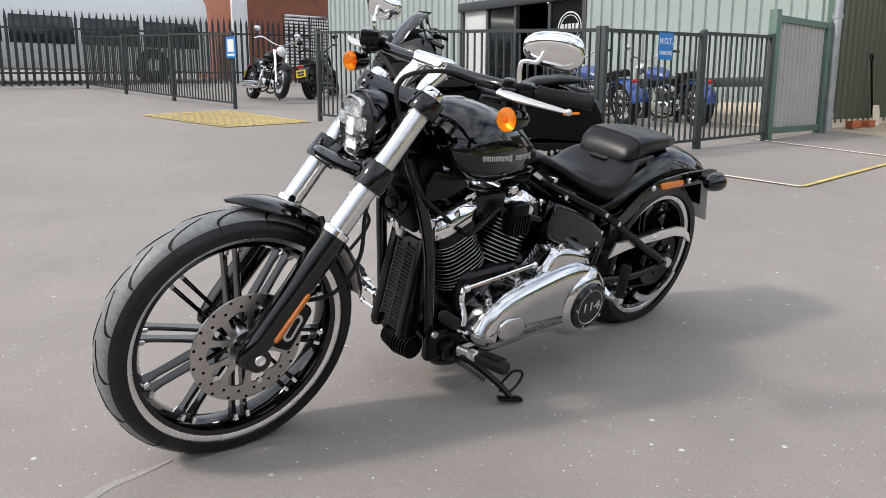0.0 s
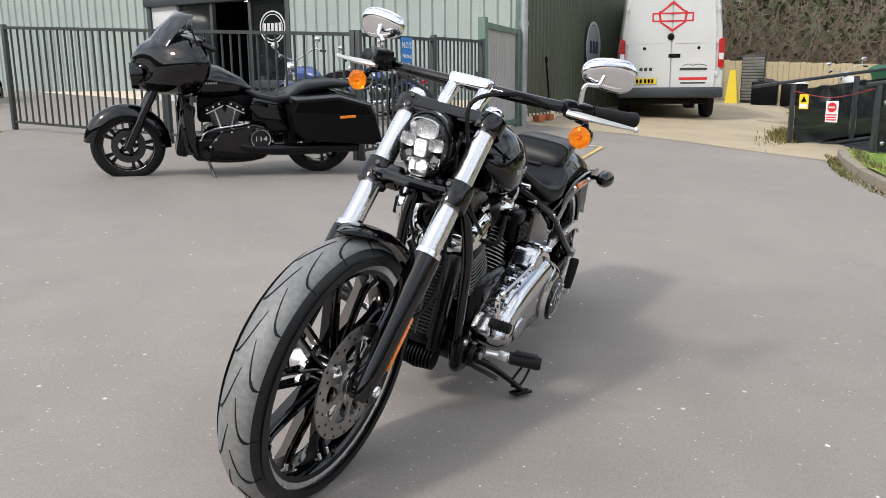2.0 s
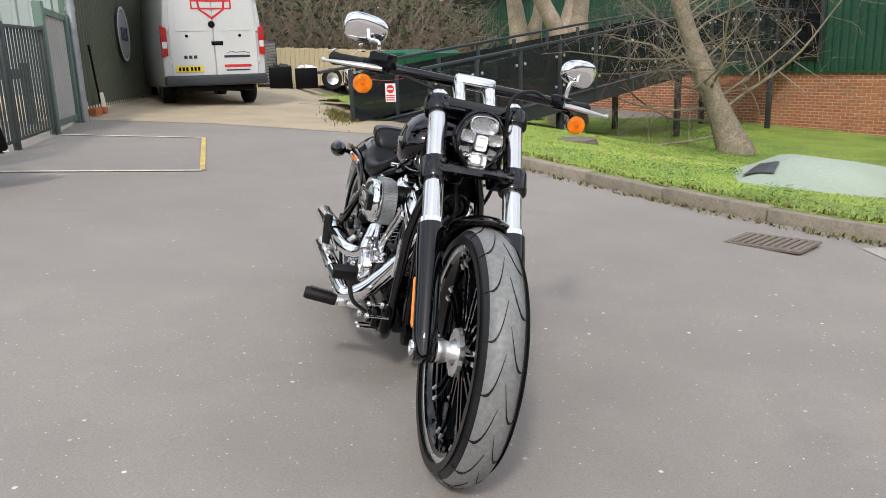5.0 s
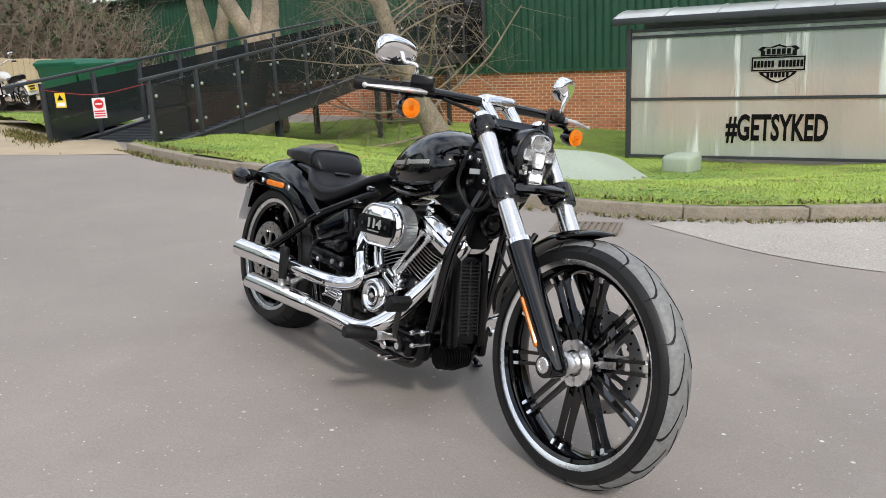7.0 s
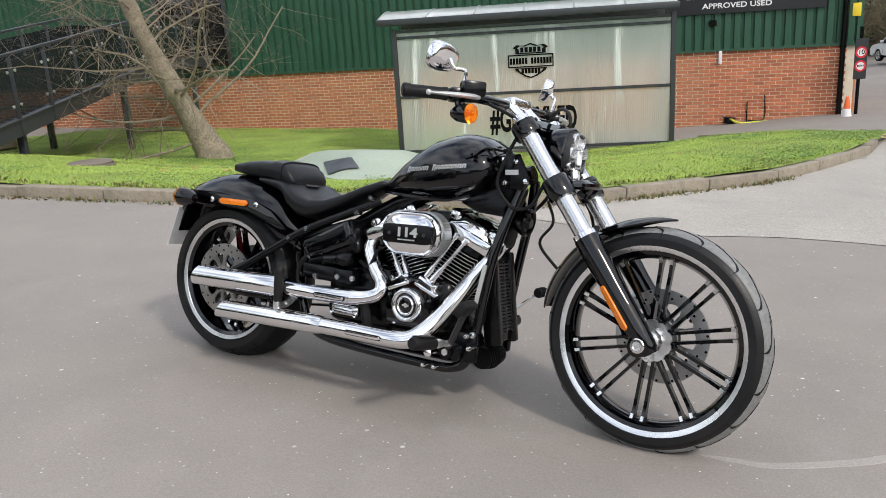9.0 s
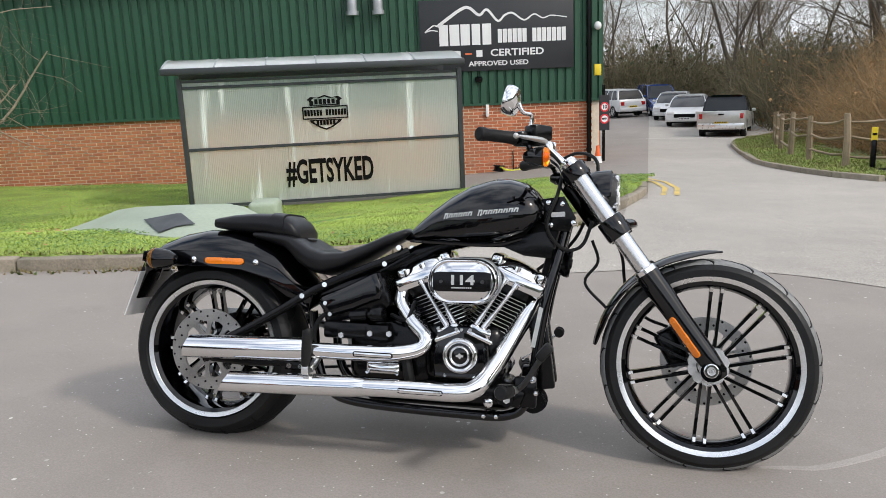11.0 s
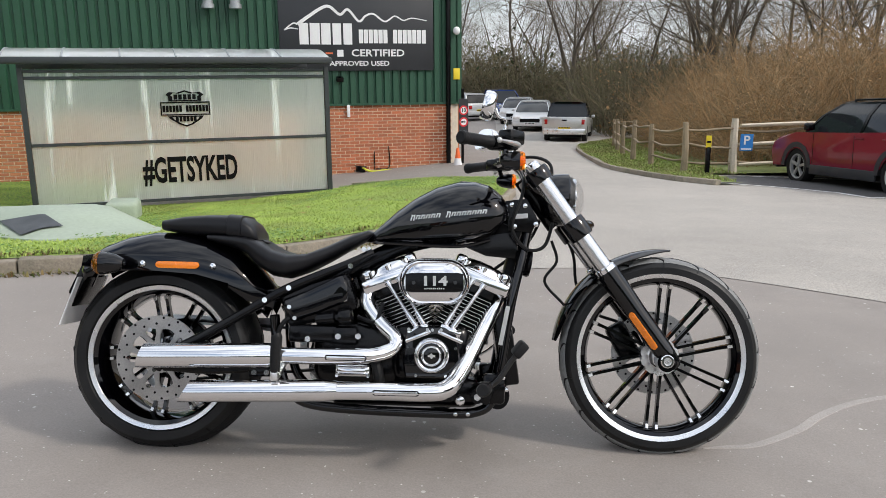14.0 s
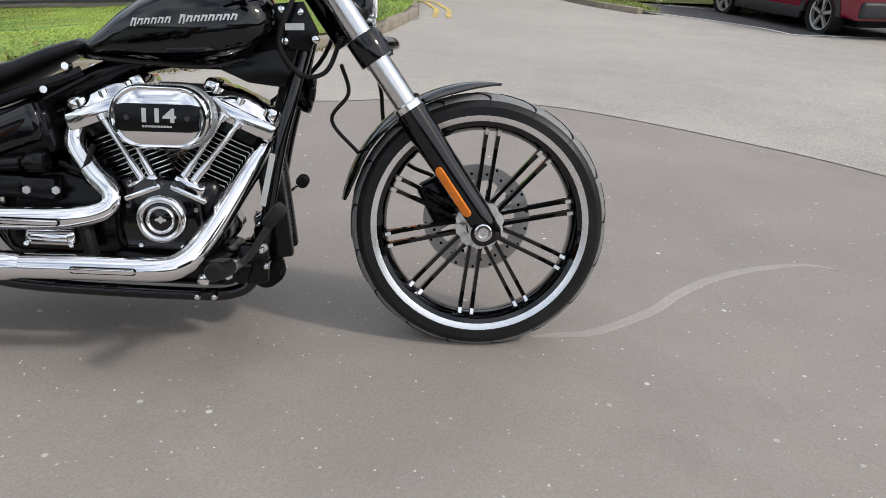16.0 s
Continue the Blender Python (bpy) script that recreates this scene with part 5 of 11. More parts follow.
mg = part("front_mudguard", bm, M["black_gloss"], bike, "glossy black front mudguard", 40)
bm = B()
for sd in (1, -1):
    tube(bm, [(1.50, sd * 0.072, 0.655), (1.50, sd * 0.095, 0.625), fp(0.34, sd * 0.105)], 0.009, 8)
scatter(part, "mudguard_bracket", bm, M["black_satin"], mg)

# headlamp
HC = Vector((1.376, 0, 0.862))
hm = axis_m(HC, (1, 0, -0.02), (0, 0, 1))
def egg(k, back, n=32):
    out = []
    for i in range(n):
        a = 2 * math.pi * i / n
        u, v = math.cos(a) * 0.0735 * k, math.sin(a) * 0.088 * k
        out.append(hm @ Vector((u * (1 - 0.12 * (math.sin(a) < 0) * abs(math.sin(a))), v, back)))
    return out
bm = loft(B(), [egg(0.04, -0.118), egg(0.40, -0.113), egg(0.72, -0.100), egg(0.92, -0.080), egg(1.00, -0.060), egg(1.035, -0.026), egg(1.035, -0.014), egg(0.98, -0.010), egg(0.955, -0.022), egg(0.93, -0.040)], caps=False)
hl = part("headlamp", bm, M["black_gloss"], bike, "black oval headlamp shell")
bm = loft(B(), [egg(0.95, -0.024), egg(0.965, -0.012), egg(0.94, 0.001), egg(0.86, 0.015), egg(0.72, 0.028), egg(0.48, 0.039), egg(0.2, 0.044), egg(0.04, 0.045), egg(0.04, 0.0425), egg(0.2, 0.0415), egg(0.47, 0.0365), egg(0.705, 0.0255), egg(0.845, 0.0125), egg(0.925, -0.001), egg(0.945, -0.013), egg(0.94, -0.024)], caps=False)
part("headlamp_lens", bm, M["lens"], hl, "clear curved lens", 60).visible_shadow = False
bm = loft(B(), [egg(0.94, -0.020), egg(0.92, -0.024), egg(0.80, -0.026), egg(0.3, -0.030)])
part("headlamp_back", bm, M["dark_metal"], hl, "")
bm = loft(B(), [egg(0.95, -0.019), egg(0.91, -0.003), egg(0.85, 0.008), egg(0.81, 0.006), egg(0.79, -0.012)], caps=False)
part("lamp_bezel", bm, M["dark_metal"], hl, "smooth dark ring inside the lens", 60)
def lamp_cell(name, u, v, w, h, deep, material, parent, label="", power=2.6, turn=0.0):
    """A rounded dished cell: a raised rim that falls to a smaller floor."""
    q = hm @ Matrix.Translation((u, v, 0.013 - 1.6 * (u * u + v * v))) @ Matrix.Rotation(radians(turn), 4, "Z")
    rows = [[q @ Vector((x * k, y * k, z)) for x, y in oval(w, h, 20, power)] for k, z in ((1.0, -0.030), (1.0, 0.0), (0.92, 0.003), (0.70, -deep), (0.2, -deep * 1.15))]
    return part(name, loft(B(), rows), M[material], parent, label, 25)
lamp_cell("lamp_reflector", 0, 0.049, 0.084, 0.052, 0.016, "lamp_silver", hl, "domed upper reflector")
low_cell = lamp_cell("lamp_reflector", 0, -0.053, 0.056, 0.048, 0.016, "lamp_silver", hl, "bright lower reflector", 3.4)
mid_cell = lamp_cell("lamp_reflector", 0, -0.002, 0.036, 0.046, 0.008, "white_reflector", hl, "bright middle reflector", 5.0)
for u in (-1, 1):
    lamp_cell("lamp_reflector", u * 0.0405, 0.012, 0.042, 0.034, 0.014, "lamp_silver", hl, "", 5.0, u * 6)
    lamp_cell("lamp_facet", u * 0.0400, -0.030, 0.036, 0.034, 0.012, "dark_chrome", hl, "", 5.0, u * -14)
for cell, v, sz in ((mid_cell, 0.000, 0.018), (low_cell, -0.053, 0.016)):
    q = hm @ Matrix.Translation((0, v, 0.006 - 1.6 * v * v))
    bm = loft(B(), [[q @ Vector((a * sz / 2 * k, b * sz / 2 * k, z)) for a, b in ((1, 1), (-1, 1), (-1, -1), (1, -1))] for k, z in ((1.0, -0.01), (1.0, 0.002), (0.7, 0.007))])
    part("lamp_cell", bm, M["lamp_white"], cell, "glowing white lamp cell", 0)
bm = B()
box(bm, HC + Vector((-0.115, 0, 0.040)), (0.07, 0.10, 0.05), (0, 30, 0), 0.012)
part("headlamp_bracket", bm, M["black_gloss"], hl)

# tank: lofted side to side outline
TANK = [  # x, top, bottom, half width
    (0.665, 0.715, 0.700, 0.020), (0.69, 0.728, 0.698, 0.045), (0.72, 0.757, 0.697, 0.067), (0.78, 0.812, 0.694, 0.098), (0.84, 0.856, 0.690, 0.124), (0.91, 0.894, 0.689, 0.146),
    (0.98, 0.914, 0.694, 0.161), (1.04, 0.917, 0.704, 0.169), (1.09, 0.904, 0.720, 0.168), (1.125, 0.878, 0.742, 0.157), (1.148, 0.850, 0.772, 0.132), (1.158, 0.828, 0.795, 0.08)]
bm = B()
rows = []
for x, t, b, w in TANK:
    row = []
    for i in range(28):
        a = 2 * math.pi * i / 28
        c, s = math.cos(a), math.sin(a)
        mid = b + (t - b) * 0.42
        zz = mid + (t - mid) * abs(s) ** 0.88 if s > 0 else mid - (mid - b) * abs(s) ** 0.62
        yy = w * math.copysign(abs(c) ** (0.80 if s > 0 else 0.6), c)
        row.append(Vector((x + 0.03 * (1 - abs(c)) * (1 if x > 1.1 else 0) * (0 if s > 0 else -1), yy, zz)))
    rows.append(row)
loft(bm, rows)
tank = bpart("fuel_tank", bm, M["black_gloss"], bike, "glossy black teardrop fuel tank", 60)
bm = lathe(B(), [(0.0, 0.006), (0.029, 0.006), (0.035, 0.003), (0.038, -0.006), (0.0, -0.006)], axis_m((1.02, -0.035, 0.909), (0.05, -0.12, 1)), 28)
bpart("filler_cap", bm, M["black_gloss"], tank, "black filler cap")
def tank_w(x, z):
    xs = [q[0] for q in TANK]
    t, b, w = (np.interp(x, xs, [q[k] for q in TANK]) for k in (1, 2, 3))
    mid = b + (t - b) * 0.42
    s = (z - mid) / (t - mid) if z > mid else (mid - z) / (mid - b)
    s = min(0.99, max(0.0, s))
    if z > mid:
        s = s ** (1 / 0.88)
        return w * math.sqrt(1 - s * s) ** 0.80
    s = s ** (1 / 0.62)
    return w * math.sqrt(1 - s * s) ** 0.6
# the maker's badge as a run of plain bright strokes in a fine outline
for sd in (1, -1):
    bm = B()
    for i in range(15):
        if i == 6:
            continue
        u = i / 14
        x = 0.835 + 0.235 * u
        zc = 0.784 + 0.024 * u - (0.012 if sd > 0 else 0.0)
        hh = 0.020 if i in (0, 7) else 0.014
        for dx, slant, lo, hi in ((-0.0045, 0.003, -0.5, 0.5), (0.0040, 0.002, -0.5, 0.5), (0.0, 0.0, 0.22, 0.5 if i % 3 else 0.42)):
            pts = []
            for q in (lo, hi):
                for e in ((-0.0021, 0.0021) if dx else (-0.0052, 0.0052)):
                    z = zc + hh * q
                    xx = x + dx + e + slant * q * 2
                    pts.append((xx, sd * (tank_w(xx, z) + 0.0015), z))
            v = [bm.verts.new(p) for p in (pts[0], pts[1], pts[3], pts[2])]
            v2 = [bm.verts.new((p[0], p[1] - sd * 0.004, p[2])) for p in (pts[0], pts[1], pts[3], pts[2])]
            bm.faces.new(v)
            for k in range(4):
                bm.faces.new((v[k], v[(k + 1) % 4], v2[(k + 1) % 4], v2[k]))
    bpart("tank_badge", bm, M["silver_paint"], tank, "slim silver badge", 0)
bm = B()
for sd in (1, -1):
    tube(bm, [(0.70, sd * 0.05, 0.700), (0.85, sd * 0.118, 0.694), (1.0, sd * 0.148, 0.694), (1.09, sd * 0.15, 0.716)], 0.006, 6)
bpart("tank_seam", bm, M["black_gloss"], tank)

# saddle
def pad(rows_in, n=24, p=2.6):
    """A cushion from (x, top, bottom, half width, crown) stations."""
    rows = []
    for x, t, b, w, dip in rows_in:
        r = []
        for i in range(n):
            a = 2 * math.pi * i / n
            c, s = math.cos(a), math.sin(a)
            u = math.copysign(abs(c) ** (2 / p), c)
            v = math.copysign(abs(s) ** (2 / p), s)
            z = (t + b) / 2 + (t - b) / 2 * v
            if v > 0:
                z += dip * (u * u - 0.4)
            r.append(Vector((x, w * u, z)))
        rows.append(r)
    return loft(B(), rows)
bm = pad([(0.700, 0.735, 0.718, 0.045, 0), (0.68, 0.742, 0.705, 0.062, 0), (0.62, 0.722, 0.670, 0.085, 0), (0.55, 0.688, 0.627, 0.108, 0.004), (0.48, 0.660, 0.590, 0.132, 0.012),
          (0.42, 0.656, 0.568, 0.152, 0.018), (0.37, 0.670, 0.575, 0.158, 0.022), (0.32, 0.700, 0.605, 0.150, 0.018), (0.285, 0.712, 0.640, 0.130, 0.012), (0.25, 0.722, 0.660, 0.12, 0.0), (0.15, 0.715, 0.690, 0.11, 0)])
saddle = bpart("rider_seat", bm, M["leather"], bike, "smooth black leather rider's seat", 60)
bm = B()
plate(bm, stadium(0.075, 0.018), 0.004, axis_m((0.325, 0, 0.692), (0.35, 0, 1), (1, 0, 0)), 0.002)
bpart("seat_badge", bm, M["dark_metal"], saddle, "small dark metal badge")
bm = pad([(-0.018, 0.752, 0.733, 0.062, 0), (-0.012, 0.758, 0.722, 0.078, 0), (0.06, 0.772, 0.710, 0.092, 0), (0.14, 0.779, 0.706, 0.102, 0), (0.22, 0.780, 0.700, 0.110, 0.0), (0.262, 0.775, 0.690, 0.112, 0), (0.290, 0.755, 0.688, 0.110, 0), (0.31, 0.725, 0.690, 0.100, 0), (0.316, 0.70, 0.692, 0.08, 0)], 32, 3.8)
pill = bpart("passenger_pad", bm, M["leather"], bike, "stitched black leather passenger pad", 60)
bm = pad([(0.214, 0.778, 0.70, 0.108, 0), (0.216, 0.7835, 0.696, 0.1135, 0), (0.262, 0.7795, 0.690, 0.1150, 0), (0.264, 0.773, 0.694, 0.109, 0)], 32, 3.8)
bpart("pad_strap", bm, M["leather"], pill, "", 40)

# rear mudguard
RC = (0.003, 0, 0.297)
bm = B()
rows = []
FEND = [(0.385, 0.515, 0.075), (0.345, 0.560, 0.105), (0.30, 0.612, 0.125), (0.24, 0.662, 0.135), (0.16, 0.698, 0.138), (0.06, 0.717, 0.138), (-0.04, 0.716, 0.138), (-0.13, 0.698, 0.136), (-0.20, 0.670, 0.132), (-0.262, 0.632, 0.122), (-0.275, 0.618, 0.115)]
for x, z, w in FEND:
    d = Vector((x - RC[0], 0, z - RC[2])).normalized()
    drop = 0.115 if x < 0.25 else 0.10
    outer = []
    for i in range(15):
        u = -1 + 2 * i / 14
        fall = drop * abs(u) ** 3.2 * (1.0 if x > -0.18 else 0.75)
        outer.append(Vector((x, w * math.copysign(min(1, abs(u) * 1.12), u) if abs(u) < 0.9 else w * math.copysign(1, u), z)) - Vector((d.x * 0.4, 0, max(0.75, d.z))) * fall)
    inner = [Vector((p.x, p.y * 0.965, p.z - 0.006)) for p in outer][::-1]
    rows.append(outer + inner)
loft(bm, rows)
rg = bpart("rear_mudguard", bm, M["black_gloss"], bike, "glossy black rear mudguard", 50)
for sd in (1, -1):
    bm = B()
    y = sd * 0.141
    plate(bm, [(-0.24, 0.632), (-0.19, 0.640), (0.0, 0.640), (0.16, 0.628), (0.26, 0.590), (0.33, 0.535), (0.395, 0.500), (0.40, 0.52), (0.385, 0.475), (0.30, 0.497), (0.235, 0.540), (0.14, 0.570), (0.0, 0.577), (-0.19, 0.580), (-0.235, 0.590)][:11] +
          [(0.24, 0.555), (0.13, 0.583), (0.0, 0.588), (-0.19, 0.588), (-0.245, 0.598)], 0.012, Matrix(((1, 0, 0, 0), (0, 0, sd, y), (0, 1, 0, 0), (0, 0, 0, 1))), 0.003)
    st = bpart("mudguard_strut", bm, M["black_gloss"], bike, "black mudguard strut")
    bm = B()
    plate(bm, stadium(0.142, 0.022), 0.009, Matrix(((1, 0, 0, 0.070), (0, 0, sd, y + sd * 0.012), (0, 1, 0, 0.609), (0, 0, 0, 1))), 0.004)
    bpart("side_reflector", bm, M["amber_reflector"], st, "amber reflector strip")
    for x, z in ((-0.045, 0.610), (0.185, 0.607)):
        bm = lathe(B(), [(0.0, 0.008), (0.007, 0.007), (0.011, 0.002), (0.011, -0.002), (0.0, -0.002)], axis_m((x, y + sd * 0.014, z), (0, sd, 0)), 14)
        bpart("strut_bolt", bm, M["chrome"], st)
    # tail indicators
    bm = B()
    tube(bm, [(-0.16, sd * 0.135, 0.600), (-0.15, sd * 0.165, 0.606), (-0.145, sd * 0.19, 0.608)], 0.010, 8)
    m = axis_m((-0.135, sd * 0.205, 0.610), (-1, 0, 0.02))
    lathe(bm, [(0.0, -0.055), (0.016, -0.050), (0.030, -0.025), (0.036, 0.010), (0.036, 0.022), (0.0, 0.022)], m, 24)
    ti = bpart("tail_indicator", bm, M["black_gloss"], bike, "black bullet tail indicator")
    bm = lathe(B(), [(0.036, 0.021), (0.0365, 0.030), (0.028, 0.042), (0.0, 0.047)], m, 24)
    bpart("indicator_lens", bm, M["amber"], ti, "orange lens", 60)
# plate and its hanger
bm = B()
plate(bm, [(-0.115, -0.085), (0.115, -0.085), (0.115, 0.085), (-0.115, 0.085)], 0.004, axis_m((-0.300, 0, 0.478), (-0.94, 0, 0.34), (0, 0, 1)), 0.0)
np_ = bpart("number_plate", bm, M["sign_white"], bike, "pale rear number plate")
bm = B()
for row, cnt in ((0.035, 4), (-0.035, 3)):
    for i in range(cnt):
        box(bm, ((i - (cnt - 1) / 2) * 0.048, row, 0.006), (0.030, 0.05, 0.002), m=axis_m((-0.300, 0, 0.478), (-0.94, 0, 0.34), (0, 0, 1)))
bpart("plate_bar", bm, M["sign_black"], np_, "plain dark bars", 0)
bm = B()
box(bm, (-0.285, 0, 0.555), (0.03, 0.16, 0.13), (0, 25, 0), 0.01)
tube(bm, [(-0.20, 0.0, 0.60), (-0.26, 0, 0.59), (-0.29, 0, 0.53)], 0.02, 8)
box(bm, (-0.292, 0, 0.510), (0.02, 0.17, 0.11), (0, 25, 0), 0.006)
bpart("plate_bracket", bm, M["black_satin"], bike)

# rear wheel
rw = spoke_wheel("rear_wheel", RC, 0.241, 0.098, 9, 0.06, True, 0.0, 0.016)
tyre(rw, RC, 0.321, 0.228, 0.236, 0.074, True, 14, M["rubber_black"], "wide black rear tyre")
bm = lathe(B(), [(0.014, -0.10), (0.045, -0.10), (0.050, -0.06), (0.062, -0.04), (0.062, 0.05), (0.05, 0.10), (0.014, 0.10)], axis_m(RC, PY), 28, True)
bpart("hub", bm, M["black_gloss"], rw)
brake_disc(RC, -0.112, 0.141, 0.098, rw, True, 34)
bm = lathe(B(), [(0.06, 0.095), (0.108, 0.095), (0.112, 0.10), (0.112, 0.132), (0.108, 0.136), (0.06, 0.125)], axis_m(RC, PY), 40, True)
for k in range(5):
    q = axis_m(RC, PY) @ Matrix.Rotation(2 * math.pi * k / 5, 4, "Z")
    loft(bm, [[q @ Vector((r, u * w, z)) for u, z in ((1, 0.115), (1, 0.13), (-1, 0.13), (-1, 0.115))] for r, w in ((0.03, 0.016), (0.10, 0.011))])
pulley = bpart("belt_pulley", bm, M["black_satin"], rw, "black toothed belt pulley")
bm = B()
rod(bm, (RC[0], -0.175, RC[2]), (RC[0], 0.175, RC[2]), 0.013, seg=16)
rod(bm, (RC[0], 0.165, RC[2]), (RC[0], 0.185, RC[2]), 0.020, seg=6)
bpart("axle", bm, M["alloy"], rw)
bm = B()
for z0, z1 in ((0.110, 0.062), (-0.110, -0.062)):
    a, b = Vector((RC[0], 0, RC[2] + z0)), Vector((0.60, 0, 0.31 + z1))
    d = (b - a).normalized()
    up = Vector((-d.z, 0, d.x))
    loft(bm, [[p + up * u * 0.004 + Vector((0, v, 0)) for u, v in ((1, 0.100), (1, 0.128), (-1, 0.128), (-1, 0.100))] for p in (a, b)])
bpart("drive_belt", bm, M["rubber_black"], bike, "black drive belt")
bm = B()
GUARD = [(0.345, 0.362), (0.318, 0.417), (0.18, 0.412), (0.056, 0.420), (-0.06, 0.421), (-0.115, 0.410), (-0.165, 0.378), (-0.196, 0.335), (-0.170, 0.343), (-0.13, 0.373), (-0.052, 0.389), (0.042, 0.385), (0.134, 0.386), (0.25, 0.378)]
plate(bm, GUARD, 0.010, Matrix(((1, 0, 0, 0), (0, 0, 1, 0.136), (0, 1, 0, 0), (0, 0, 0, 1))), 0.003)
bg = bpart("belt_guard", bm, M["alloy"], bike, "bright curved belt guard")
bm = B()
for x, z in ((0.075, 0.398), (0.20, 0.398), (-0.03, 0.345)):
    rod(bm, (x, 0.140, z), (x, 0.151, z), 0.008, seg=10)
scatter(bpart, "guard_bolt", bm, M["chrome"], bg)
bm = B()
loft(bm, [[Vector((RC[0] + r * math.cos(a), y, RC[2] + r * math.sin(a))) for r, y in ((0.152, 0.130), (0.176, 0.130), (0.176, 0.140), (0.152, 0.140))] for a in [radians(q) for q in np.linspace(-150, -50, 12)]])
bpart("belt_guard", bm, M["alloy"], bike, "")

# frame
for sd in (1, -1):
    bm = B()
    tube(bm, [(0.70, sd * 0.075, 0.665), (0.615, sd * 0.115, 0.622), (0.43, sd * 0.142, 0.540), (0.295, sd * 0.152, 0.460), (0.165, sd * 0.155, 0.382), (RC[0] + 0.01, sd * 0.156, RC[2] + 0.005)], [0.013, 0.014, 0.0155, 0.015, 0.016, 0.018], 12)
    box(bm, (RC[0], sd * 0.157, RC[2]), (0.075, 0.018, 0.05), (0, 30, 0), 0.008)
    sa = bpart("swingarm", bm, M["black_satin"], bike, "satin black swingarm tube")
    bm = B()
    for x, y, z in ((0.633, 0.131, 0.619), (0.436, 0.160, 0.543), (0.36, 0.166, 0.502), (0.674, 0.108, 0.675)):
        rod(bm, (x, sd * (y - 0.03), z), (x, sd * y, z), 0.0085, seg=12)
    scatter(bpart, "frame_bolt", bm, M["chrome"], sa)
    bm = B()
    tube(bm, [(RC[0] + 0.03, sd * 0.150, RC[2] - 0.02), (0.20, sd * 0.15, 0.270), (0.42, sd * 0.14, 0.29)], 0.016, 10)
    bpart("swingarm_brace", bm, M["black_satin"], bike)
    bm = B()
    tube(bm, [(1.228, sd * 0.045, 0.775), (1.198, sd * 0.090, 0.645), (1.172, sd * 0.108, 0.53), (1.154, sd * 0.110, 0.418), (1.136, sd * 0.110, 0.286), (1.112, sd * 0.110, 0.185), (1.065, sd * 0.110, 0.145), (0.95, sd * 0.110, 0.136), (0.55, sd * 0.11, 0.150), (0.44, sd * 0.11, 0.20), (0.40, sd * 0.11, 0.30), (0.385, sd * 0.12, 0.45)], 0.0165, 12)
    bpart("frame_tube", bm, M["black_gloss"], bike, "black frame downtube and lower rail")
bm = B()
tube(bm, [(1.24, 0, 0.80), (1.05, 0, 0.745), (0.80, 0, 0.69), (0.55, 0, 0.56), (0.40, 0, 0.45)], 0.030, 12)
bpart("backbone", bm, M["black_satin"], bike)
bm = B()
box(bm, (1.150, 0, 0.725), (0.09, 0.13, 0.09), (0, 20, 0), 0.015)
box(bm, (1.170, 0, 0.62), (0.04, 0.09, 0.14), (0, 12, 0), 0.012)
bpart("neck_cover", bm, M["black_matt"], bike, "matt black neck cover")
for sd in (1, -1):
    bm = B()
    plate(bm, [(1.10, 0.735), (1.16, 0.745), (1.188, 0.700), (1.180, 0.655), (1.09, 0.662), (1.02, 0.690)], 0.012, Matrix(((1, 0, 0, 0), (0, 0, sd, sd * 0.070), (0, 1, 0, 0), (0, 0, 0, 1))), 0.004)
    bpart("neck_panel", bm, M["black_satin"], bike, "")
bm = B()
box(bm, (1.197, -0.080, 0.800), (0.045, 0.004, 0.016), (0, -4, 0))
bpart("frame_sticker", bm, M["sign_white"], bike, "small white frame sticker")
bm = B()
box(bm, (1.145, -0.130, 0.435), (0.014, 0.004, 0.13), (0, 10, 0))
bpart("frame_sticker", bm, M["silver_paint"], bike, "")

bm = plate(B(), [(1.155, 0.750), (1.145, 0.850), (1.215, 0.860), (1.255, 0.790), (1.235, 0.745)], 0.008, Matrix(((1, 0, 0, 0), (0, 0, -1, -0.068), (0, 1, 0, 0), (0, 0, 0, 1))), 0.003)
hp = bpart("head_plate", bm, M["black_satin"], bike, "black plate beside the steering head")
for x, z in ((1.247, 0.774), (1.165, 0.838), (1.209, 0.835), (1.175, 0.765)):
    bpart("plate_bolt", lathe(B(), [(0.0, 0.010), (0.008, 0.008), (0.010, 0.0), (0.0, 0.0)], axis_m((x, -0.076, z), (0, -1, 0)), 12), M["chrome"], hp)

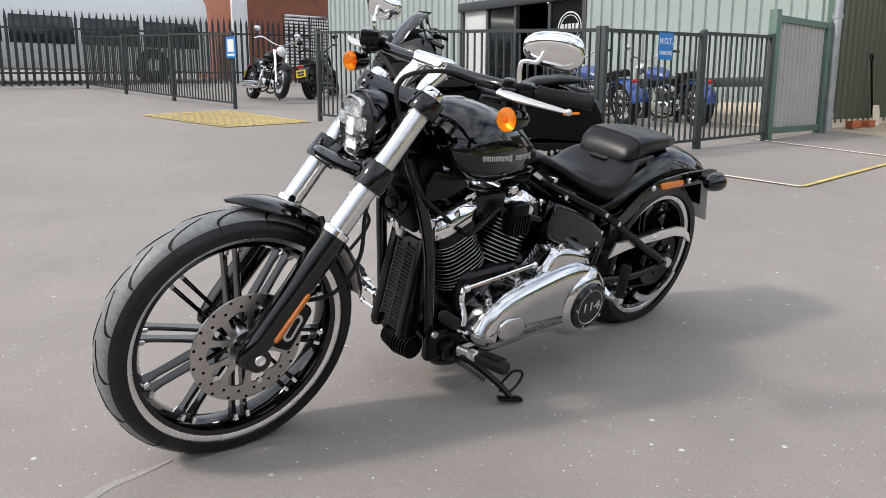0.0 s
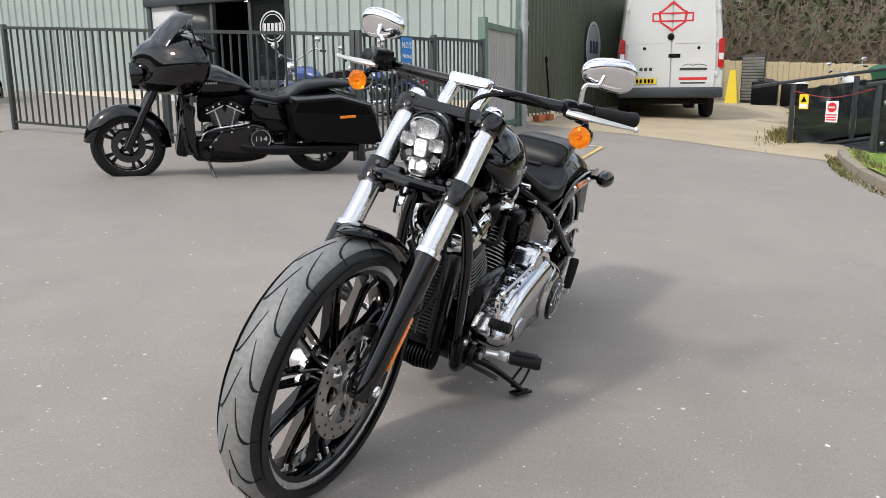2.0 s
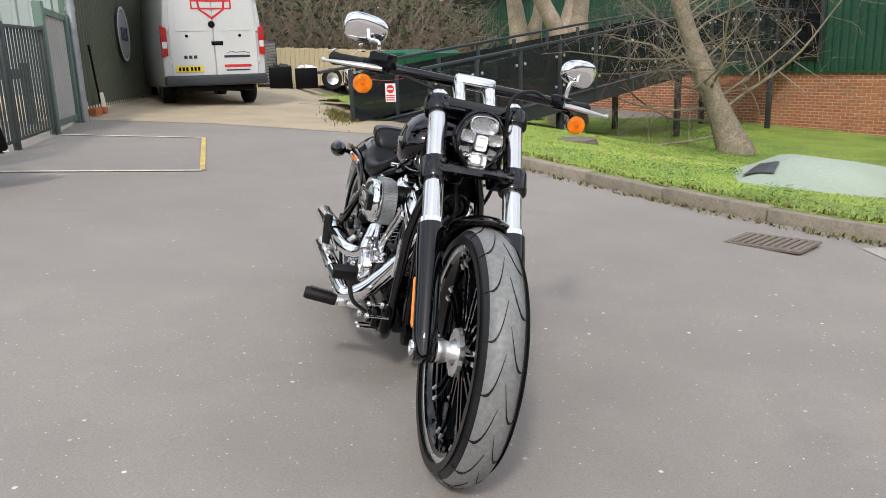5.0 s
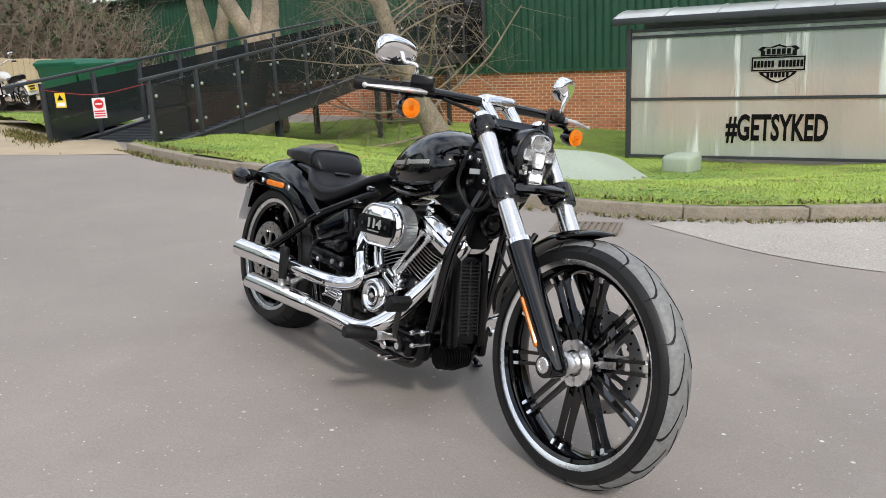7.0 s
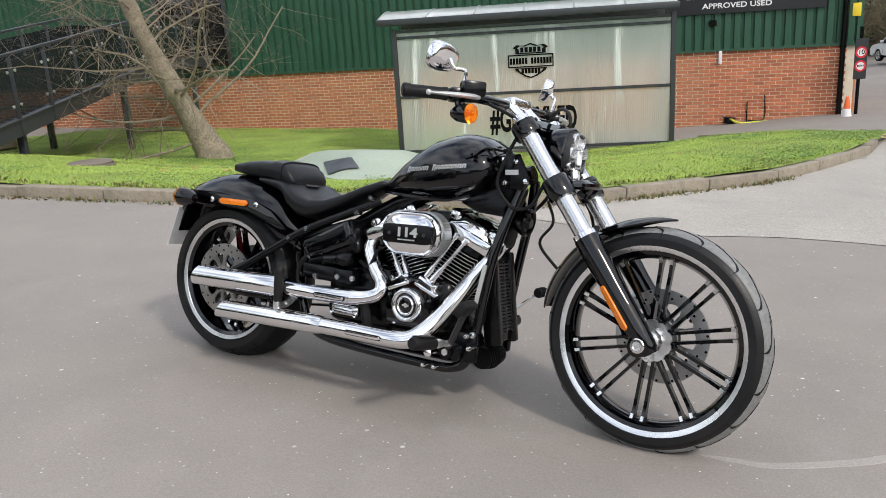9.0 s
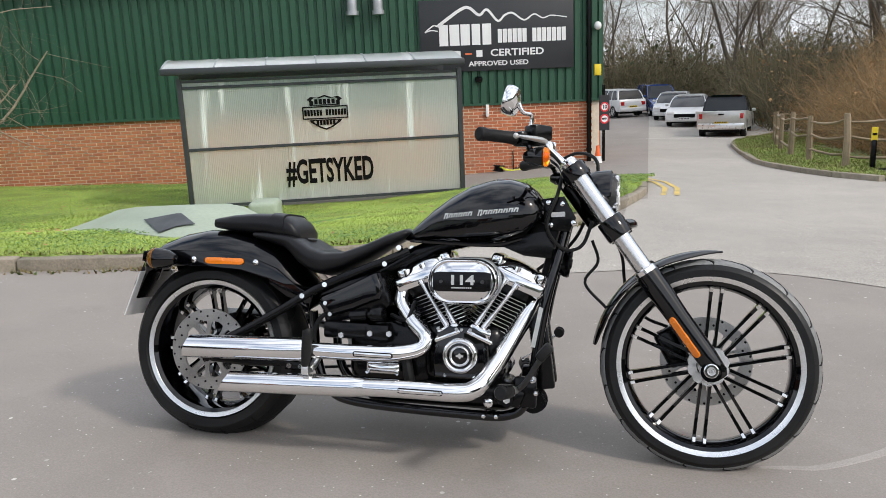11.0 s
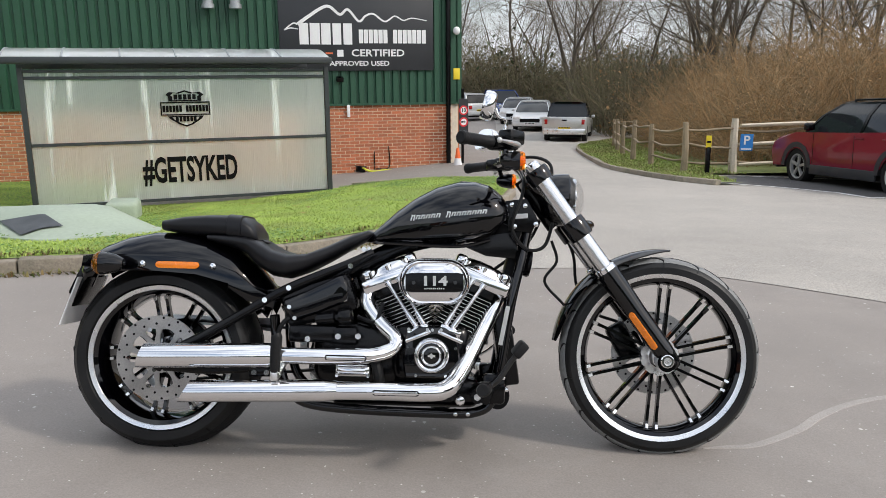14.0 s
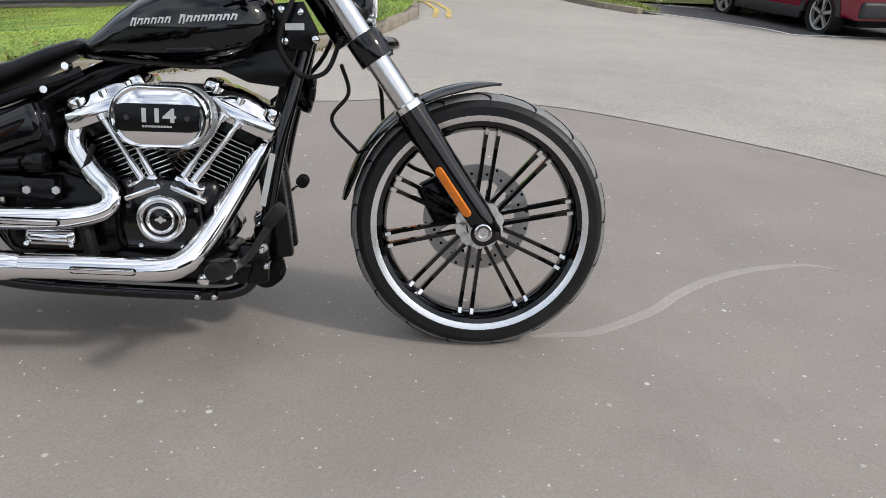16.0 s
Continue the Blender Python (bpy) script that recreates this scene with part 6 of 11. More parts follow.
# engine
ENG = Vector((0.915, 0, 0.335))
bm = B()
box(bm, (0.905, 0.0, 0.335), (0.27, 0.26, 0.20), (0, 0, 0), 0.045, 3)
bpart("crankcase", bm, M["black_satin"], bike, "black crankcase")
bpart("gearbox", box(B(), (0.66, 0.0, 0.33), (0.30, 0.24, 0.23), (0, 0, 0), 0.05, 3), M["black_satin"], bike)
bpart("oil_pan", box(B(), (0.82, 0.0, 0.20), (0.50, 0.20, 0.10), (0, 0, 0), 0.03, 3), M["black_satin"], bike)
for lean, nm in ((23.0, "front"), (-23.0, "rear")):
    cm = Matrix.Translation((0.915, 0, 0.242)) @ Matrix.Rotation(radians(lean), 4, "Y") @ Matrix.Translation((0, 0, 0.062))
    bm = B()
    box(bm, (0, 0, 0.165), (0.14, 0.14, 0.20), m=cm)
    cyl = bpart("cylinder", bm, M["black_matt"], bike, "finned black cylinder")
    for k in range(13):
        bm = B()
        z = 0.098 + k * 0.0125
        g = 0.180 + 0.010 * math.sin(k * 0.5)
        pts = oval(g, 0.205 + 0.008 * math.sin(k * 0.5), 24, 3.2)
        plate(bm, pts, 0.0042, cm @ Matrix.Translation((0, 0, z)), 0.0)
        bpart("fin", bm, M["black_satin"], cyl)
        bm = B()
        ring_plate(bm, [(a * 1.004, b * 1.004) for a, b in pts], [(a * 0.985, b * 0.985) for a, b in pts], 0.0018, cm @ Matrix.Translation((0, 0, z + 0.0032)))
        bpart("fin_edge", bm, M["alloy"], cyl, "")
    bm = B()
    loft(bm, [[cm @ Vector((x * k, y * k2, z)) for x, y in oval(0.185, 0.215, 24, 4.0)] for z, k, k2 in ((0.262, 1, 1), (0.295, 1, 1), (0.305, 0.95, 0.97))])
    bpart("cylinder_head", bm, M["black_satin"], cyl, "")
    bm = B()
    loft(bm, [[cm @ Vector((x * k + 0.004, y * k2, z)) for x, y in oval(0.212, 0.225, 28, 3.4)] for z, k, k2 in ((0.300, 0.98, 0.98), (0.318, 1.0, 1.0), (0.330, 0.97, 0.98), (0.340, 0.82, 0.92), (0.352, 0.74, 0.88), (0.362, 0.60, 0.78), (0.365, 0.5, 0.7))])
    for u in (-0.078, 0.078):
        box(bm, (u, 0, 0.345), (0.040, 0.17, 0.040), m=cm, bev=0.013, seg=3)
    box(bm, (0, 0, 0.350), (0.07, 0.13, 0.034), m=cm, bev=0.012, seg=3)
    for u, v in ((0.06, 0.085), (-0.06, 0.085), (0.06, -0.085), (-0.06, -0.085), (0, 0.095), (0, -0.095)):
        rod(bm, cm @ Vector((u, v, 0.33)), cm @ Vector((u, v, 0.353)), 0.012, seg=10)
    bpart("rocker_cover", bm, M["chrome"], cyl, "chrome rocker cover", 45)
    # chrome side face of the head, towards the exhaust
    bm = B()
    box(bm, (0.02 if lean > 0 else -0.02, -0.108, 0.308), (0.17, 0.02, 0.045), m=cm, bev=0.009)
    bpart("head_cover", bm, M["chrome"], cyl, "")
    for off in (-0.018, 0.018):
        bm = B()
        base = Vector((ENG.x + (0.045 if lean > 0 else -0.045) + off * 0.8, -0.150, 0.425))
        topp = cm @ Vector((off * 1.1, -0.118, 0.30))
        rod(bm, base, topp, 0.0070, seg=12)
        rod(bm, base, base.lerp(topp, 0.30), 0.0105, seg=12)
        rod(bm, base.lerp(topp, 0.92), topp, 0.012, seg=12)
        bpart("pushrod_tube", bm, M["chrome"], cyl, "chrome pushrod tube")
    bm = B()
    c = Vector((ENG.x + (0.052 if lean > 0 else -0.052), -0.150, 0.415))
    box(bm, c, (0.075, 0.045, 0.028), (0, lean, 0), 0.008)
    box(bm, c + Vector((0, -0.004, -0.018)), (0.09, 0.05, 0.014), (0, lean, 0), 0.005)
    for u in (-0.03, 0.03):
        rod(bm, c + Vector((u, -0.02, 0.005)), c + Vector((u, -0.032, 0.005)), 0.006, seg=8)
    bpart("tappet_block", bm, M["chrome"], cyl, "")
    # spark plug lead on the left
    bm = B()
    tube(bm, [cm @ Vector((0, 0.10, 0.285)), cm @ Vector((0, 0.15, 0.30)), Vector((0.93, 0.12, 0.62))], 0.008, 8)
    bpart("plug_lead", bm, M["rubber_black"], cyl)
bm = B()
box(bm, (0.865, 0.135, 0.585), (0.075, 0.045, 0.10), (0, 0, 0), 0.012)
coil = bpart("ignition_coil", bm, M["black_matt"], bike, "ribbed black coil")
bm = B()
for k in range(6):
    box(bm, (0.835 + k * 0.012, 0.160, 0.570), (0.004, 0.012, 0.06), bev=0.001, seg=1)
scatter(bpart, "coil_rib", bm, M["black_satin"], coil)
# timing cover
tm = axis_m((0.908, -0.140, 0.337), (0, -1, 0))
bm = B()
plate(bm, [(-0.085, -0.075), (0.085, -0.075), (0.095, -0.02), (0.082, 0.07), (0.04, 0.095), (-0.04, 0.095), (-0.082, 0.07), (-0.095, -0.02)], 0.035, tm, 0.012, 3)
cc = bpart("cam_cover", bm, M["black_gloss"], bike, "glossy black cam cover")
bm = lathe(B(), [(0.058, 0.028), (0.058, 0.048), (0.054, 0.057), (0.048, 0.060), (0.042, 0.057), (0.039, 0.050)], tm, 40)
bpart("timer_ring", bm, M["chrome"], cc, "chrome round timing cover", 60)
bm = lathe(B(), [(0.041, 0.050), (0.034, 0.053), (0.0, 0.053)], tm, 36)
bpart("timer_cap", bm, M["black_gloss"], cc, "")
bm = lathe(B(), [(0.024, 0.052), (0.033, 0.053), (0.033, 0.058), (0.029, 0.061), (0.025, 0.058)], tm, 36, True)
bpart("timer_ring", bm, M["chrome"], cc, "", 60)
bm = B()
box(bm, (0, 0, 0.0560), (0.024, 0.006, 0.003), m=tm), box(bm, (0, 0, 0.0555), (0.012, 0.014, 0.003), (0, 0, 45), m=tm)
bpart("timer_emblem", bm, M["silver_paint"], cc, "", 0)
bm = B()
for k in range(5):
    a = 2 * math.pi * k / 5 + 0.3
    rod(bm, tm @ Vector((0.082 * math.cos(a), 0.082 * math.sin(a), 0.03)), tm @ Vector((0.082 * math.cos(a), 0.082 * math.sin(a), 0.040)), 0.0055, seg=8)
scatter(bpart, "cover_bolt", bm, M["chrome"], cc)
# air cleaner
am = axis_m((0.912, -0.130, 0.575), (0, -1, 0)) @ Matrix.Rotation(radians(1.5), 4, "Z")
bm = B()
loft(bm, [[am @ Vector((x * k, y * k, z)) for x, y in stadium(0.205, 0.125)] for z, k in ((0.0, 0.92), (0.005, 1.0), (0.050, 1.0), (0.052, 0.96))])
ac = bpart("air_cleaner", bm, M["black_matt"], bike, "oval air cleaner with chrome cover and pleated filter")
bm = B()
st = stadium(0.220, 0.138, 22)
for i in range(0, len(st)):
    x, y = st[i]
    x2, y2 = st[(i + 1) % len(st)]
    for t in (0.0, 0.5):
        px, py = x + (x2 - x) * t, y + (y2 - y) * t
        a = math.degrees(math.atan2(y2 - y, x2 - x))
        if math.hypot(x2 - x, y2 - y) > 0.02:
            continue
        box(bm, (px, py, 0.028), (0.0045, 0.012, 0.046), (0, 0, a), m=am)
for i in range(9):
    for s in (1, -1):
        box(bm, (-0.038 + i * 0.0095, s * 0.069, 0.028), (0.0045, 0.012, 0.046), m=am)
bpart("filter_pleat", bm, M["galv"], ac, "pleated filter element", 0)["kind"] = "stuff"
bm = B()
loft(bm, [[am @ Vector((x * k, y * k, z)) for x, y in stadium(0.222, 0.140, 20)] for z, k in ((0.052, 0.96), (0.058, 1.02), (0.068, 1.03), (0.078, 0.99), (0.083, 0.94), (0.081, 0.90), (0.080, 0.87), (0.0885, 0.72), (0.0935, 0.45), (0.095, 0.2))])
bpart("cleaner_cover", bm, M["chrome"], ac, "chrome oval cover", 50)
bm = B()
w, h = 0.184, 0.062
plate(bm, [(-w / 2, -h / 2 + 0.004), (-w / 2 + 0.02, -h / 2), (w / 2 - 0.02, -h / 2), (w / 2, -h / 2 + 0.004), (w / 2, h / 2 - 0.004), (w / 2 - 0.02, h / 2), (-w / 2 + 0.02, h / 2), (-w / 2, h / 2 - 0.004)], 0.022, am @ Matrix.Translation((0, 0, 0.0765)), 0.001)
bpart("cover_inset", bm, M["black_satin"], ac, "black inset panel")
def lettered(name, text, height, material, parent, m, stretch=1.0, bold=0.0):
    return letters(name, text, height, material, parent, TURN @ m, stretch, bold, 0.002)
lettered("digits", "114", 0.029, M["silver_paint"], ac, am @ Matrix.Translation((0, 0.004, 0.0995)), 1.35, 0.035)
bm = B()
for i in range(10):
    box(bm, (-0.03 + i * 0.0066, -0.019, 0.0992), (0.0045, 0.0045, 0.002), m=am)
bpart("small_words_bar", bm, M["silver_paint"], ac, "", 0)
bm = B()
for s in (1, -1):
    rod(bm, am @ Vector((s * 0.066, 0, 0.097)), am @ Vector((s * 0.066, 0, 0.1015)), 0.006, seg=10)
bpart("cover_screw", bm, M["dark_metal"], ac)["kind"] = "stuff"
# throttle body between the cylinders
bm = B()
rod(bm, (0.915, -0.14, 0.60), (0.915, 0.08, 0.60), 0.035, seg=18)
box(bm, (0.915, 0.03, 0.62), (0.12, 0.10, 0.06), bev=0.012)
bpart("throttle_body", bm, M["dark_metal"], bike)

# exhausts
bm = B()
tube(bm, [(0.715, -0.06, 0.575), (0.690, -0.085, 0.530), (0.693, -0.108, 0.486), (0.740, -0.138, 0.430), (0.786, -0.160, 0.390), (0.783, -0.170, 0.358), (0.745, -0.186, 0.340), (0.68, -0.215, 0.334), (0.56, -0.233, 0.333), (0.40, -0.235, 0.333)], 0.026, 18)
ex = bpart("upper_exhaust", bm, M["chrome"], bike, "chrome upper exhaust pipe and silencer", 60)
bm = B()
loft(bm, [[Vector((x + sl * math.sin(a), -0.235 + r * math.cos(a), 0.333 - 0.027 * (0.40 - x) + r * math.sin(a))) for a in [2 * math.pi * k / 28 for k in range(28)]] for x, r, sl in ((0.43, 0.030, 0), (0.41, 0.033, 0), (0.395, 0.0385, 0), (0.20, 0.0385, 0), (0.0, 0.0385, 0), (-0.01, 0.0385, 0.012), (-0.01, 0.034, 0.012), (0.05, 0.033, 0.012))], caps=False)
bpart("silencer", bm, M["chrome"], ex, "", 60)
bm = B()
rod(bm, (0.05, -0.235, 0.324), (0.06, -0.235, 0.324), 0.034, seg=20)
bpart("silencer_core", bm, M["black_matt"], ex)
bm = B()
plate(bm, stadium(0.125, 0.012), 0.006, axis_m((0.64, -0.257, 0.333), (0, -1, 0)), 0.003)
bpart("heat_shield_slot", bm, M["chrome"], ex, "")
bpart("slot_edge", ring_plate(B(), stadium(0.132, 0.017), stadium(0.125, 0.012), 0.0035, axis_m((0.64, -0.257, 0.333), (0, -1, 0))), M["black_matt"], ex)
bm = B()
tube(bm, [(1.115, -0.03, 0.585), (1.150, -0.035, 0.560), (1.134, -0.050, 0.520), (1.102, -0.072, 0.465), (1.068, -0.098, 0.404), (1.008, -0.170, 0.292), (0.962, -0.222, 0.240), (0.90, -0.243, 0.229), (0.75, -0.245, 0.229), (0.595, -0.245, 0.227)], [0.026, 0.027, 0.029, 0.030, 0.030, 0.030, 0.030, 0.029, 0.029, 0.029], 18)
ex2 = bpart("lower_exhaust", bm, M["chrome"], bike, "chrome lower exhaust pipe and silencer", 60)
bm = B()
loft(bm, [[Vector((x + sl * math.sin(a), -0.245 + r * math.cos(a), 0.228 - 0.030 * (0.60 - x) + r * math.sin(a))) for a in [2 * math.pi * k / 28 for k in range(28)]] for x, r, sl in ((0.615, 0.029, 0), (0.60, 0.032, 0), (0.575, 0.0345, 0), (0.30, 0.0345, 0), (0.15, 0.0345, 0), (0.135, 0.0345, 0.02), (0.135, 0.030, 0.02), (0.19, 0.030, 0.02))], caps=False)
bpart("silencer", bm, M["chrome"], ex2, "", 60)
bm = B()
rod(bm, (0.19, -0.245, 0.216), (0.20, -0.245, 0.216), 0.031, seg=20)
bpart("silencer_core", bm, M["black_matt"], ex2)
bm = B()
plate(bm, stadium(0.14, 0.012), 0.006, axis_m((0.80, -0.270, 0.229), (0, -1, 0)), 0.003)
bpart("heat_shield_slot", bm, M["chrome"], ex2, "")
bpart("slot_edge", ring_plate(B(), stadium(0.147, 0.017), stadium(0.14, 0.012), 0.0035, axis_m((0.80, -0.270, 0.229), (0, -1, 0))), M["black_matt"], ex2)
bm = B()
box(bm, (0.36, -0.19, 0.275), (0.07, 0.05, 0.03), bev=0.006)
tube(bm, [(0.42, -0.13, 0.33), (0.40, -0.18, 0.30), (0.36, -0.19, 0.27)], 0.014, 8)
hg = bpart("exhaust_bracket", bm, M["black_satin"], bike)
bm = B()
for x in (0.345, 0.385):
    rod(bm, (x, -0.212, 0.275), (x, -0.222, 0.275), 0.009, seg=10)
scatter(bpart, "bracket_bolt", bm, M["chrome"], hg)

# primary cover, left
def rounded(o, n=3):
    return [(p.x, p.y) for p in curve_pts([(x, z, 0) for x, z in (o[-1:] + o + o[:2])], n)][n:-n - 1]
PRI = rounded([(1.047, 0.269), (1.032, 0.298), (0.998, 0.344), (0.94, 0.382), (0.85, 0.404), (0.77, 0.418), (0.69, 0.430), (0.60, 0.428), (0.52, 0.390), (0.473, 0.310), (0.463, 0.235), (0.49, 0.190), (0.60, 0.184), (0.79, 0.206), (0.915, 0.206), (0.975, 0.207), (1.022, 0.230)])
HUMP = rounded([(0.83, 0.395), (0.775, 0.418), (0.745, 0.452), (0.722, 0.478), (0.685, 0.484), (0.58, 0.454), (0.535, 0.422), (0.495, 0.350), (0.49, 0.28), (0.83, 0.28)])
bm = casting(PRI, ((0.12, 0.0), (0.192, 0.0), (0.214, 0.004), (0.229, 0.014), (0.238, 0.030), (0.242, 0.052), (0.243, 0.070)))
pc = bpart("primary_cover", bm, M["polished"], bike, "chrome primary drive cover", 50)
bm = casting(HUMP, ((0.12, 0.0), (0.178, 0.0), (0.197, 0.006), (0.206, 0.018), (0.209, 0.03)))
bpart("cover_step", bm, M["polished"], pc, "", 50)
bm = lathe(B(), [(0.128, 0.205), (0.120, 0.226), (0.106, 0.243), (0.090, 0.253), (0.084, 0.256), (0.0, 0.256)], axis_m((0.580, 0.0, 0.285), PY), 40)
bpart("clutch_bulge", bm, M["polished"], pc, "", 60)
DC = (0.580, 0.254, 0.285)
bm = lathe(B(), [(0.080, 0.0), (0.080, 0.008), (0.075, 0.014), (0.0, 0.016)], axis_m(DC, PY), 40)
dc = bpart("derby_cover", bm, M["black_gloss"], pc, "black round clutch cover")
bm = lathe(B(), [(0.057, 0.0150), (0.059, 0.0165), (0.059, 0.0145)], axis_m(DC, PY), 40, True)
bpart("derby_ring", bm, M["silver_paint"], pc)
lettered("digits", "114", 0.031, M["silver_paint"], pc, Matrix.Translation((0.580, 0.2715, 0.286)) @ Matrix(((-1, 0, 0, 0), (0, 0, 1, 0), (0, 1, 0, 0), (0, 0, 0, 1))), 1.4, 0.012)
bm = B()
for k in range(5):
    a = 2 * math.pi * k / 5
    rod(bm, (0.580 + 0.068 * math.cos(a), 0.266, 0.285 + 0.068 * math.sin(a)), (0.580 + 0.068 * math.cos(a), 0.273, 0.285 + 0.068 * math.sin(a)), 0.0055, seg=8)
bpart("derby_bolt", bm, M["chrome"], pc)["kind"] = "stuff"
bm = B()
plate(bm, stadium(0.115, 0.068), 0.008, Matrix(((-1, 0, 0, 0.925), (0, 0, 1, 0.2425), (0, 1, 0, 0.282), (0, 0, 0, 1))) @ Matrix.Rotation(radians(-8), 4, "Z"), 0.006)
bpart("inspection_boss", bm, M["polished"], pc, "", 60)
bm = B()
for x, z in ((0.992, 0.366), (0.878, 0.408), (0.785, 0.428), (0.70, 0.488), (0.56, 0.450)):
    rod(bm, (x, 0.150, z), (x, 0.196, z), 0.013, seg=10)
    rod(bm, (x, 0.196, z), (x, 0.206, z), 0.007, seg=6)
scatter(bpart, "cover_lug", bm, M["chrome"], pc)
# shift linkage
bm = B()
rod(bm, (0.838, 0.215, 0.462), (1.108, 0.215, 0.442), 0.0055, seg=8)
ball(bm, (0.838, 0.215, 0.462), 0.011), ball(bm, (1.110, 0.215, 0.442), 0.012)
tube(bm, [(1.112, 0.205, 0.442), (1.120, 0.21, 0.41), (1.110, 0.22, 0.36), (1.108, 0.22, 0.33)], 0.008, 8)
bpart("shift_linkage", bm, M["chrome"], bike, "chrome shift rod")
# radiator and rectifier
bm = B()
rm = pose(1.158, 0, 0.380, 0, -9, 0)
box(bm, (-0.012, 0, 0), (0.05, 0.136, 0.29), m=rm, bev=0.012)
rad = bpart("radiator", bm, M["black_satin"], bike, "black radiator behind a slatted grille")
bm = B()
for k in range(20):
    box(bm, (0.016, 0, -0.105 + k * 0.0115), (0.008, 0.080, 0.0035), (0, 25, 0), m=rm)
for s in (-1, 0, 1):
    box(bm, (0.015, s * 0.041, 0.005), (0.010, 0.005, 0.24), m=rm)
bpart("grille_slat", bm, M["dark_metal"], rad, "", 0)["kind"] = "stuff"
for s in (1, -1):
    bm = B()
    box(bm, (-0.004, s * 0.061, 0), (0.059, 0.034, 0.305), m=rm, bev=0.009)
    bpart("radiator_shroud", bm, M["black_satin"], rad)
bm = B()
for k in range(11):
    lathe(bm, [(0.0, -0.002), (0.045 - 0.0016 * abs(k - 5), -0.002), (0.045 - 0.0016 * abs(k - 5), 0.002), (0.0, 0.002)], axis_m((1.135, -0.055 + k * 0.011, 0.180), PY), 20)
rod(bm, (1.135, -0.058, 0.180), (1.135, 0.058, 0.180), 0.028, seg=16)
scatter(bpart, "rectifier_fin", bm, M["black_matt"], bike, "")
bm = B()
lathe(bm, [(0.0, -0.05), (0.03, -0.045), (0.046, -0.012), (0.048, 0.0), (0.044, 0.006), (0.036, 0.002), (0.034, -0.004), (0.022, 0.0), (0.016, 0.010), (0.0, 0.011)], axis_m((1.235, 0.0, 0.640), (1, 0, -0.15)), 28)
bpart("horn", bm, M["black_satin"], bike, "black horn")

# side covers, oil tank and clutter of the right side
for sd, o in ((1, [(0.42, 0.417), (0.415, 0.485), (0.50, 0.535), (0.60, 0.582), (0.70, 0.615), (0.715, 0.56), (0.715, 0.506), (0.66, 0.46), (0.612, 0.44), (0.5, 0.425)]),
              (-1, [(0.413, 0.479), (0.421, 0.506), (0.496, 0.535), (0.589, 0.582), (0.612, 0.588), (0.632, 0.549), (0.628, 0.502), (0.574, 0.480), (0.537, 0.463), (0.462, 0.437), (0.445, 0.434)])):
    bm = casting(o, ((0.118, 0.0), (0.142, 0.0), (0.149, 0.004), (0.152, 0.012), (0.153, 0.022)), sd)
    sc_ = bpart("side_cover", bm, M["black_gloss"], bike, "glossy black side cover", 50)
    for x, z in ((0.439, 0.481), (0.457, 0.445)):
        bpart("cover_bolt", rod(B(), (x, sd * 0.148, z), (x, sd * 0.157, z), 0.007, seg=10), M["chrome"], sc_)
bm = B()
box(bm, (0.53, -0.02, 0.50), (0.24, 0.24, 0.13), (0, -18, 0), 0.02)
bpart("battery_box", bm, M["black_satin"], bike)
bm = B()
lathe(bm, [(0.0, -0.04), (0.020, -0.03), (0.020, 0.030), (0.013, 0.034), (0.013, 0.046), (0.025, 0.048), (0.026, 0.052), (0.026, 0.082), (0.022, 0.088), (0.0, 0.089)], axis_m((0.56, -0.15, 0.444), (0.09, -0.015, 0.012)), 12)
bpart("shock_adjuster", bm, M["black_satin"], bike, "black ribbed preload knob")
bm = B()
box(bm, (0.52, -0.145, 0.395), (0.16, 0.05, 0.055), (0, 0, 0), 0.010)
box(bm, (0.62, -0.145, 0.39), (0.09, 0.05, 0.06), (0, 0, 0), 0.010)
gb = bpart("gearbox_cover", bm, M["black_satin"], bike)
bm = B()
for x, z in ((0.603, 0.390), (0.668, 0.392), (0.505, 0.380)):
    rod(bm, (x, -0.168, z), (x, -0.176, z), 0.010, seg=6)
scatter(bpart, "cover_bolt", bm, M["alloy"], gb)
bm = B()
box(bm, (0.655, -0.165, 0.282), (0.115, 0.05, 0.040), (0, 0, 0), 0.012, 3)
box(bm, (0.655, -0.190, 0.282), (0.085, 0.012, 0.022), (0, 0, 0), 0.005)
for u in (-0.05, 0.05):
    rod(bm, (0.655 + u, -0.185, 0.268), (0.655 + u, -0.196, 0.268), 0.006, seg=8)
bpart("trap_cover", bm, M["chrome"], bike, "chrome gearbox side cover")
bm = B()
tube(bm, [(0.72, -0.16, 0.33), (0.735, -0.17, 0.28), (0.745, -0.16, 0.22)], 0.018, 10)
tube(bm, [(0.45, -0.13, 0.30), (0.40, -0.14, 0.35), (0.42, -0.14, 0.43), (0.50, -0.13, 0.47)], 0.008, 8)
tube(bm, [(0.66, -0.12, 0.45), (0.72, -0.15, 0.44), (0.745, -0.14, 0.50)], 0.007, 8)
scatter(bpart, "hose", bm, M["rubber_black"], bike, "black rubber hose")
# rear brake caliper
bm = B()
box(bm, (0.125, -0.125, 0.325), (0.10, 0.05, 0.06), (0, -10, 0), 0.014)
bpart("rear_caliper", bm, M["black_satin"], bike)
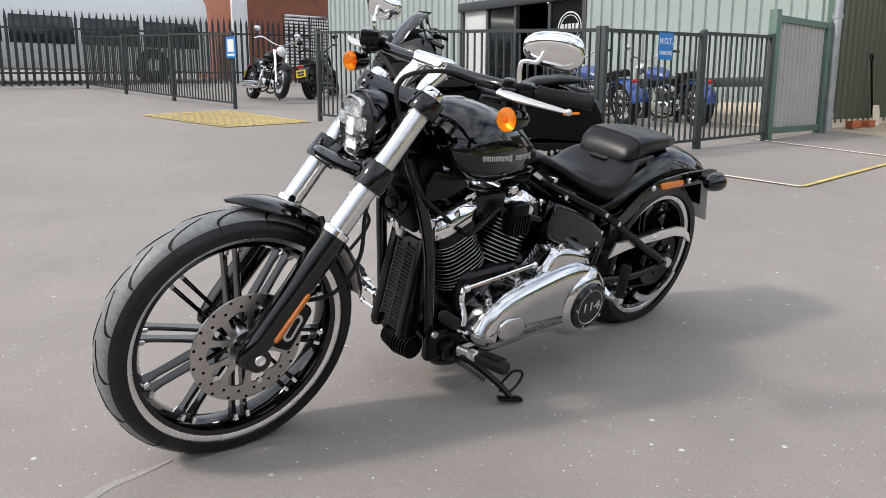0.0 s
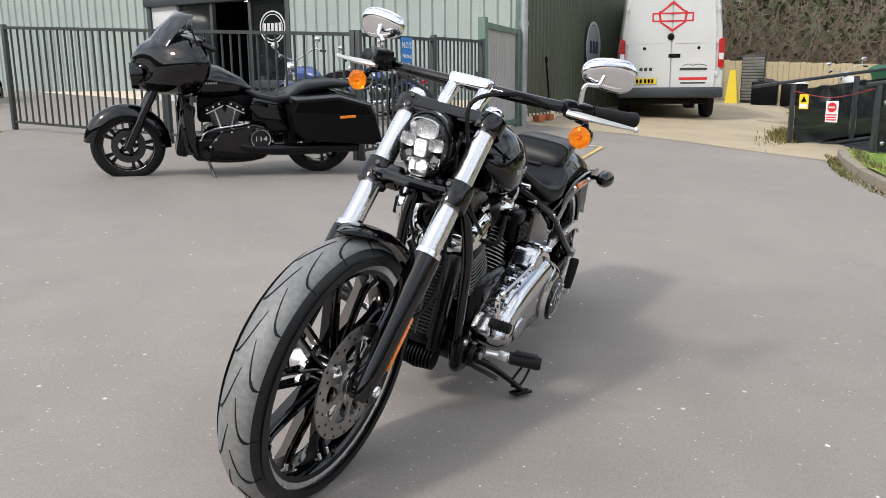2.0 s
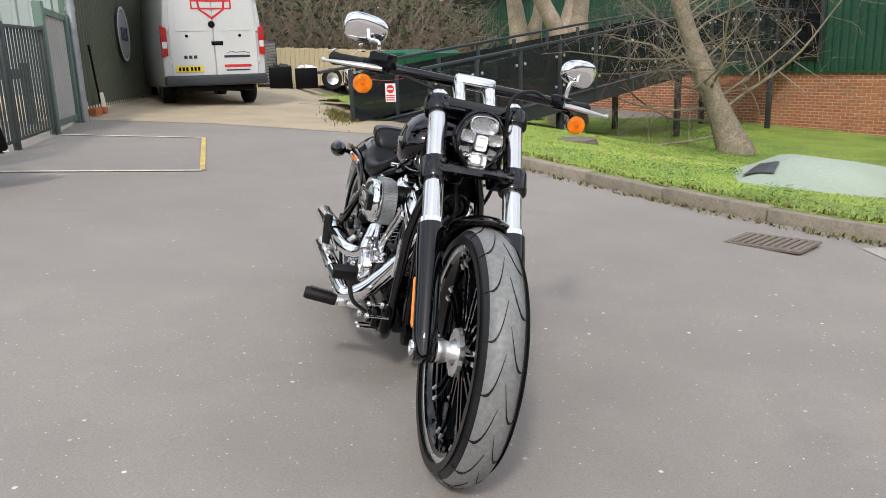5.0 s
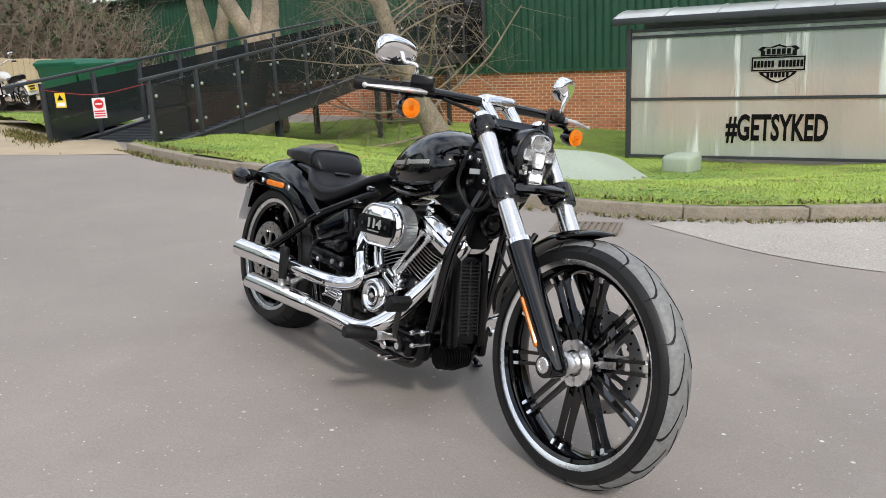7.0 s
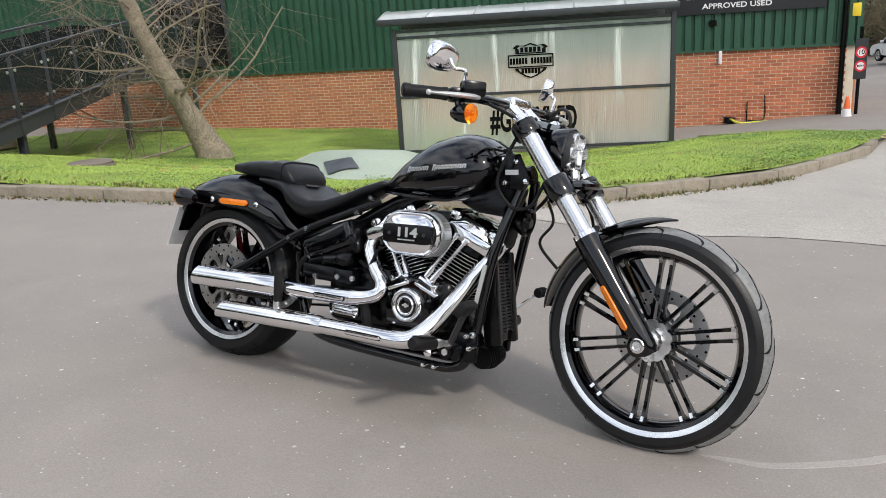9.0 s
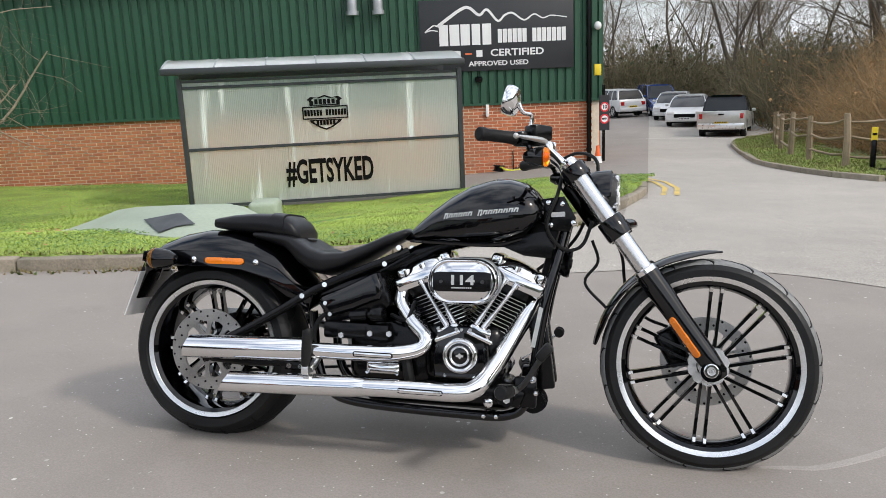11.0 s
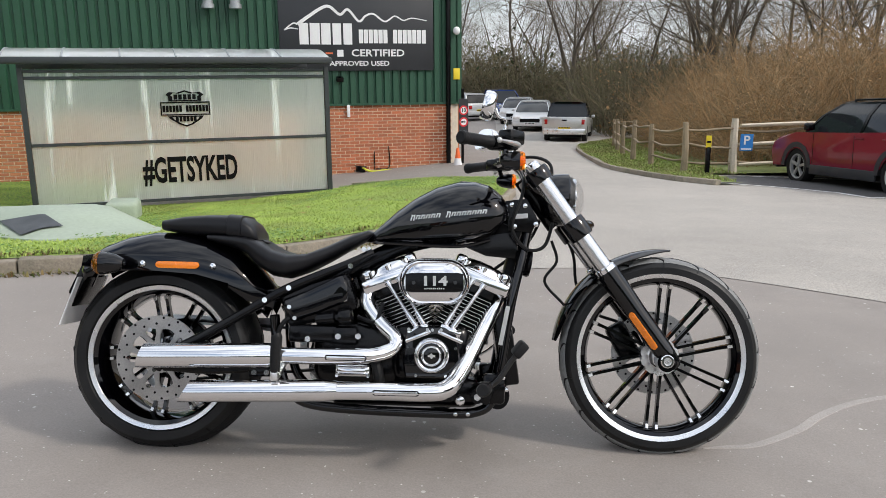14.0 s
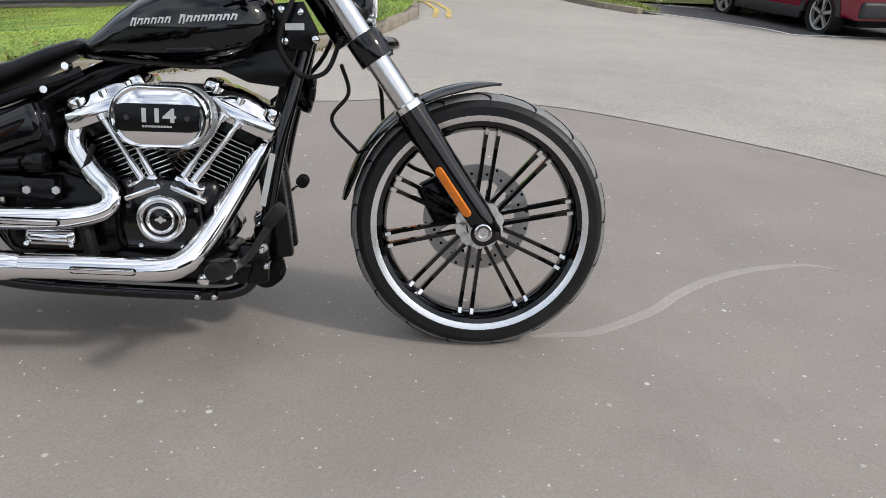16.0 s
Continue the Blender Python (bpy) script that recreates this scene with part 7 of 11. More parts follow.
# front caliper and line
bm = B()
box(bm, (1.575, 0.075, 0.375), (0.075, 0.055, 0.13), (0, -30, 0), 0.018, 3)
cal = part("front_caliper", bm, M["black_satin"], bike, "black brake caliper")
bm = B()
ring_plate(bm, stadium(0.075, 0.030), stadium(0.060, 0.016), 0.004, axis_m((1.577, 0.103, 0.378), (0, 1, 0), (-0.5, 0, 0.86)) @ Matrix.Rotation(radians(90), 4, "Z"))
part("caliper_outline", bm, M["silver_paint"], cal)
for s in (0.055, -0.02):
    c = Vector((1.600, 0.10, 0.40)) + Vector((-0.5, 0, 0.86)) * s
    part("caliper_bolt", rod(B(), c, c + Vector((0, 0.02, 0)), 0.009, seg=10), M["alloy"], cal)
bm = B()
tube(bm, [(1.56, 0.09, 0.44), (1.48, 0.13, 0.47), (1.42, 0.14, 0.56), (1.40, 0.12, 0.68), (1.34, 0.09, 0.78), (1.25, 0.02, 0.90), (1.20, -0.10, 0.97), (1.17, -0.22, 1.00)], 0.0055, 8)
part("brake_hose", bm, M["rubber_black"], bike, "black brake hose")
bm = B()
tube(bm, [(1.16, 0.25, 1.01), (1.24, 0.16, 1.03), (1.31, 0.08, 0.99), (1.30, 0.09, 0.88), (1.24, 0.10, 0.72), (1.10, 0.10, 0.60)], 0.006, 8)
part("clutch_cable", bm, M["rubber_black"], bike, "black clutch cable")
bm = B()
tube(bm, [(1.21, -0.07, 0.93), (1.20, -0.115, 0.86), (1.17, -0.12, 0.76), (1.22, -0.10, 0.69), (1.28, -0.09, 0.70), (1.31, -0.06, 0.78)], 0.006, 8)
tube(bm, [(1.31, -0.03, 0.72), (1.33, -0.02, 0.65), (1.29, -0.02, 0.58), (1.36, -0.01, 0.50)], 0.005, 8)
part("wiring_loop", bm, M["rubber_black"], bike, "black wiring loops")

# handlebar
bm = B()
tube(bm, [(1.005, 0.43, 1.012), (1.085, 0.34, 1.013), (1.125, 0.27, 1.014), (1.145, 0.18, 1.014), (1.148, 0.08, 1.014), (1.148, 0, 1.014), (1.148, -0.08, 1.014), (1.145, -0.18, 1.014), (1.125, -0.27, 1.014), (1.085, -0.34, 1.013), (1.005, -0.43, 1.012)], 0.0155, 14)
hb = part("handlebar", bm, M["black_gloss"], bike, "black drag handlebar")
bm = B()
for sd in (1, -1):
    tube(bm, [(1.225, sd * 0.048, 0.925), (1.205, sd * 0.048, 0.965), (1.170, sd * 0.048, 0.995), (1.148, sd * 0.048, 1.015)], [0.020, 0.019, 0.021, 0.024], 14)
box(bm, (1.150, 0, 1.020), (0.052, 0.130, 0.040), (0, -12, 0), 0.012, 3)
part("riser", bm, M["chrome"], bike, "chrome handlebar riser and clamp")
for sd, nm in ((1, "left"), (-1, "right")):
    g0, g1 = Vector((1.090, sd * 0.333, 1.013)), Vector((1.003, sd * 0.432, 1.012))
    d = (g1 - g0).normalized()
    bm = lathe(B(), [(0.0, -0.002), (0.020, -0.002), (0.020, 0.01), (0.0182, 0.015), (0.0182, 0.108), (0.0205, 0.114), (0.0205, 0.130), (0.017, 0.134), (0.0, 0.134)], axis_m(g0, d), 20)
    part("grip", bm, M["rubber_black"], hb, "black rubber grip")
    bm = B()
    c = g0 - d * 0.035
    am2 = axis_m(c, d)
    box(bm, (0, 0, 0), (0.052, 0.044, 0.055), m=am2, bev=0.010)
    box(bm, (0, 0.005, -0.035), (0.044, 0.040, 0.03), m=am2, bev=0.008)
    sw = part("switch_housing", bm, M["black_satin"], hb, "black switch housing")
    bm = B()
    mc = c + Vector((0.030, 0, 0.020)) - d * 0.02
    if sd < 0:
        box(bm, mc, (0.07, 0.055, 0.045), (0, 0, math.degrees(math.atan2(d.y, d.x))), 0.008)
    box(bm, c + Vector((0.03, 0, -0.006)) - d * 0.01, (0.04, 0.05, 0.03), (0, 0, math.degrees(math.atan2(d.y, d.x))), 0.008)
    part("lever_bracket", bm, M["black_satin"], hb)
    bm = B()
    tip = Vector((1.117, sd * 0.463, 1.001))
    base = c + Vector((0.045, 0, -0.004)) - d * 0.02
    tube(bm, [base, base.lerp(tip, 0.3) + Vector((0.012, 0, 0)), base.lerp(tip, 0.65) + Vector((0.008, 0, 0)), tip], [0.016, 0.0155, 0.012, 0.007], 10, 5, 0.55)
    ball(bm, tip, 0.0082)
    part("lever", bm, M["silver_paint"], hb, "silver hand lever")
    # mirror
    bm = B()
    mpos = Vector((1.080, sd * 0.350, 1.118))
    s0 = c + Vector((0.018, 0, 0.018))
    tube(bm, [s0, s0 + Vector((0.006, sd * 0.004, 0.05)), mpos + Vector((0.035, -sd * 0.012, -0.030)), mpos + Vector((0.022, -sd * 0.005, -0.005))], [0.007, 0.006, 0.006, 0.008], 10)
    mi = part("mirror", bm, M["chrome"], bike, "chrome mirror on a slim stem", 60)
    bm = B()
    yaw_m = radians(29 if sd > 0 else 2)
    mm = axis_m(mpos, (math.cos(yaw_m), math.sin(yaw_m), -0.26), (0, 0, 1))
    half_m = 0.073 if sd > 0 else 0.069
    def mout(k, z, n=28):
        out = []
        for i in range(n):
            a = 2 * math.pi * i / n
            u, v = math.cos(a), math.sin(a)
            u = math.copysign(abs(u) ** 0.72, u)
            v = math.copysign(abs(v) ** 0.80, v)
            out.append(mm @ Vector((u * half_m * k, (v * 0.042 * (1 + 0.16 * u * sd)) * k, z)))
        return out
    loft(bm, [mout(0.96, -0.014), mout(1.0, -0.007), mout(1.0, 0.004), mout(0.95, 0.014), mout(0.86, 0.0195), mout(0.6, 0.0225), mout(0.25, 0.0235)])
    part("mirror_shell", bm, M["chrome"], mi, "rounded chrome mirror shell", 60)
    bm = loft(B(), [mout(0.90, -0.0155), mout(0.90, -0.0145)])
    part("mirror_glass", bm, M["chrome"], mi)
    # indicator
    ic = Vector((1.180, sd * 0.342, 0.956))
    bm = B()
    lathe(bm, [(0.0, -0.062), (0.012, -0.058), (0.024, -0.040), (0.0285, -0.012), (0.0285, 0.002), (0.0262, 0.002), (0.024, -0.010), (0.0, -0.022)], axis_m(ic, (1, 0, 0)), 28)
    tube(bm, [ic + Vector((-0.035, 0, 0.01)), ic + Vector((-0.045, -sd * 0.008, 0.03)), c + Vector((0.02, 0, -0.02))], 0.009, 8)
    ind = part("front_indicator", bm, M["black_gloss"], bike, "black bullet indicator")
    part("lamp_reflector", lathe(B(), [(0.0255, 0.000), (0.021, -0.008), (0.010, -0.016), (0.0, -0.017)], axis_m(ic, (1, 0, 0)), 24), M["white_reflector"], ind, "", 60)
    bm = lathe(B(), [(0.0285, 0.000), (0.0285, 0.010), (0.025, 0.016), (0.016, 0.0185), (0.012, 0.0170), (0.0, 0.0185)], axis_m(ic, (1, 0, 0)), 28)
    lathe(bm, [(0.0265, 0.000), (0.0260, 0.008), (0.0225, 0.0125), (0.0, 0.0135)], axis_m(ic, (1, 0, 0)), 28)
    part("indicator_lens", bm, M["amber"], ind, "orange ribbed lens", 60).visible_shadow = False
    part("bulb", ball(B(), ic + Vector((0.002, 0, 0)), 0.008, (1.3, 1, 1), 10), M["amber_reflector"], ind, "", 60)

# foot controls
for sd, px, py, pz in ((1, 1.062, 0.367, 0.250), (-1, 1.065, -0.392, 0.265)):
    bm = B()
    tip = Vector((px, py, pz))
    base = Vector((1.105, sd * 0.13, 0.235))
    inner = base.lerp(tip, 0.60)
    rod(bm, base.lerp(tip, 0.30), inner, 0.011, seg=12)
    box(bm, base.lerp(tip, 0.52), (0.026, 0.035, 0.026), bev=0.006)
    fpz = bpart("footpeg", bm, M["alloy"], bike, "rubber-sleeved forward footpeg")
    bm = B()
    d = (tip - inner).normalized()
    m = axis_m(inner, d)
    lathe(bm, [(0.0, 0), (0.018, 0.0), (0.020, 0.01), (0.021, (tip - inner).length - 0.008), (0.017, (tip - inner).length), (0.0, (tip - inner).length)], m, 16)
    for k in range(9):
        q = inner.lerp(tip, 0.15 + 0.08 * k)
        box(bm, q + Vector((0, 0, 0.020)), (0.030, 0.004, 0.006))
    scatter(bpart, "peg_rubber", bm, M["rubber_black"], fpz, "ribbed rubber")
    bm = B()
    box(bm, (1.115, sd * 0.125, 0.225), (0.075, 0.035, 0.10), (0, 0, 0), 0.012)
    box(bm, (1.085, sd * 0.15, 0.21), (0.05, 0.03, 0.06), (0, 20, 0), 0.010)
    rod(bm, (1.06, sd * 0.14, 0.205), (1.06, sd * 0.175, 0.205), 0.022, seg=18)
    fb = bpart("control_mount", bm, M["black_satin"], bike, "black forward-control mount")
    bm = B()
    rod(bm, (1.06, sd * 0.174, 0.205), (1.06, sd * 0.180, 0.205), 0.012, seg=6), rod(bm, (1.14, sd * 0.142, 0.27), (1.14, sd * 0.150, 0.27), 0.010, seg=10)
    scatter(bpart, "mount_bolt", bm, M["alloy"], fb)
bm = B()
tube(bm, [(1.07, 0.20, 0.285), (1.12, 0.215, 0.315), (1.17, 0.225, 0.36), (1.195, 0.235, 0.382)], 0.009, 8, 5, 0.6)
sh = bpart("shift_lever", bm, M["chrome"], bike, "chrome gear lever")
bm = lathe(B(), [(0.0, 0), (0.0155, 0.0), (0.0155, 0.062), (0.0, 0.062)], axis_m((1.198, 0.222, 0.384), PY), 14)
for k in range(6):
    lathe(bm, [(0.0155, 0.006 + k * 0.009), (0.0185, 0.008 + k * 0.009), (0.0155, 0.010 + k * 0.009)], axis_m((1.198, 0.222, 0.384), PY), 14)
bpart("lever_rubber", bm, M["rubber_black"], sh, "ribbed rubber")
bm = B()
tube(bm, [(1.075, -0.185, 0.225), (1.12, -0.24, 0.27), (1.155, -0.265, 0.33), (1.178, -0.28, 0.365)], 0.010, 8, 5, 0.7)
bp_ = bpart("brake_pedal", bm, M["dark_metal"], bike, "dark brake pedal")
bm = B()
box(bm, (1.182, -0.291, 0.378), (0.030, 0.078, 0.052), (0, 40, 0), 0.008)
bpart("pedal_pad", bm, M["rubber_black"], bp_, "rubber pedal pad")
# bright bolts of the right control bracket and lower frame
bm = B()
for x, z, r in ((1.004, 0.194, 0.015), (1.14, 0.272, 0.008), (0.99, 0.152, 0.008), (1.03, 0.153, 0.008), (1.152, 0.234, 0.008)):
    lathe(bm, [(0.0, 0.0), (r, 0.0), (r, 0.006), (r * 0.7, 0.011), (0.0, 0.013)], axis_m((x, -0.185, z), (0, -1, 0)), 12)
    rod(bm, (x, -0.12, z), (x, -0.186, z), r * 0.6, seg=8)
scatter(bpart, "bracket_bolt", bm, M["chrome"], bike)
# passenger pegs
for sd in (1, -1):
    bm = B()
    tube(bm, [(0.435, sd * 0.15, 0.33), (0.425, sd * 0.20, 0.285), (0.420, sd * 0.225, 0.270)], 0.013, 10)
    pp = bpart("passenger_peg", bm, M["alloy"], bike, "folded passenger footpeg")
    bm = B()
    tube(bm, [(0.420, sd * 0.265, 0.285), (0.422, sd * 0.268, 0.34), (0.425, sd * 0.270, 0.395), (0.425, sd * 0.270, 0.401)], [0.015, 0.017, 0.0175, 0.013], 14, 3)
    scatter(bpart, "peg_rubber", bm, M["rubber_black"], pp, "")
    bm = B()
    rod(bm, (0.420, sd * 0.215, 0.268), (0.420, sd * 0.272, 0.270), 0.010)
    box(bm, (0.420, sd * 0.266, 0.275), (0.024, 0.022, 0.034), bev=0.004)
    bpart("peg_pivot", bm, M["alloy"], pp)
# side stand
bm = B()
tube(bm, [(1.05, 0.130, 0.185), (1.005, 0.19, 0.160), (0.965, 0.255, 0.118), (0.942, 0.302, 0.084)], [0.014, 0.012, 0.010, 0.009], 10)
stn = bpart("side_stand", bm, M["black_satin"], bike, "black side stand, folded out")
bm = B()
o_ = Vector((0.944, 0.302, 0.076))
tube(bm, [o_ + Vector(q) for q in ((0.02, -0.03, 0.02), (-0.01, -0.01, 0.02), (-0.035, 0.0, 0.06), (-0.032, 0.0, 0.085), (-0.010, -0.015, 0.085), (0.005, -0.03, 0.05), (0.015, -0.035, 0.03))], 0.004, 8)
box(bm, o_ + Vector((0, 0, 0.002)), (0.075, 0.035, 0.010), (13, 0, -30), 0.004)
bpart("stand_foot", bm, M["black_satin"], stn)
bm = B()
for k in range(14):
    p = Vector((1.028, 0.150, 0.168)).lerp(Vector((0.975, 0.235, 0.126)), k / 13)
    lathe(bm, [(0.006, -0.002), (0.009, 0.0), (0.006, 0.002)], axis_m(p + Vector((0.01, -0.01, -0.012)), (-0.06, 0.085, -0.04)), 10)
bpart("stand_spring", bm, M["dark_metal"], stn)["kind"] = "stuff"

# ---- the pale workshop and the yard's fences ----
def slab(bm, p, q, z0, z1, thick):
    """An upright slab from p to q."""
    a, b = Vector((*p, 0)), Vector((*q, 0))
    d = b - a
    box(bm, ((a.x + b.x) / 2, (a.y + b.y) / 2, (z0 + z1) / 2), (d.length, thick, z1 - z0), (0, 0, math.degrees(math.atan2(d.y, d.x))))
    return bm


shop = thing("workshop_building", "pale green ribbed steel workshop with a dark glazed entrance", "building", kind="structure")
for y0, y1, z0, z1 in ((-8.1, -3.6, 0.75, 4.6), (-17.3, -11.65, 0.95, 4.6), (-11.65, -8.1, 2.78, 4.6)):
    part("cladding", corrugated(B(), (-8.9, y0), (-8.9, y1), z0, z1, 0.235, 0.035), M["pale_steel"], shop, "pale green ribbed steel", 20)
for y0, y1, z0, z1 in ((-8.1, -3.6, 0.15, 0.75), (-17.3, -11.65, 0.3, 0.95)):
    part("plinth", slab(B(), (-8.93, y0), (-8.93, y1), z0, z1, 0.12), M["mortar"], shop, "pale block plinth")
bm = B()
box(bm, (-13.0, -10.5, 4.7), (8.6, 13.9, 0.14))
part("roof", bm, M["pale_steel"], shop)
bm = slab(B(), (-8.95, -17.3), (-16.0, -17.3), 0.3, 4.6, 0.1)
part("end_wall", bm, M["pale_steel"], shop)
# entrance: frames, panes, a dark room with strip lamps behind
for y, w in ((-8.12, 0.10), (-9.0, 0.07), (-9.95, 0.07), (-10.8, 0.07), (-11.62, 0.10)):
    bm = B()
    box(bm, (-8.93, y, 1.62), (0.10, w, 2.3), bev=0.006)
    part("door_frame", bm, M["charcoal"], shop)
bm = B()
box(bm, (-8.90, -9.88, 2.70), (0.16, 3.6, 0.18), bev=0.01)
part("lintel", bm, M["charcoal"], shop, "dark lintel")
for y0, y1, nm in ((-9.0, -8.12, 1), (-10.8, -9.95, 1), (-11.62, -10.8, 0)):
    bm = B()
    box(bm, (-8.94, (y0 + y1) / 2, 1.60), (0.02, y1 - y0 - 0.08, 2.05))
    part("glass_pane", bm, M["dark_glass"] if nm else M["grey_white"], shop, "")
    if nm and y0 == -9.0:
        for r0, r1 in ((0.30, 0.275), (0.24, 0.225)):
            bm = B()
            m = axis_m((-8.925, -8.50, 2.10), (1, 0, 0))
            lathe(bm, [(r0, 0), (r1, 0), (r1, 0.004), (r0, 0.004)], m, 32, True)
            part("window_decal", bm, M["grey_white"], shop, "pale ring decal")
        bm = B()
        for i in range(5):
            box(bm, (-8.92, -8.68 + i * 0.09, 2.10), (0.004, 0.06, 0.15))
        part("window_decal", bm, M["grey_white"], shop, "plain pale bars", 0)
bm = B()
box(bm, (-12.6, -9.9, 1.7), (0.1, 4.5, 2.8))
box(bm, (-10.8, -12.0, 1.7), (3.6, 0.1, 2.8)), box(bm, (-10.8, -7.7, 1.7), (3.6, 0.1, 2.8)), box(bm, (-10.8, -9.9, 3.05), (3.7, 4.5, 0.1))
part("inner_room", bm, M["black_matt"], shop, "dark showroom inside")
for y in (-9.3, -10.2):
    bm = B()
    box(bm, (-10.5, y, 2.80), (1.5, 0.06, 0.05), bev=0.01)
    part("strip_lamp", bm, lit("strip_lamp", (1.0, 0.93, 0.75), 5.0), shop, "lit strip lamp")
bm = B()
box(bm, (-8.86, -3.52, 2.3), (0.16, 0.10, 4.6), bev=0.01)
part("corner_trim", bm, M["gate_green"], shop)
bm = B()
rod(bm, (-8.78, -3.42, 0.3), (-8.78, -3.42, 4.6), 0.06, seg=14)
for z in (0.55, 1.9, 3.3):
    rod(bm, (-8.78, -3.42, z), (-8.78, -3.42, z + 0.07), 0.072, seg=14)
part("downpipe", bm, M["galv"], shop, "grey downpipe")
bm = B()
for y in (-4.0, -5.6, -7.2, -8.3):
    box(bm, (-8.35, y, 0.75), (0.08, 0.08, 0.9))
box(bm, (-8.30, -6.2, 1.05), (0.05, 4.5, 0.14), bev=0.01)
solid("barrier_rail", bm, M["charcoal"], "dark steel barrier rail along the workshop wall", "barrier", kind="structure")

shed = thing("olive_shed", "olive ribbed steel shed wall with a round sign", "building", kind="structure")
part("cladding", corrugated(B(), (-9.0, -3.75), (-16.6, -3.75), 0.45, 5.0, 0.19, 0.03), M["olive_steel"], shed, "", 20)
part("cladding", corrugated(B(), (-17.8, -3.75), (-24.0, -3.75), 0.45, 5.0, 0.19, 0.03), M["olive_steel"], shed, "", 20)
# the opening's shade is put in as a black slab
bm = slab(B(), (-16.6, -3.85), (-17.8, -3.85), 0.4, 5.0, 0.06)
part("dark_door", bm, M["black_satin"], shed, "black slab standing in for the shade of an open doorway")
part("plinth", slab(B(), (-9.0, -3.79), (-24.0, -3.79), 0.2, 0.5, 0.12), M["mortar"], shed)
bm = B()
box(bm, (-16.5, -6.4, 5.05), (15.2, 5.6, 0.1))
part("roof", bm, M["olive_steel"], shed)
om = axis_m((-13.6, -3.70, 1.78), (0, 1, 0))
bm = lathe(B(), [(0.0, 0.0), (0.56, 0.0), (0.56, 0.03), (0.0, 0.03)], om, 48)
rs = part("round_sign", bm, M["sign_black"], shed, "round dark and white sign")
bm = lathe(B(), [(0.535, 0.031), (0.47, 0.031), (0.47, 0.036), (0.535, 0.036)], om, 48, True)
part("sign_ring", bm, M["sign_white"], rs)
bm = lathe(B(), [(0.45, 0.031), (0.0, 0.031), (0.0, 0.036), (0.45, 0.036)], om, 48)
part("sign_field", bm, M["grey_white"], rs)
bm = B()
for i in range(3):
    box(bm, (-0.22 + i * 0.22, 0.0, 0.038), (0.16, 0.26, 0.006), m=om)
part("sign_bar", bm, M["navy_paint"], rs, "plain navy bars", 0)
# spade and bricks against it
bm = B()
rod(bm, (-10.62, -3.60, 0.55), (-10.45, -3.62, 1.38), 0.017, seg=10)
tube(bm, [(-10.49, -3.62, 1.38), (-10.47, -3.62, 1.47), (-10.40, -3.62, 1.47), (-10.42, -3.62, 1.38)], 0.013, 8)
sp = solid("spade", bm, M["black_satin"], "old garden spade leaning against the olive shed", "spade")
bm = B()
plate(bm, [(-0.09, 0.0), (0.09, 0.0), (0.10, 0.22), (0.08, 0.32), (-0.08, 0.32), (-0.10, 0.22)], 0.006, axis_m((-10.68, -3.55, 0.39), (0.1, 1, 0.1), (0, 0, 1)) @ Matrix.Rotation(0.0, 4, "Z"), 0.0)
part("spade_blade", bm, M["mortar"], sp, "mud-caked blade")
for k, (x, y) in enumerate(((-10.3, -3.5), (-10.05, -3.55), (-9.75, -3.5))):
    bm = B()
    box(bm, (x, y, 0.43), (0.22, 0.11, 0.10), (0, 0, 25 * k), 0.008)
    solid("loose_brick", bm, M["brick"], "loose red brick on the ground by the shed", "brick", group="loose bricks")

# gate
gate = thing("sheet_gate", "green steel gate filled with pale ribbed sheet", "gate")
ga, gb_ = Vector((-6.97, -3.33, 0)), Vector((-8.66, -3.50, 0))
for q, z1 in ((ga, 1.90), (gb_, 1.86)):
    bm = B()
    box(bm, (q.x, q.y, (0.20 + z1) / 2), (0.11, 0.11, z1 - 0.20), bev=0.008)
    part("gate_post", bm, M["gate_green"], gate)
for z in (0.42, 1.80):
    part("gate_rail", slab(B(), (ga.x, ga.y), (gb_.x, gb_.y), z - 0.04, z + 0.04, 0.06), M["gate_green"], gate)
part("gate_sheet", corrugated(B(), (ga.x - 0.05, ga.y - 0.01), (gb_.x + 0.06, gb_.y), 0.46, 1.76, 0.13, 0.02, 0.008), M["gate_sheet"], gate, "pale ribbed infill sheet", 20)


def railing(name, p, q, height, label, step=0.115, material="fence_paint", lift=0.06, drop=0.0):
    """A vertical-bar steel fence panel between two posts on the slope."""
    f = thing(name, label, "fence", group="yard railings")
    a, b = Vector((*p, base_z(*p))), Vector((*q, base_z(*q)))
    b.z += drop
    L = (b - a).length
    for e in (a, b):
        bm = B()
        box(bm, (e.x, e.y, e.z + height / 2 - 0.05), (0.055, 0.055, height + 0.14), bev=0.004)
        part("post", bm, M[material], f)
    for z, w in ((height - 0.02, 0.045), (lift + 0.04, 0.035)):
        bm = B()
        m = axis_m((a + b) / 2 + Vector((0, 0, z)), b - a)
        box(bm, (0, 0, 0), (w, 0.012 + w * 0.5, L - 0.04), m=m)
        part("rail", bm, M[material], f)
    bm = B()
    rod(bm, (0, 0, 0.09), (0, 0, height - 0.03), 0.0125, seg=8)
    me = finish("bar", bm, M[material])
    n = max(2, round(L / step))
    for k in range(1, n):
        o = new("bar", me)
        o.parent = f
        o.matrix_local = Matrix.Translation(a.lerp(b, k / n))
    return f


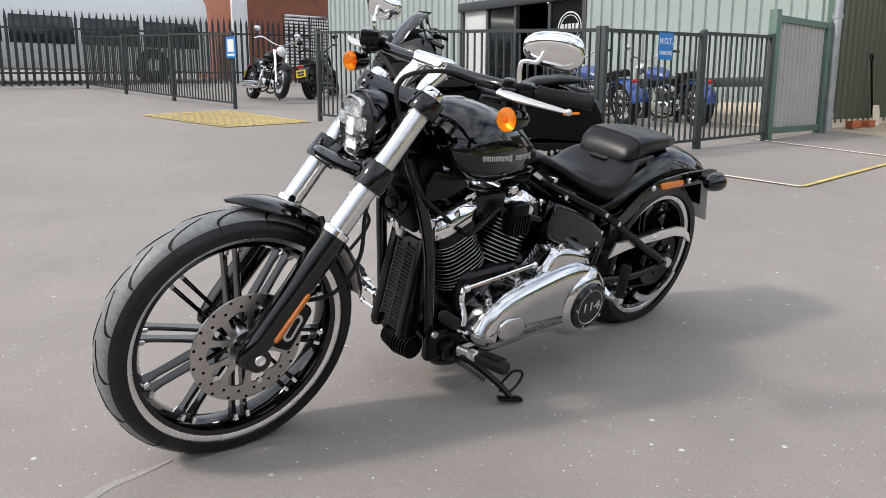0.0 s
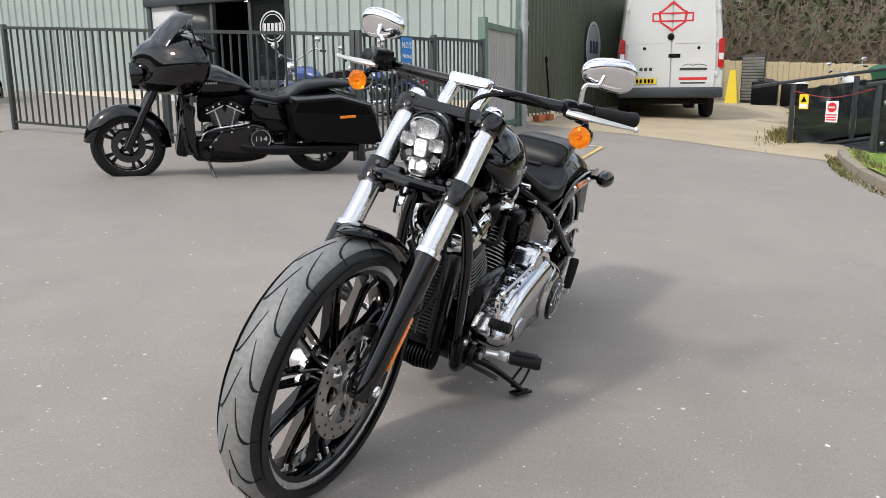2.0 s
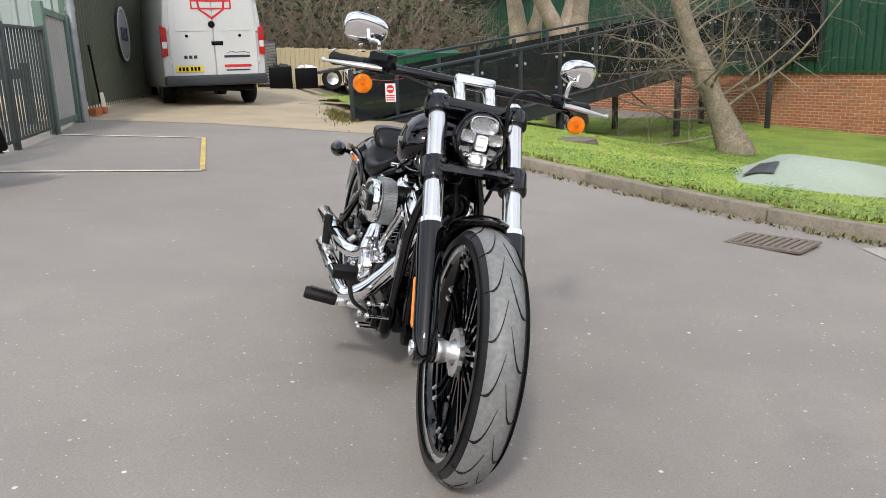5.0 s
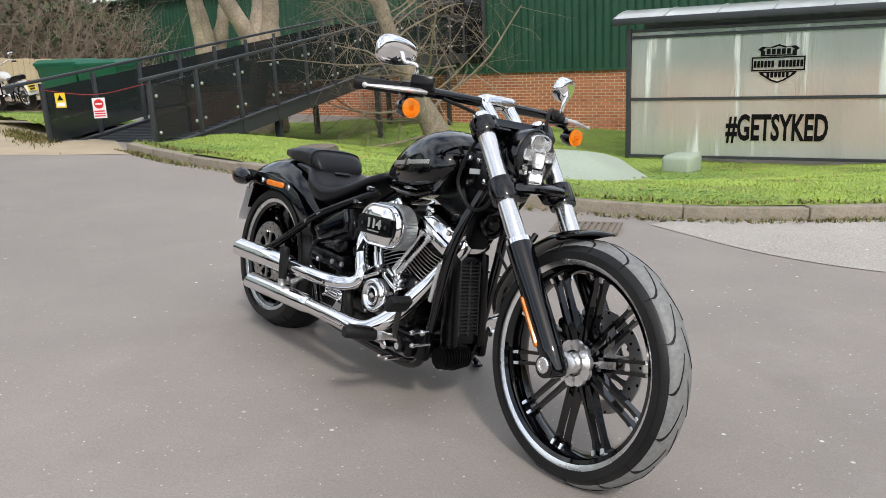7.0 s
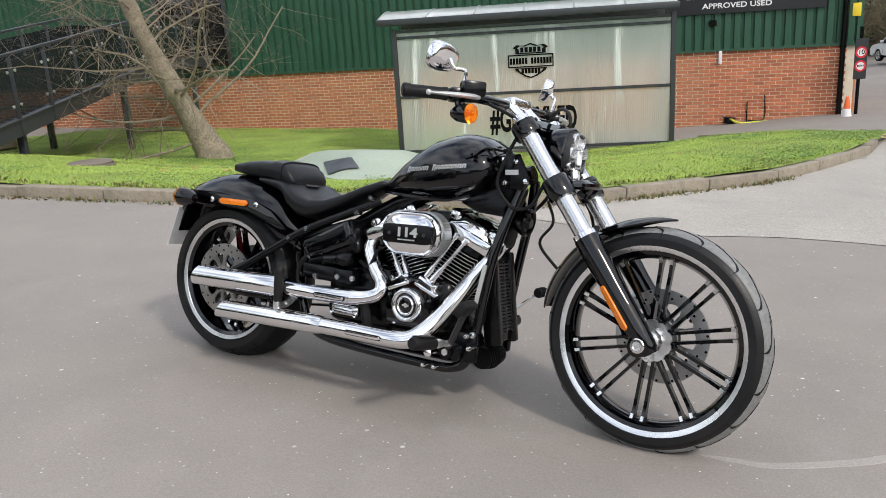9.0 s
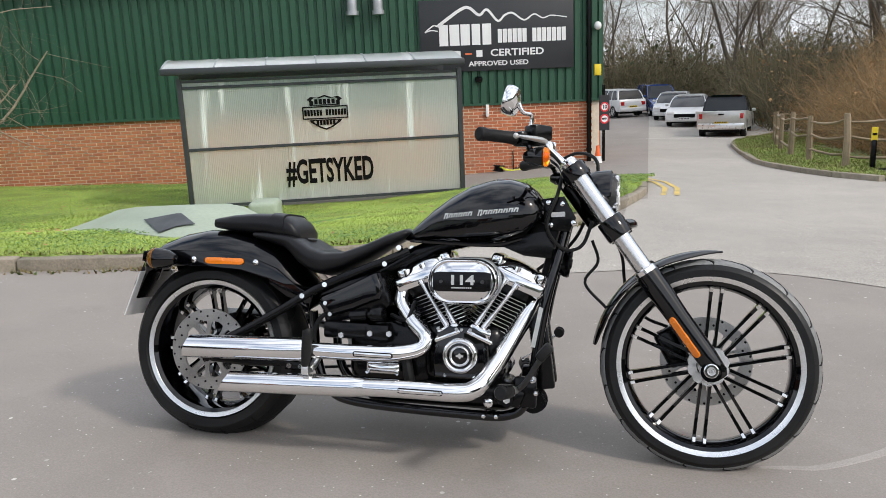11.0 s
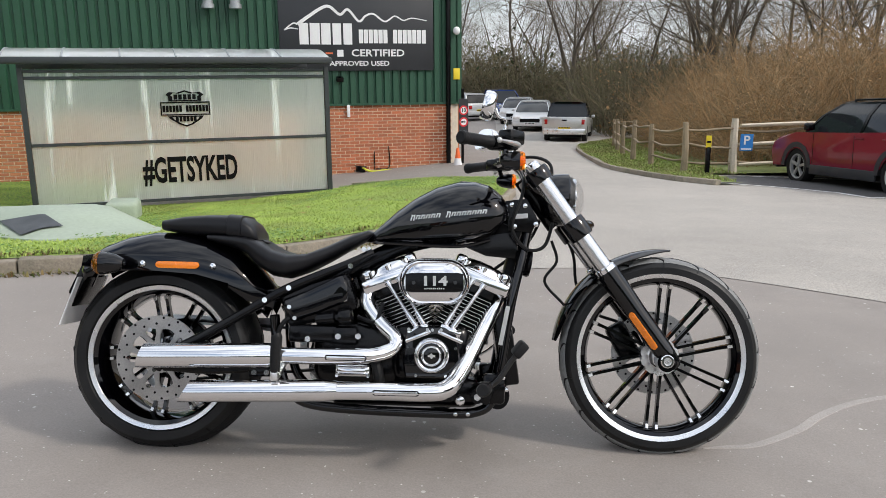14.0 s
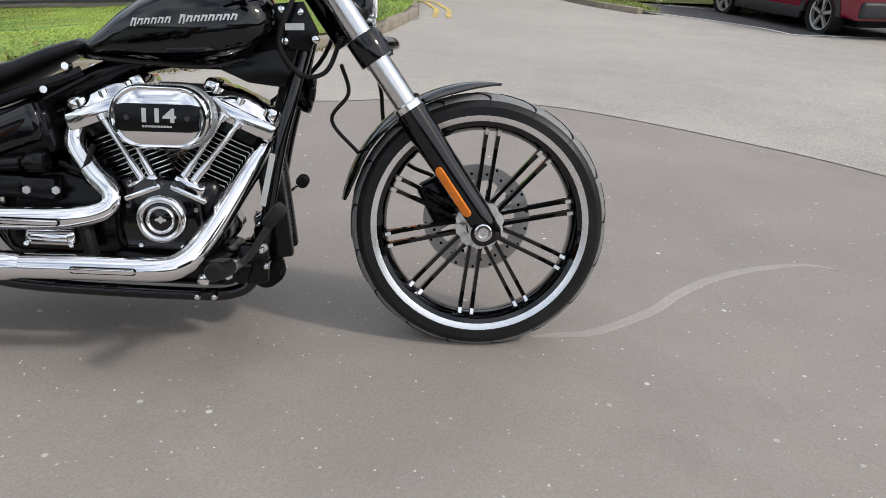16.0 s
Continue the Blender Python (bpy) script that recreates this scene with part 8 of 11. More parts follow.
lab = "dark grey-green steel railing of upright bars"
railing("railing", (-3.6, -3.2), (-5.32, -3.26), 1.27, lab)
railing("railing", (-5.36, -3.26), (-6.88, -3.31), 1.29, lab)
railing("railing", (-3.597, -3.262), (-3.47, -5.7), 1.27, lab)
railing("railing", (-3.47, -5.74), (-3.33, -8.22), 1.27, lab)
lab2 = "dark steel railing of upright bars, set in steps"
railing("railing", (-3.2, -10.85), (-3.02, -13.2), 1.26, lab2)
railing("railing", (-3.02, -13.24), (-2.9, -15.7), 1.24, lab2)
railing("railing", (-2.9, -15.74), (-2.8, -18.3), 1.22, lab2)

def notice(name, c, w, h, yaw, material, label, category="sign"):
    t = thing(name, label, category, pose(*c, 90, 0, yaw))
    bm = B()
    box(bm, (0, 0, 0), (w, h, 0.006), bev=0.002, seg=1)
    part("board", bm, M[material], t)
    return t
mot = notice("parking_notice", (-4.58, -3.20, 1.365), 0.24, 0.27, 180, "sign_blue", "small blue parking notice fixed to the railing")
letters("words", "M.O.T.", 0.062, M["sign_white"], mot, pose(0, 0.05, 0.005), 0.88, 0.015)
letters("words", "PARKING", 0.040, M["sign_white"], mot, pose(0, -0.07, 0.005), 0.88, 0.01)
nt = notice("blue_notice", (-3.15, -10.80, 1.63), 0.20, 0.34, 115, "sign_blue", "blue and white notice on the railing's end post")
bm = B()
box(bm, (0, 0.03, 0.005), (0.13, 0.20, 0.004)), box(bm, (0, -0.12, 0.005), (0.15, 0.03, 0.004))
part("pictogram", bm, M["sign_white"], nt, "", 0)

# palisade
pal = thing("palisade_fence", "tall black palisade fence with spiked pales", "fence")
bm = B()
prof = [(-0.035, 0.0), (-0.015, 0.012), (0.015, 0.012), (0.035, 0.0), (0.015, -0.004), (-0.015, -0.004)]
loft(bm, [[Vector((u * k, v * k, z)) for u, v in prof] for z, k in ((0.05, 1), (1.62, 1), (1.72, 0.45), (1.80, 0.12))])
pale_me = finish("pale", bm, M["black_fence"])
PAL = [(7.0, -18.7), (-2.75, -18.7), (-9.2, -18.9)]
for (x0, y0), (x1, y1) in zip(PAL, PAL[1:]):
    L = math.hypot(x1 - x0, y1 - y0)
    for k in range(int(L / 0.165)):
        t = k * 0.165 / L
        x, y = x0 + (x1 - x0) * t, y0 + (y1 - y0) * t
        o = new("pale", pale_me)
        o.parent = pal
        o.matrix_local = Matrix.Translation((x, y, base_z(x, y))) @ Matrix.Rotation(math.pi, 4, "Z")
    for z in (0.35, 1.38):
        bm = B()
        a, b = Vector((x0, y0 - 0.03, base_z(x0, y0) + z)), Vector((x1, y1 - 0.03, base_z(x1, y1) + z))
        box(bm, (0, 0, 0), (0.05, 0.045, (b - a).length), m=axis_m((a + b) / 2, b - a))
        part("rail", bm, M["black_fence"], pal)
railing("tall_fence", (-9.2, -18.9), (-9.3, -14.6), 1.9, "tall dark palisade railing beside the workshop", 0.13, "black_fence")

# plain unseen walls added behind the camera; they close the yard and darken reflections
wall_south = solid("wall_south", box(B(), (14.0, -24.0, 2.6), (30.0, 0.3, 7.0)), M["olive_steel"], "plain dark unseen wall added to darken reflections", "wall", kind="structure")
wall_east = solid("wall_east", box(B(), (29.0, -2.0, 2.0), (0.3, 43.7, 6.0)), M["olive_steel"], "plain dark unseen wall added to darken reflections", "wall", kind="structure")

# brick house with a louvred shutter
house = thing("brick_house", "red brick building with a white louvred shutter", "building", kind="structure")
bm = B()
box(bm, (-12.5, -23.0, 2.4), (9.0, 3.0, 5.4))
part("wall", bm, M["house_brick"], house, "red brick wall")
bm = B()
box(bm, (-8.2, -21.44, 2.9), (0.5, 0.1, 3.8))
part("white_pier", bm, M["sign_white"], house)
for k in range(16):
    bm = B()
    box(bm, (-10.6, -21.46, 1.75 + k * 0.105), (1.7, 0.05, 0.055), (35, 0, 0))
    part("louvre_slat", bm, M["sign_white"], house)
bm = B()
box(bm, (-12.5, -23.0, 5.2), (9.6, 3.6, 0.2))
part("roof", bm, M["charcoal"], house)

# silver coach behind the palisade
coach = thing("silver_coach", "silver-grey coach parked behind the palisade fence", "coach", pose(-2.3, -21.8, base_z(-2.3, -21.8), 0, 0, 3))
bm = B()
rows = []
for x, k in ((-4.6, 0.86), (-4.4, 0.95), (-3.9, 1.0), (0, 1.0), (3.9, 1.0), (4.5, 0.97), (4.7, 0.9)):
    rows.append([Vector((x, y * 1.15, 0.35 + (z - 0.35) * (0.93 + 0.07 * k) if z > 1 else z)) for y, z in ((1, 0.35), (1.02, 1.0), (1.0, 1.75), (0.93, 2.25), (0.72, 2.52), (0.3, 2.62), (-0.3, 2.62), (-0.72, 2.52), (-0.93, 2.25), (-1.0, 1.75), (-1.02, 1.0), (-1, 0.35))])
loft(bm, rows)
part("body", bm, M["silver_paint"], coach, "", 50)
for k in range(5):
    bm = B()
    box(bm, (-3.5 + k * 1.72, 1.165, 1.35), (1.55, 0.02, 0.75), (4, 0, 0), 0.02)
    part("window", bm, M["car_glass"], coach)
for x in (-2.9, 3.0):
    bm = lathe(B(), [(0.2, -0.13), (0.47, -0.13), (0.5, -0.08), (0.5, 0.08), (0.47, 0.13), (0.2, 0.13)], axis_m((x, 1.05, 0.48), (0, 1, 0)), 28, True)
    part("tyre", bm, M["rubber_black"], coach)


# ---- other motorcycles ----
def small_wheel(c, R, w, parent, rim_mat, spokes=9):
    m = axis_m(c, (0, 1, 0))
    bm = lathe(B(), [(R * 0.70, -w * 0.36), (R * 0.80, -w * 0.48), (R * 0.93, -w * 0.42), (R, -w * 0.15), (R, w * 0.15), (R * 0.93, w * 0.42), (R * 0.80, w * 0.48), (R * 0.70, w * 0.36)], m, 36, True)
    wh = part("wheel", bm, M["rubber_black"], parent, "", 50)
    bm = lathe(B(), [(R * 0.66, -w * 0.34), (R * 0.74, -w * 0.38), (R * 0.74, w * 0.38), (R * 0.66, w * 0.34)], m, 36, True)
    part("rim", bm, rim_mat, wh)
    for k in range(spokes):
        bm = B()
        q = m @ Matrix.Rotation(2 * math.pi * k / spokes, 4, "Z")
        box(bm, (R * 0.37, 0, 0), (R * 0.66, 0.022, 0.03), m=q)
        part("spoke", bm, rim_mat, wh)
    for s in (1, -1):
        bm = lathe(B(), [(R * 0.28, s * w * 0.45), (R * 0.46, s * w * 0.45), (R * 0.46, s * (w * 0.45 + 0.005)), (R * 0.28, s * (w * 0.45 + 0.005))], m, 28, True)
        part("brake_disc", bm, M["dark_metal"], wh)
    bm = B()
    rod(bm, (c[0], -w * 0.9, c[2]), (c[0], w * 0.9, c[2]), R * 0.10, seg=12)
    part("hub", bm, M["dark_metal"], wh)
    return wh


def vtwin(parent, x, z, metal):
    bm = B()
    box(bm, (x, 0, z - 0.12), (0.36, 0.30, 0.20), bev=0.05, seg=3)
    part("crankcase", bm, metal, parent)
    for lean in (26, -26):
        cm = Matrix.Translation((x, 0, z - 0.05)) @ Matrix.Rotation(radians(lean), 4, "Y")
        bm = B()
        for k in range(9):
            plate(bm, oval(0.155, 0.20, 16, 3.2), 0.006, cm @ Matrix.Translation((0, 0, 0.05 + k * 0.016)))
        box(bm, (0, 0, 0.12), (0.11, 0.14, 0.16), m=cm)
        scatter(part, "cylinder_fin", bm, M["fin_grey"], parent)
        bm = B()
        box(bm, (0, 0, 0.225), (0.17, 0.21, 0.06), m=cm, bev=0.02, seg=3)
        part("rocker_cover", bm, metal, parent)
    for s in (1, -1):
        bm = lathe(B(), [(0.0, 0.0), (0.085, 0.0), (0.09, 0.015), (0.075, 0.035), (0.0, 0.04)], axis_m((x - (0.24 if s > 0 else 0.0), s * 0.16, z - 0.12), (0, s, 0)), 24)
        part("engine_cover", bm, metal, parent)


def cruiser(m, paint, label, chrome=True, screen=False, plate_on=True):
    """A plain cruiser: wheelbase 1.63, rear contact at the origin, facing +x."""
    c = thing("cruiser_motorcycle", label, "motorcycle", m, group="parked motorcycles")
    metal = M["chrome"] if chrome else M["black_satin"]
    small_wheel((1.63, 0, 0.33), 0.33, 0.13, c, metal)
    small_wheel((0, 0, 0.32), 0.32, 0.17, c, metal)
    vtwin(c, 0.80, 0.42, metal)
    for s in (1, -1):
        bm = B()
        rod(bm, (1.64, s * 0.11, 0.30), (1.33, s * 0.11, 0.92), 0.028, seg=12)
        part("fork_leg", bm, metal, c)
    bm = B()
    rows = []
    for x, t, b, w in ((0.62, 0.74, 0.70, 0.04), (0.70, 0.82, 0.69, 0.09), (0.85, 0.90, 0.68, 0.15), (1.0, 0.93, 0.68, 0.17), (1.10, 0.91, 0.70, 0.165), (1.16, 0.84, 0.74, 0.11)):
        rows.append([Vector((x, w * math.cos(a), (t + b) / 2 + (t - b) / 2 * math.sin(a))) for a in [2 * math.pi * k / 18 for k in range(18)]])
    loft(bm, rows)
    part("fuel_tank", bm, paint, c, "painted fuel tank", 60)
    bm = B()
    loft(bm, [[Vector((x, w * u, z + v)) for u, v in ((-1, 0), (-0.9, 0.06), (0, 0.075), (0.9, 0.06), (1, 0), (0.9, -0.03), (-0.9, -0.03))] for x, z, w in ((0.68, 0.70, 0.06), (0.50, 0.66, 0.13), (0.34, 0.68, 0.15), (0.26, 0.74, 0.12), (0.0, 0.76, 0.11), (-0.10, 0.75, 0.07))])
    part("seat", bm, M["leather"], c, "black leather seat", 60)
    for cx, cz, R, a0, a1, w in ((1.63, 0.33, 0.365, 35, 175, 0.16), (0.0, 0.32, 0.385, 20, 175, 0.22)):
        bm = B()
        rows = []
        for k in range(15):
            a = radians(a0 + (a1 - a0) * k / 14)
            out = [Vector((cx + (R - 0.035 * abs(u) ** 2.5) * math.cos(a), u * w / 2, cz + (R - 0.035 * abs(u) ** 2.5) * math.sin(a))) for u in np.linspace(-1, 1, 7)]
            rows.append(out + [p * 1.0 + Vector((0, 0, -0.006)) for p in out[::-1]])
        loft(bm, rows)
        part("mudguard", bm, paint, c, "", 50)
    bm = lathe(B(), [(0.0, -0.10), (0.06, -0.09), (0.095, -0.03), (0.10, 0.0), (0.09, 0.015), (0.0, 0.03)], axis_m((1.42, 0, 0.90), (1, 0, 0)), 24)
    hl_ = part("headlamp", bm, metal, c)
    bm = lathe(B(), [(0.085, 0.012), (0.06, 0.03), (0.0, 0.036)], axis_m((1.42, 0, 0.90), (1, 0, 0)), 24)
    part("headlamp_lens", bm, M["white_reflector"], hl_)
    bm = B()
    tube(bm, [(1.02, 0.42, 1.10), (1.14, 0.32, 1.14), (1.22, 0.12, 1.05), (1.25, 0, 1.02), (1.22, -0.12, 1.05), (1.14, -0.32, 1.14), (1.02, -0.42, 1.10)], 0.014, 10)
    part("handlebar", bm, metal, c)
    for s in (1, -1):
        bm = B()
        tube(bm, [(1.10, s * 0.35, 1.13), (1.12, s * 0.37, 1.22), (1.10, s * 0.40, 1.27)], 0.006, 6)
        ball(bm, (1.09, s * 0.41, 1.29), 0.07, (0.25, 1, 0.65))
        part("mirror", bm, metal, c)
        bm = B()
        rod(bm, (1.04, s * 0.37, 1.11), (0.98, s * 0.45, 1.09), 0.019)
        part("grip", bm, M["rubber_black"], c)
    for z, x1 in ((0.30, -0.12), (0.22, 0.05)):
        bm = B()
        tube(bm, [(0.92, -0.15, 0.55), (0.98, -0.20, 0.42), (0.90, -0.215, z), (0.6, -0.22, z), (x1, -0.22, z)], [0.024, 0.026, 0.028, 0.038, 0.04], 12)
        part("exhaust", bm, metal, c, "", 60)
    bm = B()
    tube(bm, [(1.22, 0, 0.85), (1.14, 0.06, 0.5), (1.08, 0.09, 0.18), (0.55, 0.10, 0.16), (0.38, 0.12, 0.45), (0.0, 0.13, 0.32)], 0.018, 8)
    tube(bm, [(1.22, 0, 0.85), (1.14, -0.06, 0.5), (1.08, -0.09, 0.18), (0.55, -0.10, 0.16), (0.38, -0.12, 0.45), (0.0, -0.13, 0.32)], 0.018, 8)
    part("frame", bm, M["black_satin"], c)
    bm = lathe(B(), [(0.0, 0.0), (0.11, 0.0), (0.11, 0.05), (0.0, 0.06)], axis_m((0.84, -0.17, 0.60), (0, -1, 0)), 24)
    part("air_cleaner", bm, metal, c)
    bm = B()
    box(bm, (-0.35, 0, 0.66), (0.05, 0.13, 0.06), bev=0.02)
    part("tail_lamp", bm, M["red_lens"], c, "red tail lamp")
    if plate_on:
        bm = B()
        box(bm, (-0.40, 0, 0.52), (0.006, 0.20, 0.15), (0, 12, 0))
        p_ = part("number_plate", bm, M["sign_yellow"], c, "yellow number plate")
        bm = B()
        box(bm, (-0.405, 0, 0.55), (0.004, 0.15, 0.04), (0, 12, 0)), box(bm, (-0.41, 0, 0.49), (0.004, 0.12, 0.04), (0, 12, 0))
        part("plate_bar", bm, M["sign_black"], p_, "", 0)
    bm = B()
    tube(bm, [(0.95, 0.10, 0.16), (0.92, 0.20, 0.08), (0.90, 0.27, 0.0)], 0.012, 8)
    part("side_stand", bm, M["black_satin"], c)
    return c


def stand_at(x, y, heading, lean=9):
    """Rear wheel at x, y; heading in degrees from +x; leaning to its left."""
    return Matrix.Translation((x, y, base_z(x, y) - 0.005)) @ Matrix.Rotation(radians(heading), 4, "Z") @ Matrix.Rotation(radians(-lean), 4, "X")


cruiser(stand_at(-4.75, -13.45, 83), M["black_satin"], "matt black cruiser parked on its stand beyond the railing")
cruiser(stand_at(-5.75, -12.75, 222), M["black_gloss"], "black cruiser with a yellow plate beyond the railing", False)
cruiser(stand_at(-7.0, -5.55, 250), M["blue_paint"], "blue and chrome cruiser parked behind the railing", plate_on=False)
cruiser(stand_at(-7.95, -4.95, 250), M["blue_paint"], "blue cruiser parked beside another behind the railing", True, plate_on=False)
cruiser(stand_at(-18.4, 1.7, 196), M["grey_white"], "grey cruiser with a yellow plate, parked by the green bins")


# ---- black touring motorcycle ----
th = math.atan2(-4.27 + 3.15, -1.50 + 2.77)
TOUR = Matrix.Translation((-2.77, -3.15, base_z(-2.77, -3.15) - 0.004)) @ Matrix.Rotation(th, 4, "Z") @ Matrix.Rotation(radians(-8), 4, "X")
tour = thing("touring_motorcycle", "black touring motorcycle with fairing and panniers on its stand", "motorcycle", TOUR)
def tour_wheel(c, R, w):
    wh = small_wheel(c, R, w, tour, M["black_gloss"], 0)
    m = axis_m(c, (0, 1, 0))
    for k in range(5):
        for da in (-0.16, 0.16):
            q = m @ Matrix.Rotation(2 * math.pi * k / 5 + da, 4, "Z")
            part("spoke", loft(B(), [[q @ Vector((r, o - da * 0.30 * (0.6 - r / R) * R * 2 + u * hw, v)) for u, v in ((1, -0.022), (1, 0.016), (0.4, 0.024), (-0.4, 0.024), (-1, 0.016), (-1, -0.022))] for r, hw, o in ((R * 0.12, 0.018, 0), (R * 0.42, 0.010, 0), (R * 0.70, 0.016, 0))]), M["black_gloss"], wh, "", 30)
    for s in (1, -1):
        part("rim_lip", lathe(B(), [(R * 0.690, s * w * 0.34), (R * 0.705, s * w * 0.375), (R * 0.70, s * w * 0.30)], m, 40, True), M["alloy"], wh, "thin bright rim edge")
    return wh
tour_wheel((1.62, 0, 0.295), 0.295, 0.13)
tour_wheel((0, 0, 0.32), 0.32, 0.18)
vtwin(tour, 0.83, 0.47, M["black_satin"])
for lean in (26, -26):
    cm = Matrix.Translation((0.83, 0, 0.42)) @ Matrix.Rotation(radians(lean), 4, "Y")
    for u in (-0.055, 0.0, 0.055):
        part("rocker_bolt", rod(B(), cm @ Vector((u, 0.104, 0.225)), cm @ Vector((u, 0.114, 0.225)), 0.009, seg=8), M["chrome"], tour)
    part("pushrod_tube", rod(B(), (0.83 + lean * 0.0012, 0.125, 0.40), cm @ Vector((0, 0.095, 0.20)), 0.009, seg=10), M["chrome"], tour, "chrome pushrod tube")
    part("head_edge", box(B(), (0, 0.106, 0.198), (0.165, 0.004, 0.010), m=cm, bev=0.001, seg=1), M["alloy"], tour)
for x, z in ((0.98, 0.30), (0.93, 0.36), (0.80, 0.42), (0.66, 0.46), (0.50, 0.42), (0.46, 0.33)):
    part("case_bolt", rod(B(), (x, 0.235, z + 0.01), (x, 0.252, z + 0.01), 0.009, seg=8), M["chrome"], tour)
part("derby_ring", lathe(B(), [(0.075, 0.017), (0.082, 0.021), (0.082, 0.016)], axis_m((0.56, 0.242, 0.365), (0, 1, 0)), 32, True), M["silver_paint"], tour)
part("shift_rod", tube(B(), [(0.66, 0.25, 0.50), (0.98, 0.25, 0.45), (1.06, 0.24, 0.36)], 0.006, 8), M["chrome"], tour)
part("air_cleaner", lathe(B(), [(0.0, 0.0), (0.075, 0.0), (0.08, 0.02), (0.06, 0.05), (0.0, 0.055)], axis_m((0.84, -0.16, 0.62), (0, -1, 0)), 24), M["black_gloss"], tour)
part("engine_bar", tube(B(), [(1.16, 0.10, 0.62), (1.19, 0.22, 0.60), (1.19, 0.30, 0.50), (1.17, 0.30, 0.34), (1.13, 0.22, 0.26), (1.10, 0.12, 0.24)], 0.016, 10), M["black_gloss"], tour, "black engine crash bar")
bm = B()
rows = []
for k in range(17):
    a = radians(8 + 175 * k / 16)
    out = [Vector((1.62 + (0.345 - 0.08 * abs(u) ** 2.2) * math.cos(a), u * 0.095 * (1 if 1 < k < 15 else 0.8), 0.30 + (0.345 - 0.08 * abs(u) ** 2.2) * math.sin(a))) for u in np.linspace(-1, 1, 9)]
    rows.append(out + [p + Vector((0, 0, -0.008)) for p in out[::-1]])
loft(bm, rows)
part("front_mudguard", bm, M["black_gloss"], tour, "", 50)
for s in (1, -1):
    bm = B()
    rod(bm, (1.63, s * 0.115, 0.29), (1.36, s * 0.115, 0.82), 0.033, seg=14)
    part("fork_leg", bm, M["black_gloss"], tour)
bm = B()
box(bm, (0.80, 0, 0.27), (0.62, 0.32, 0.22), bev=0.05, seg=3), box(bm, (1.16, 0, 0.42), (0.10, 0.26, 0.44), (0, -12, 0), 0.03, 3), box(bm, (0.45, 0, 0.50), (0.34, 0.26, 0.26), bev=0.04)
part("engine_guard", bm, M["black_satin"], tour, "black lower frame and engine cases")
# batwing fairing: outline from the front, lofted back
def wing(k, x, dz=0.0):
    pts = [(0.0, 1.24), (0.20, 1.23), (0.36, 1.18), (0.47, 1.07), (0.48, 0.97), (0.40, 0.86), (0.27, 0.78), (0.16, 0.73), (0.0, 0.71)]
    full = pts + [(-y, z) for y, z in pts[-2:0:-1]]
    full = [(p.x, p.y) for p in curve_pts([(y, z, 0) for y, z in full] + [(full[0][0], full[0][1], 0)], 3)][:-1]
    return [Vector((x - 0.10 * (abs(y) / 0.44) ** 1.5, y * k, 1.02 + (z - 1.02) * k + dz)) for y, z in full]
bm = loft(B(), [wing(0.92, 1.08), wing(1.0, 1.12), wing(0.98, 1.22), wing(0.88, 1.36, -0.02), wing(0.70, 1.47, -0.05), wing(0.44, 1.54, -0.09), wing(0.16, 1.56, -0.11)])
fair = part("fairing", bm, M["black_gloss"], tour, "glossy black bat-shaped fairing", 50)
bm = B()
loft(bm, [[Vector((x - 0.12 * u * u, 0.31 * u * k, z + 0.02 * (1 - u * u))) for u in np.linspace(-1, 1, 11)] + [Vector((x - 0.008 - 0.12 * u * u, 0.31 * u * k, z + 0.02 * (1 - u * u))) for u in np.linspace(1, -1, 11)] for x, z, k in ((1.40, 1.14, 1.05), (1.32, 1.24, 1.0), (1.22, 1.33, 0.88), (1.17, 1.37, 0.66))])
part("windscreen", bm, M["tinted_screen"], fair, "smoked low windscreen", 60)
lm = axis_m((1.553, 0, 0.872), (1, 0, -0.04))
bm = lathe(B(), [(0.088, -0.10), (0.112, -0.09), (0.114, -0.03), (0.108, 0.004), (0.094, 0.008), (0.090, -0.004), (0.088, -0.05)], lm, 32, True)
part("headlamp_ring", bm, M["black_gloss"], fair, "black headlamp surround", 60)
part("headlamp_bowl", lathe(B(), [(0.088, -0.02), (0.06, -0.035), (0.0, -0.045)], lm, 32), M["black_satin"], fair)
for u, v, w in ((0, 0.042, 0.07), (0, -0.042, 0.07), (-0.045, 0.0, 0.034), (0.045, 0.0, 0.034), (0, 0.0, 0.034)):
    part("lamp_cell", loft(B(), [[lm @ Vector((u + x * k, v + y * k, z)) for x, y in oval(w, 0.036, 16, 3)] for k, z in ((1, -0.04), (1, -0.008), (0.9, -0.006), (0.6, -0.016))]), M["dark_chrome"], fair, "", 30)
part("headlamp_lens", lathe(B(), [(0.090, -0.004), (0.07, 0.012), (0.03, 0.020), (0.0, 0.021), (0.0, 0.019), (0.03, 0.018), (0.068, 0.010), (0.088, -0.006)], lm, 28), M["lens"], fair, "clear lens", 60).visible_shadow = False
# added black filler block, so nothing shows through below the tank
part("engine_cover", box(B(), (0.82, 0, 0.60), (0.46, 0.13, 0.24), bev=0.03), M["black_matt"], tour)
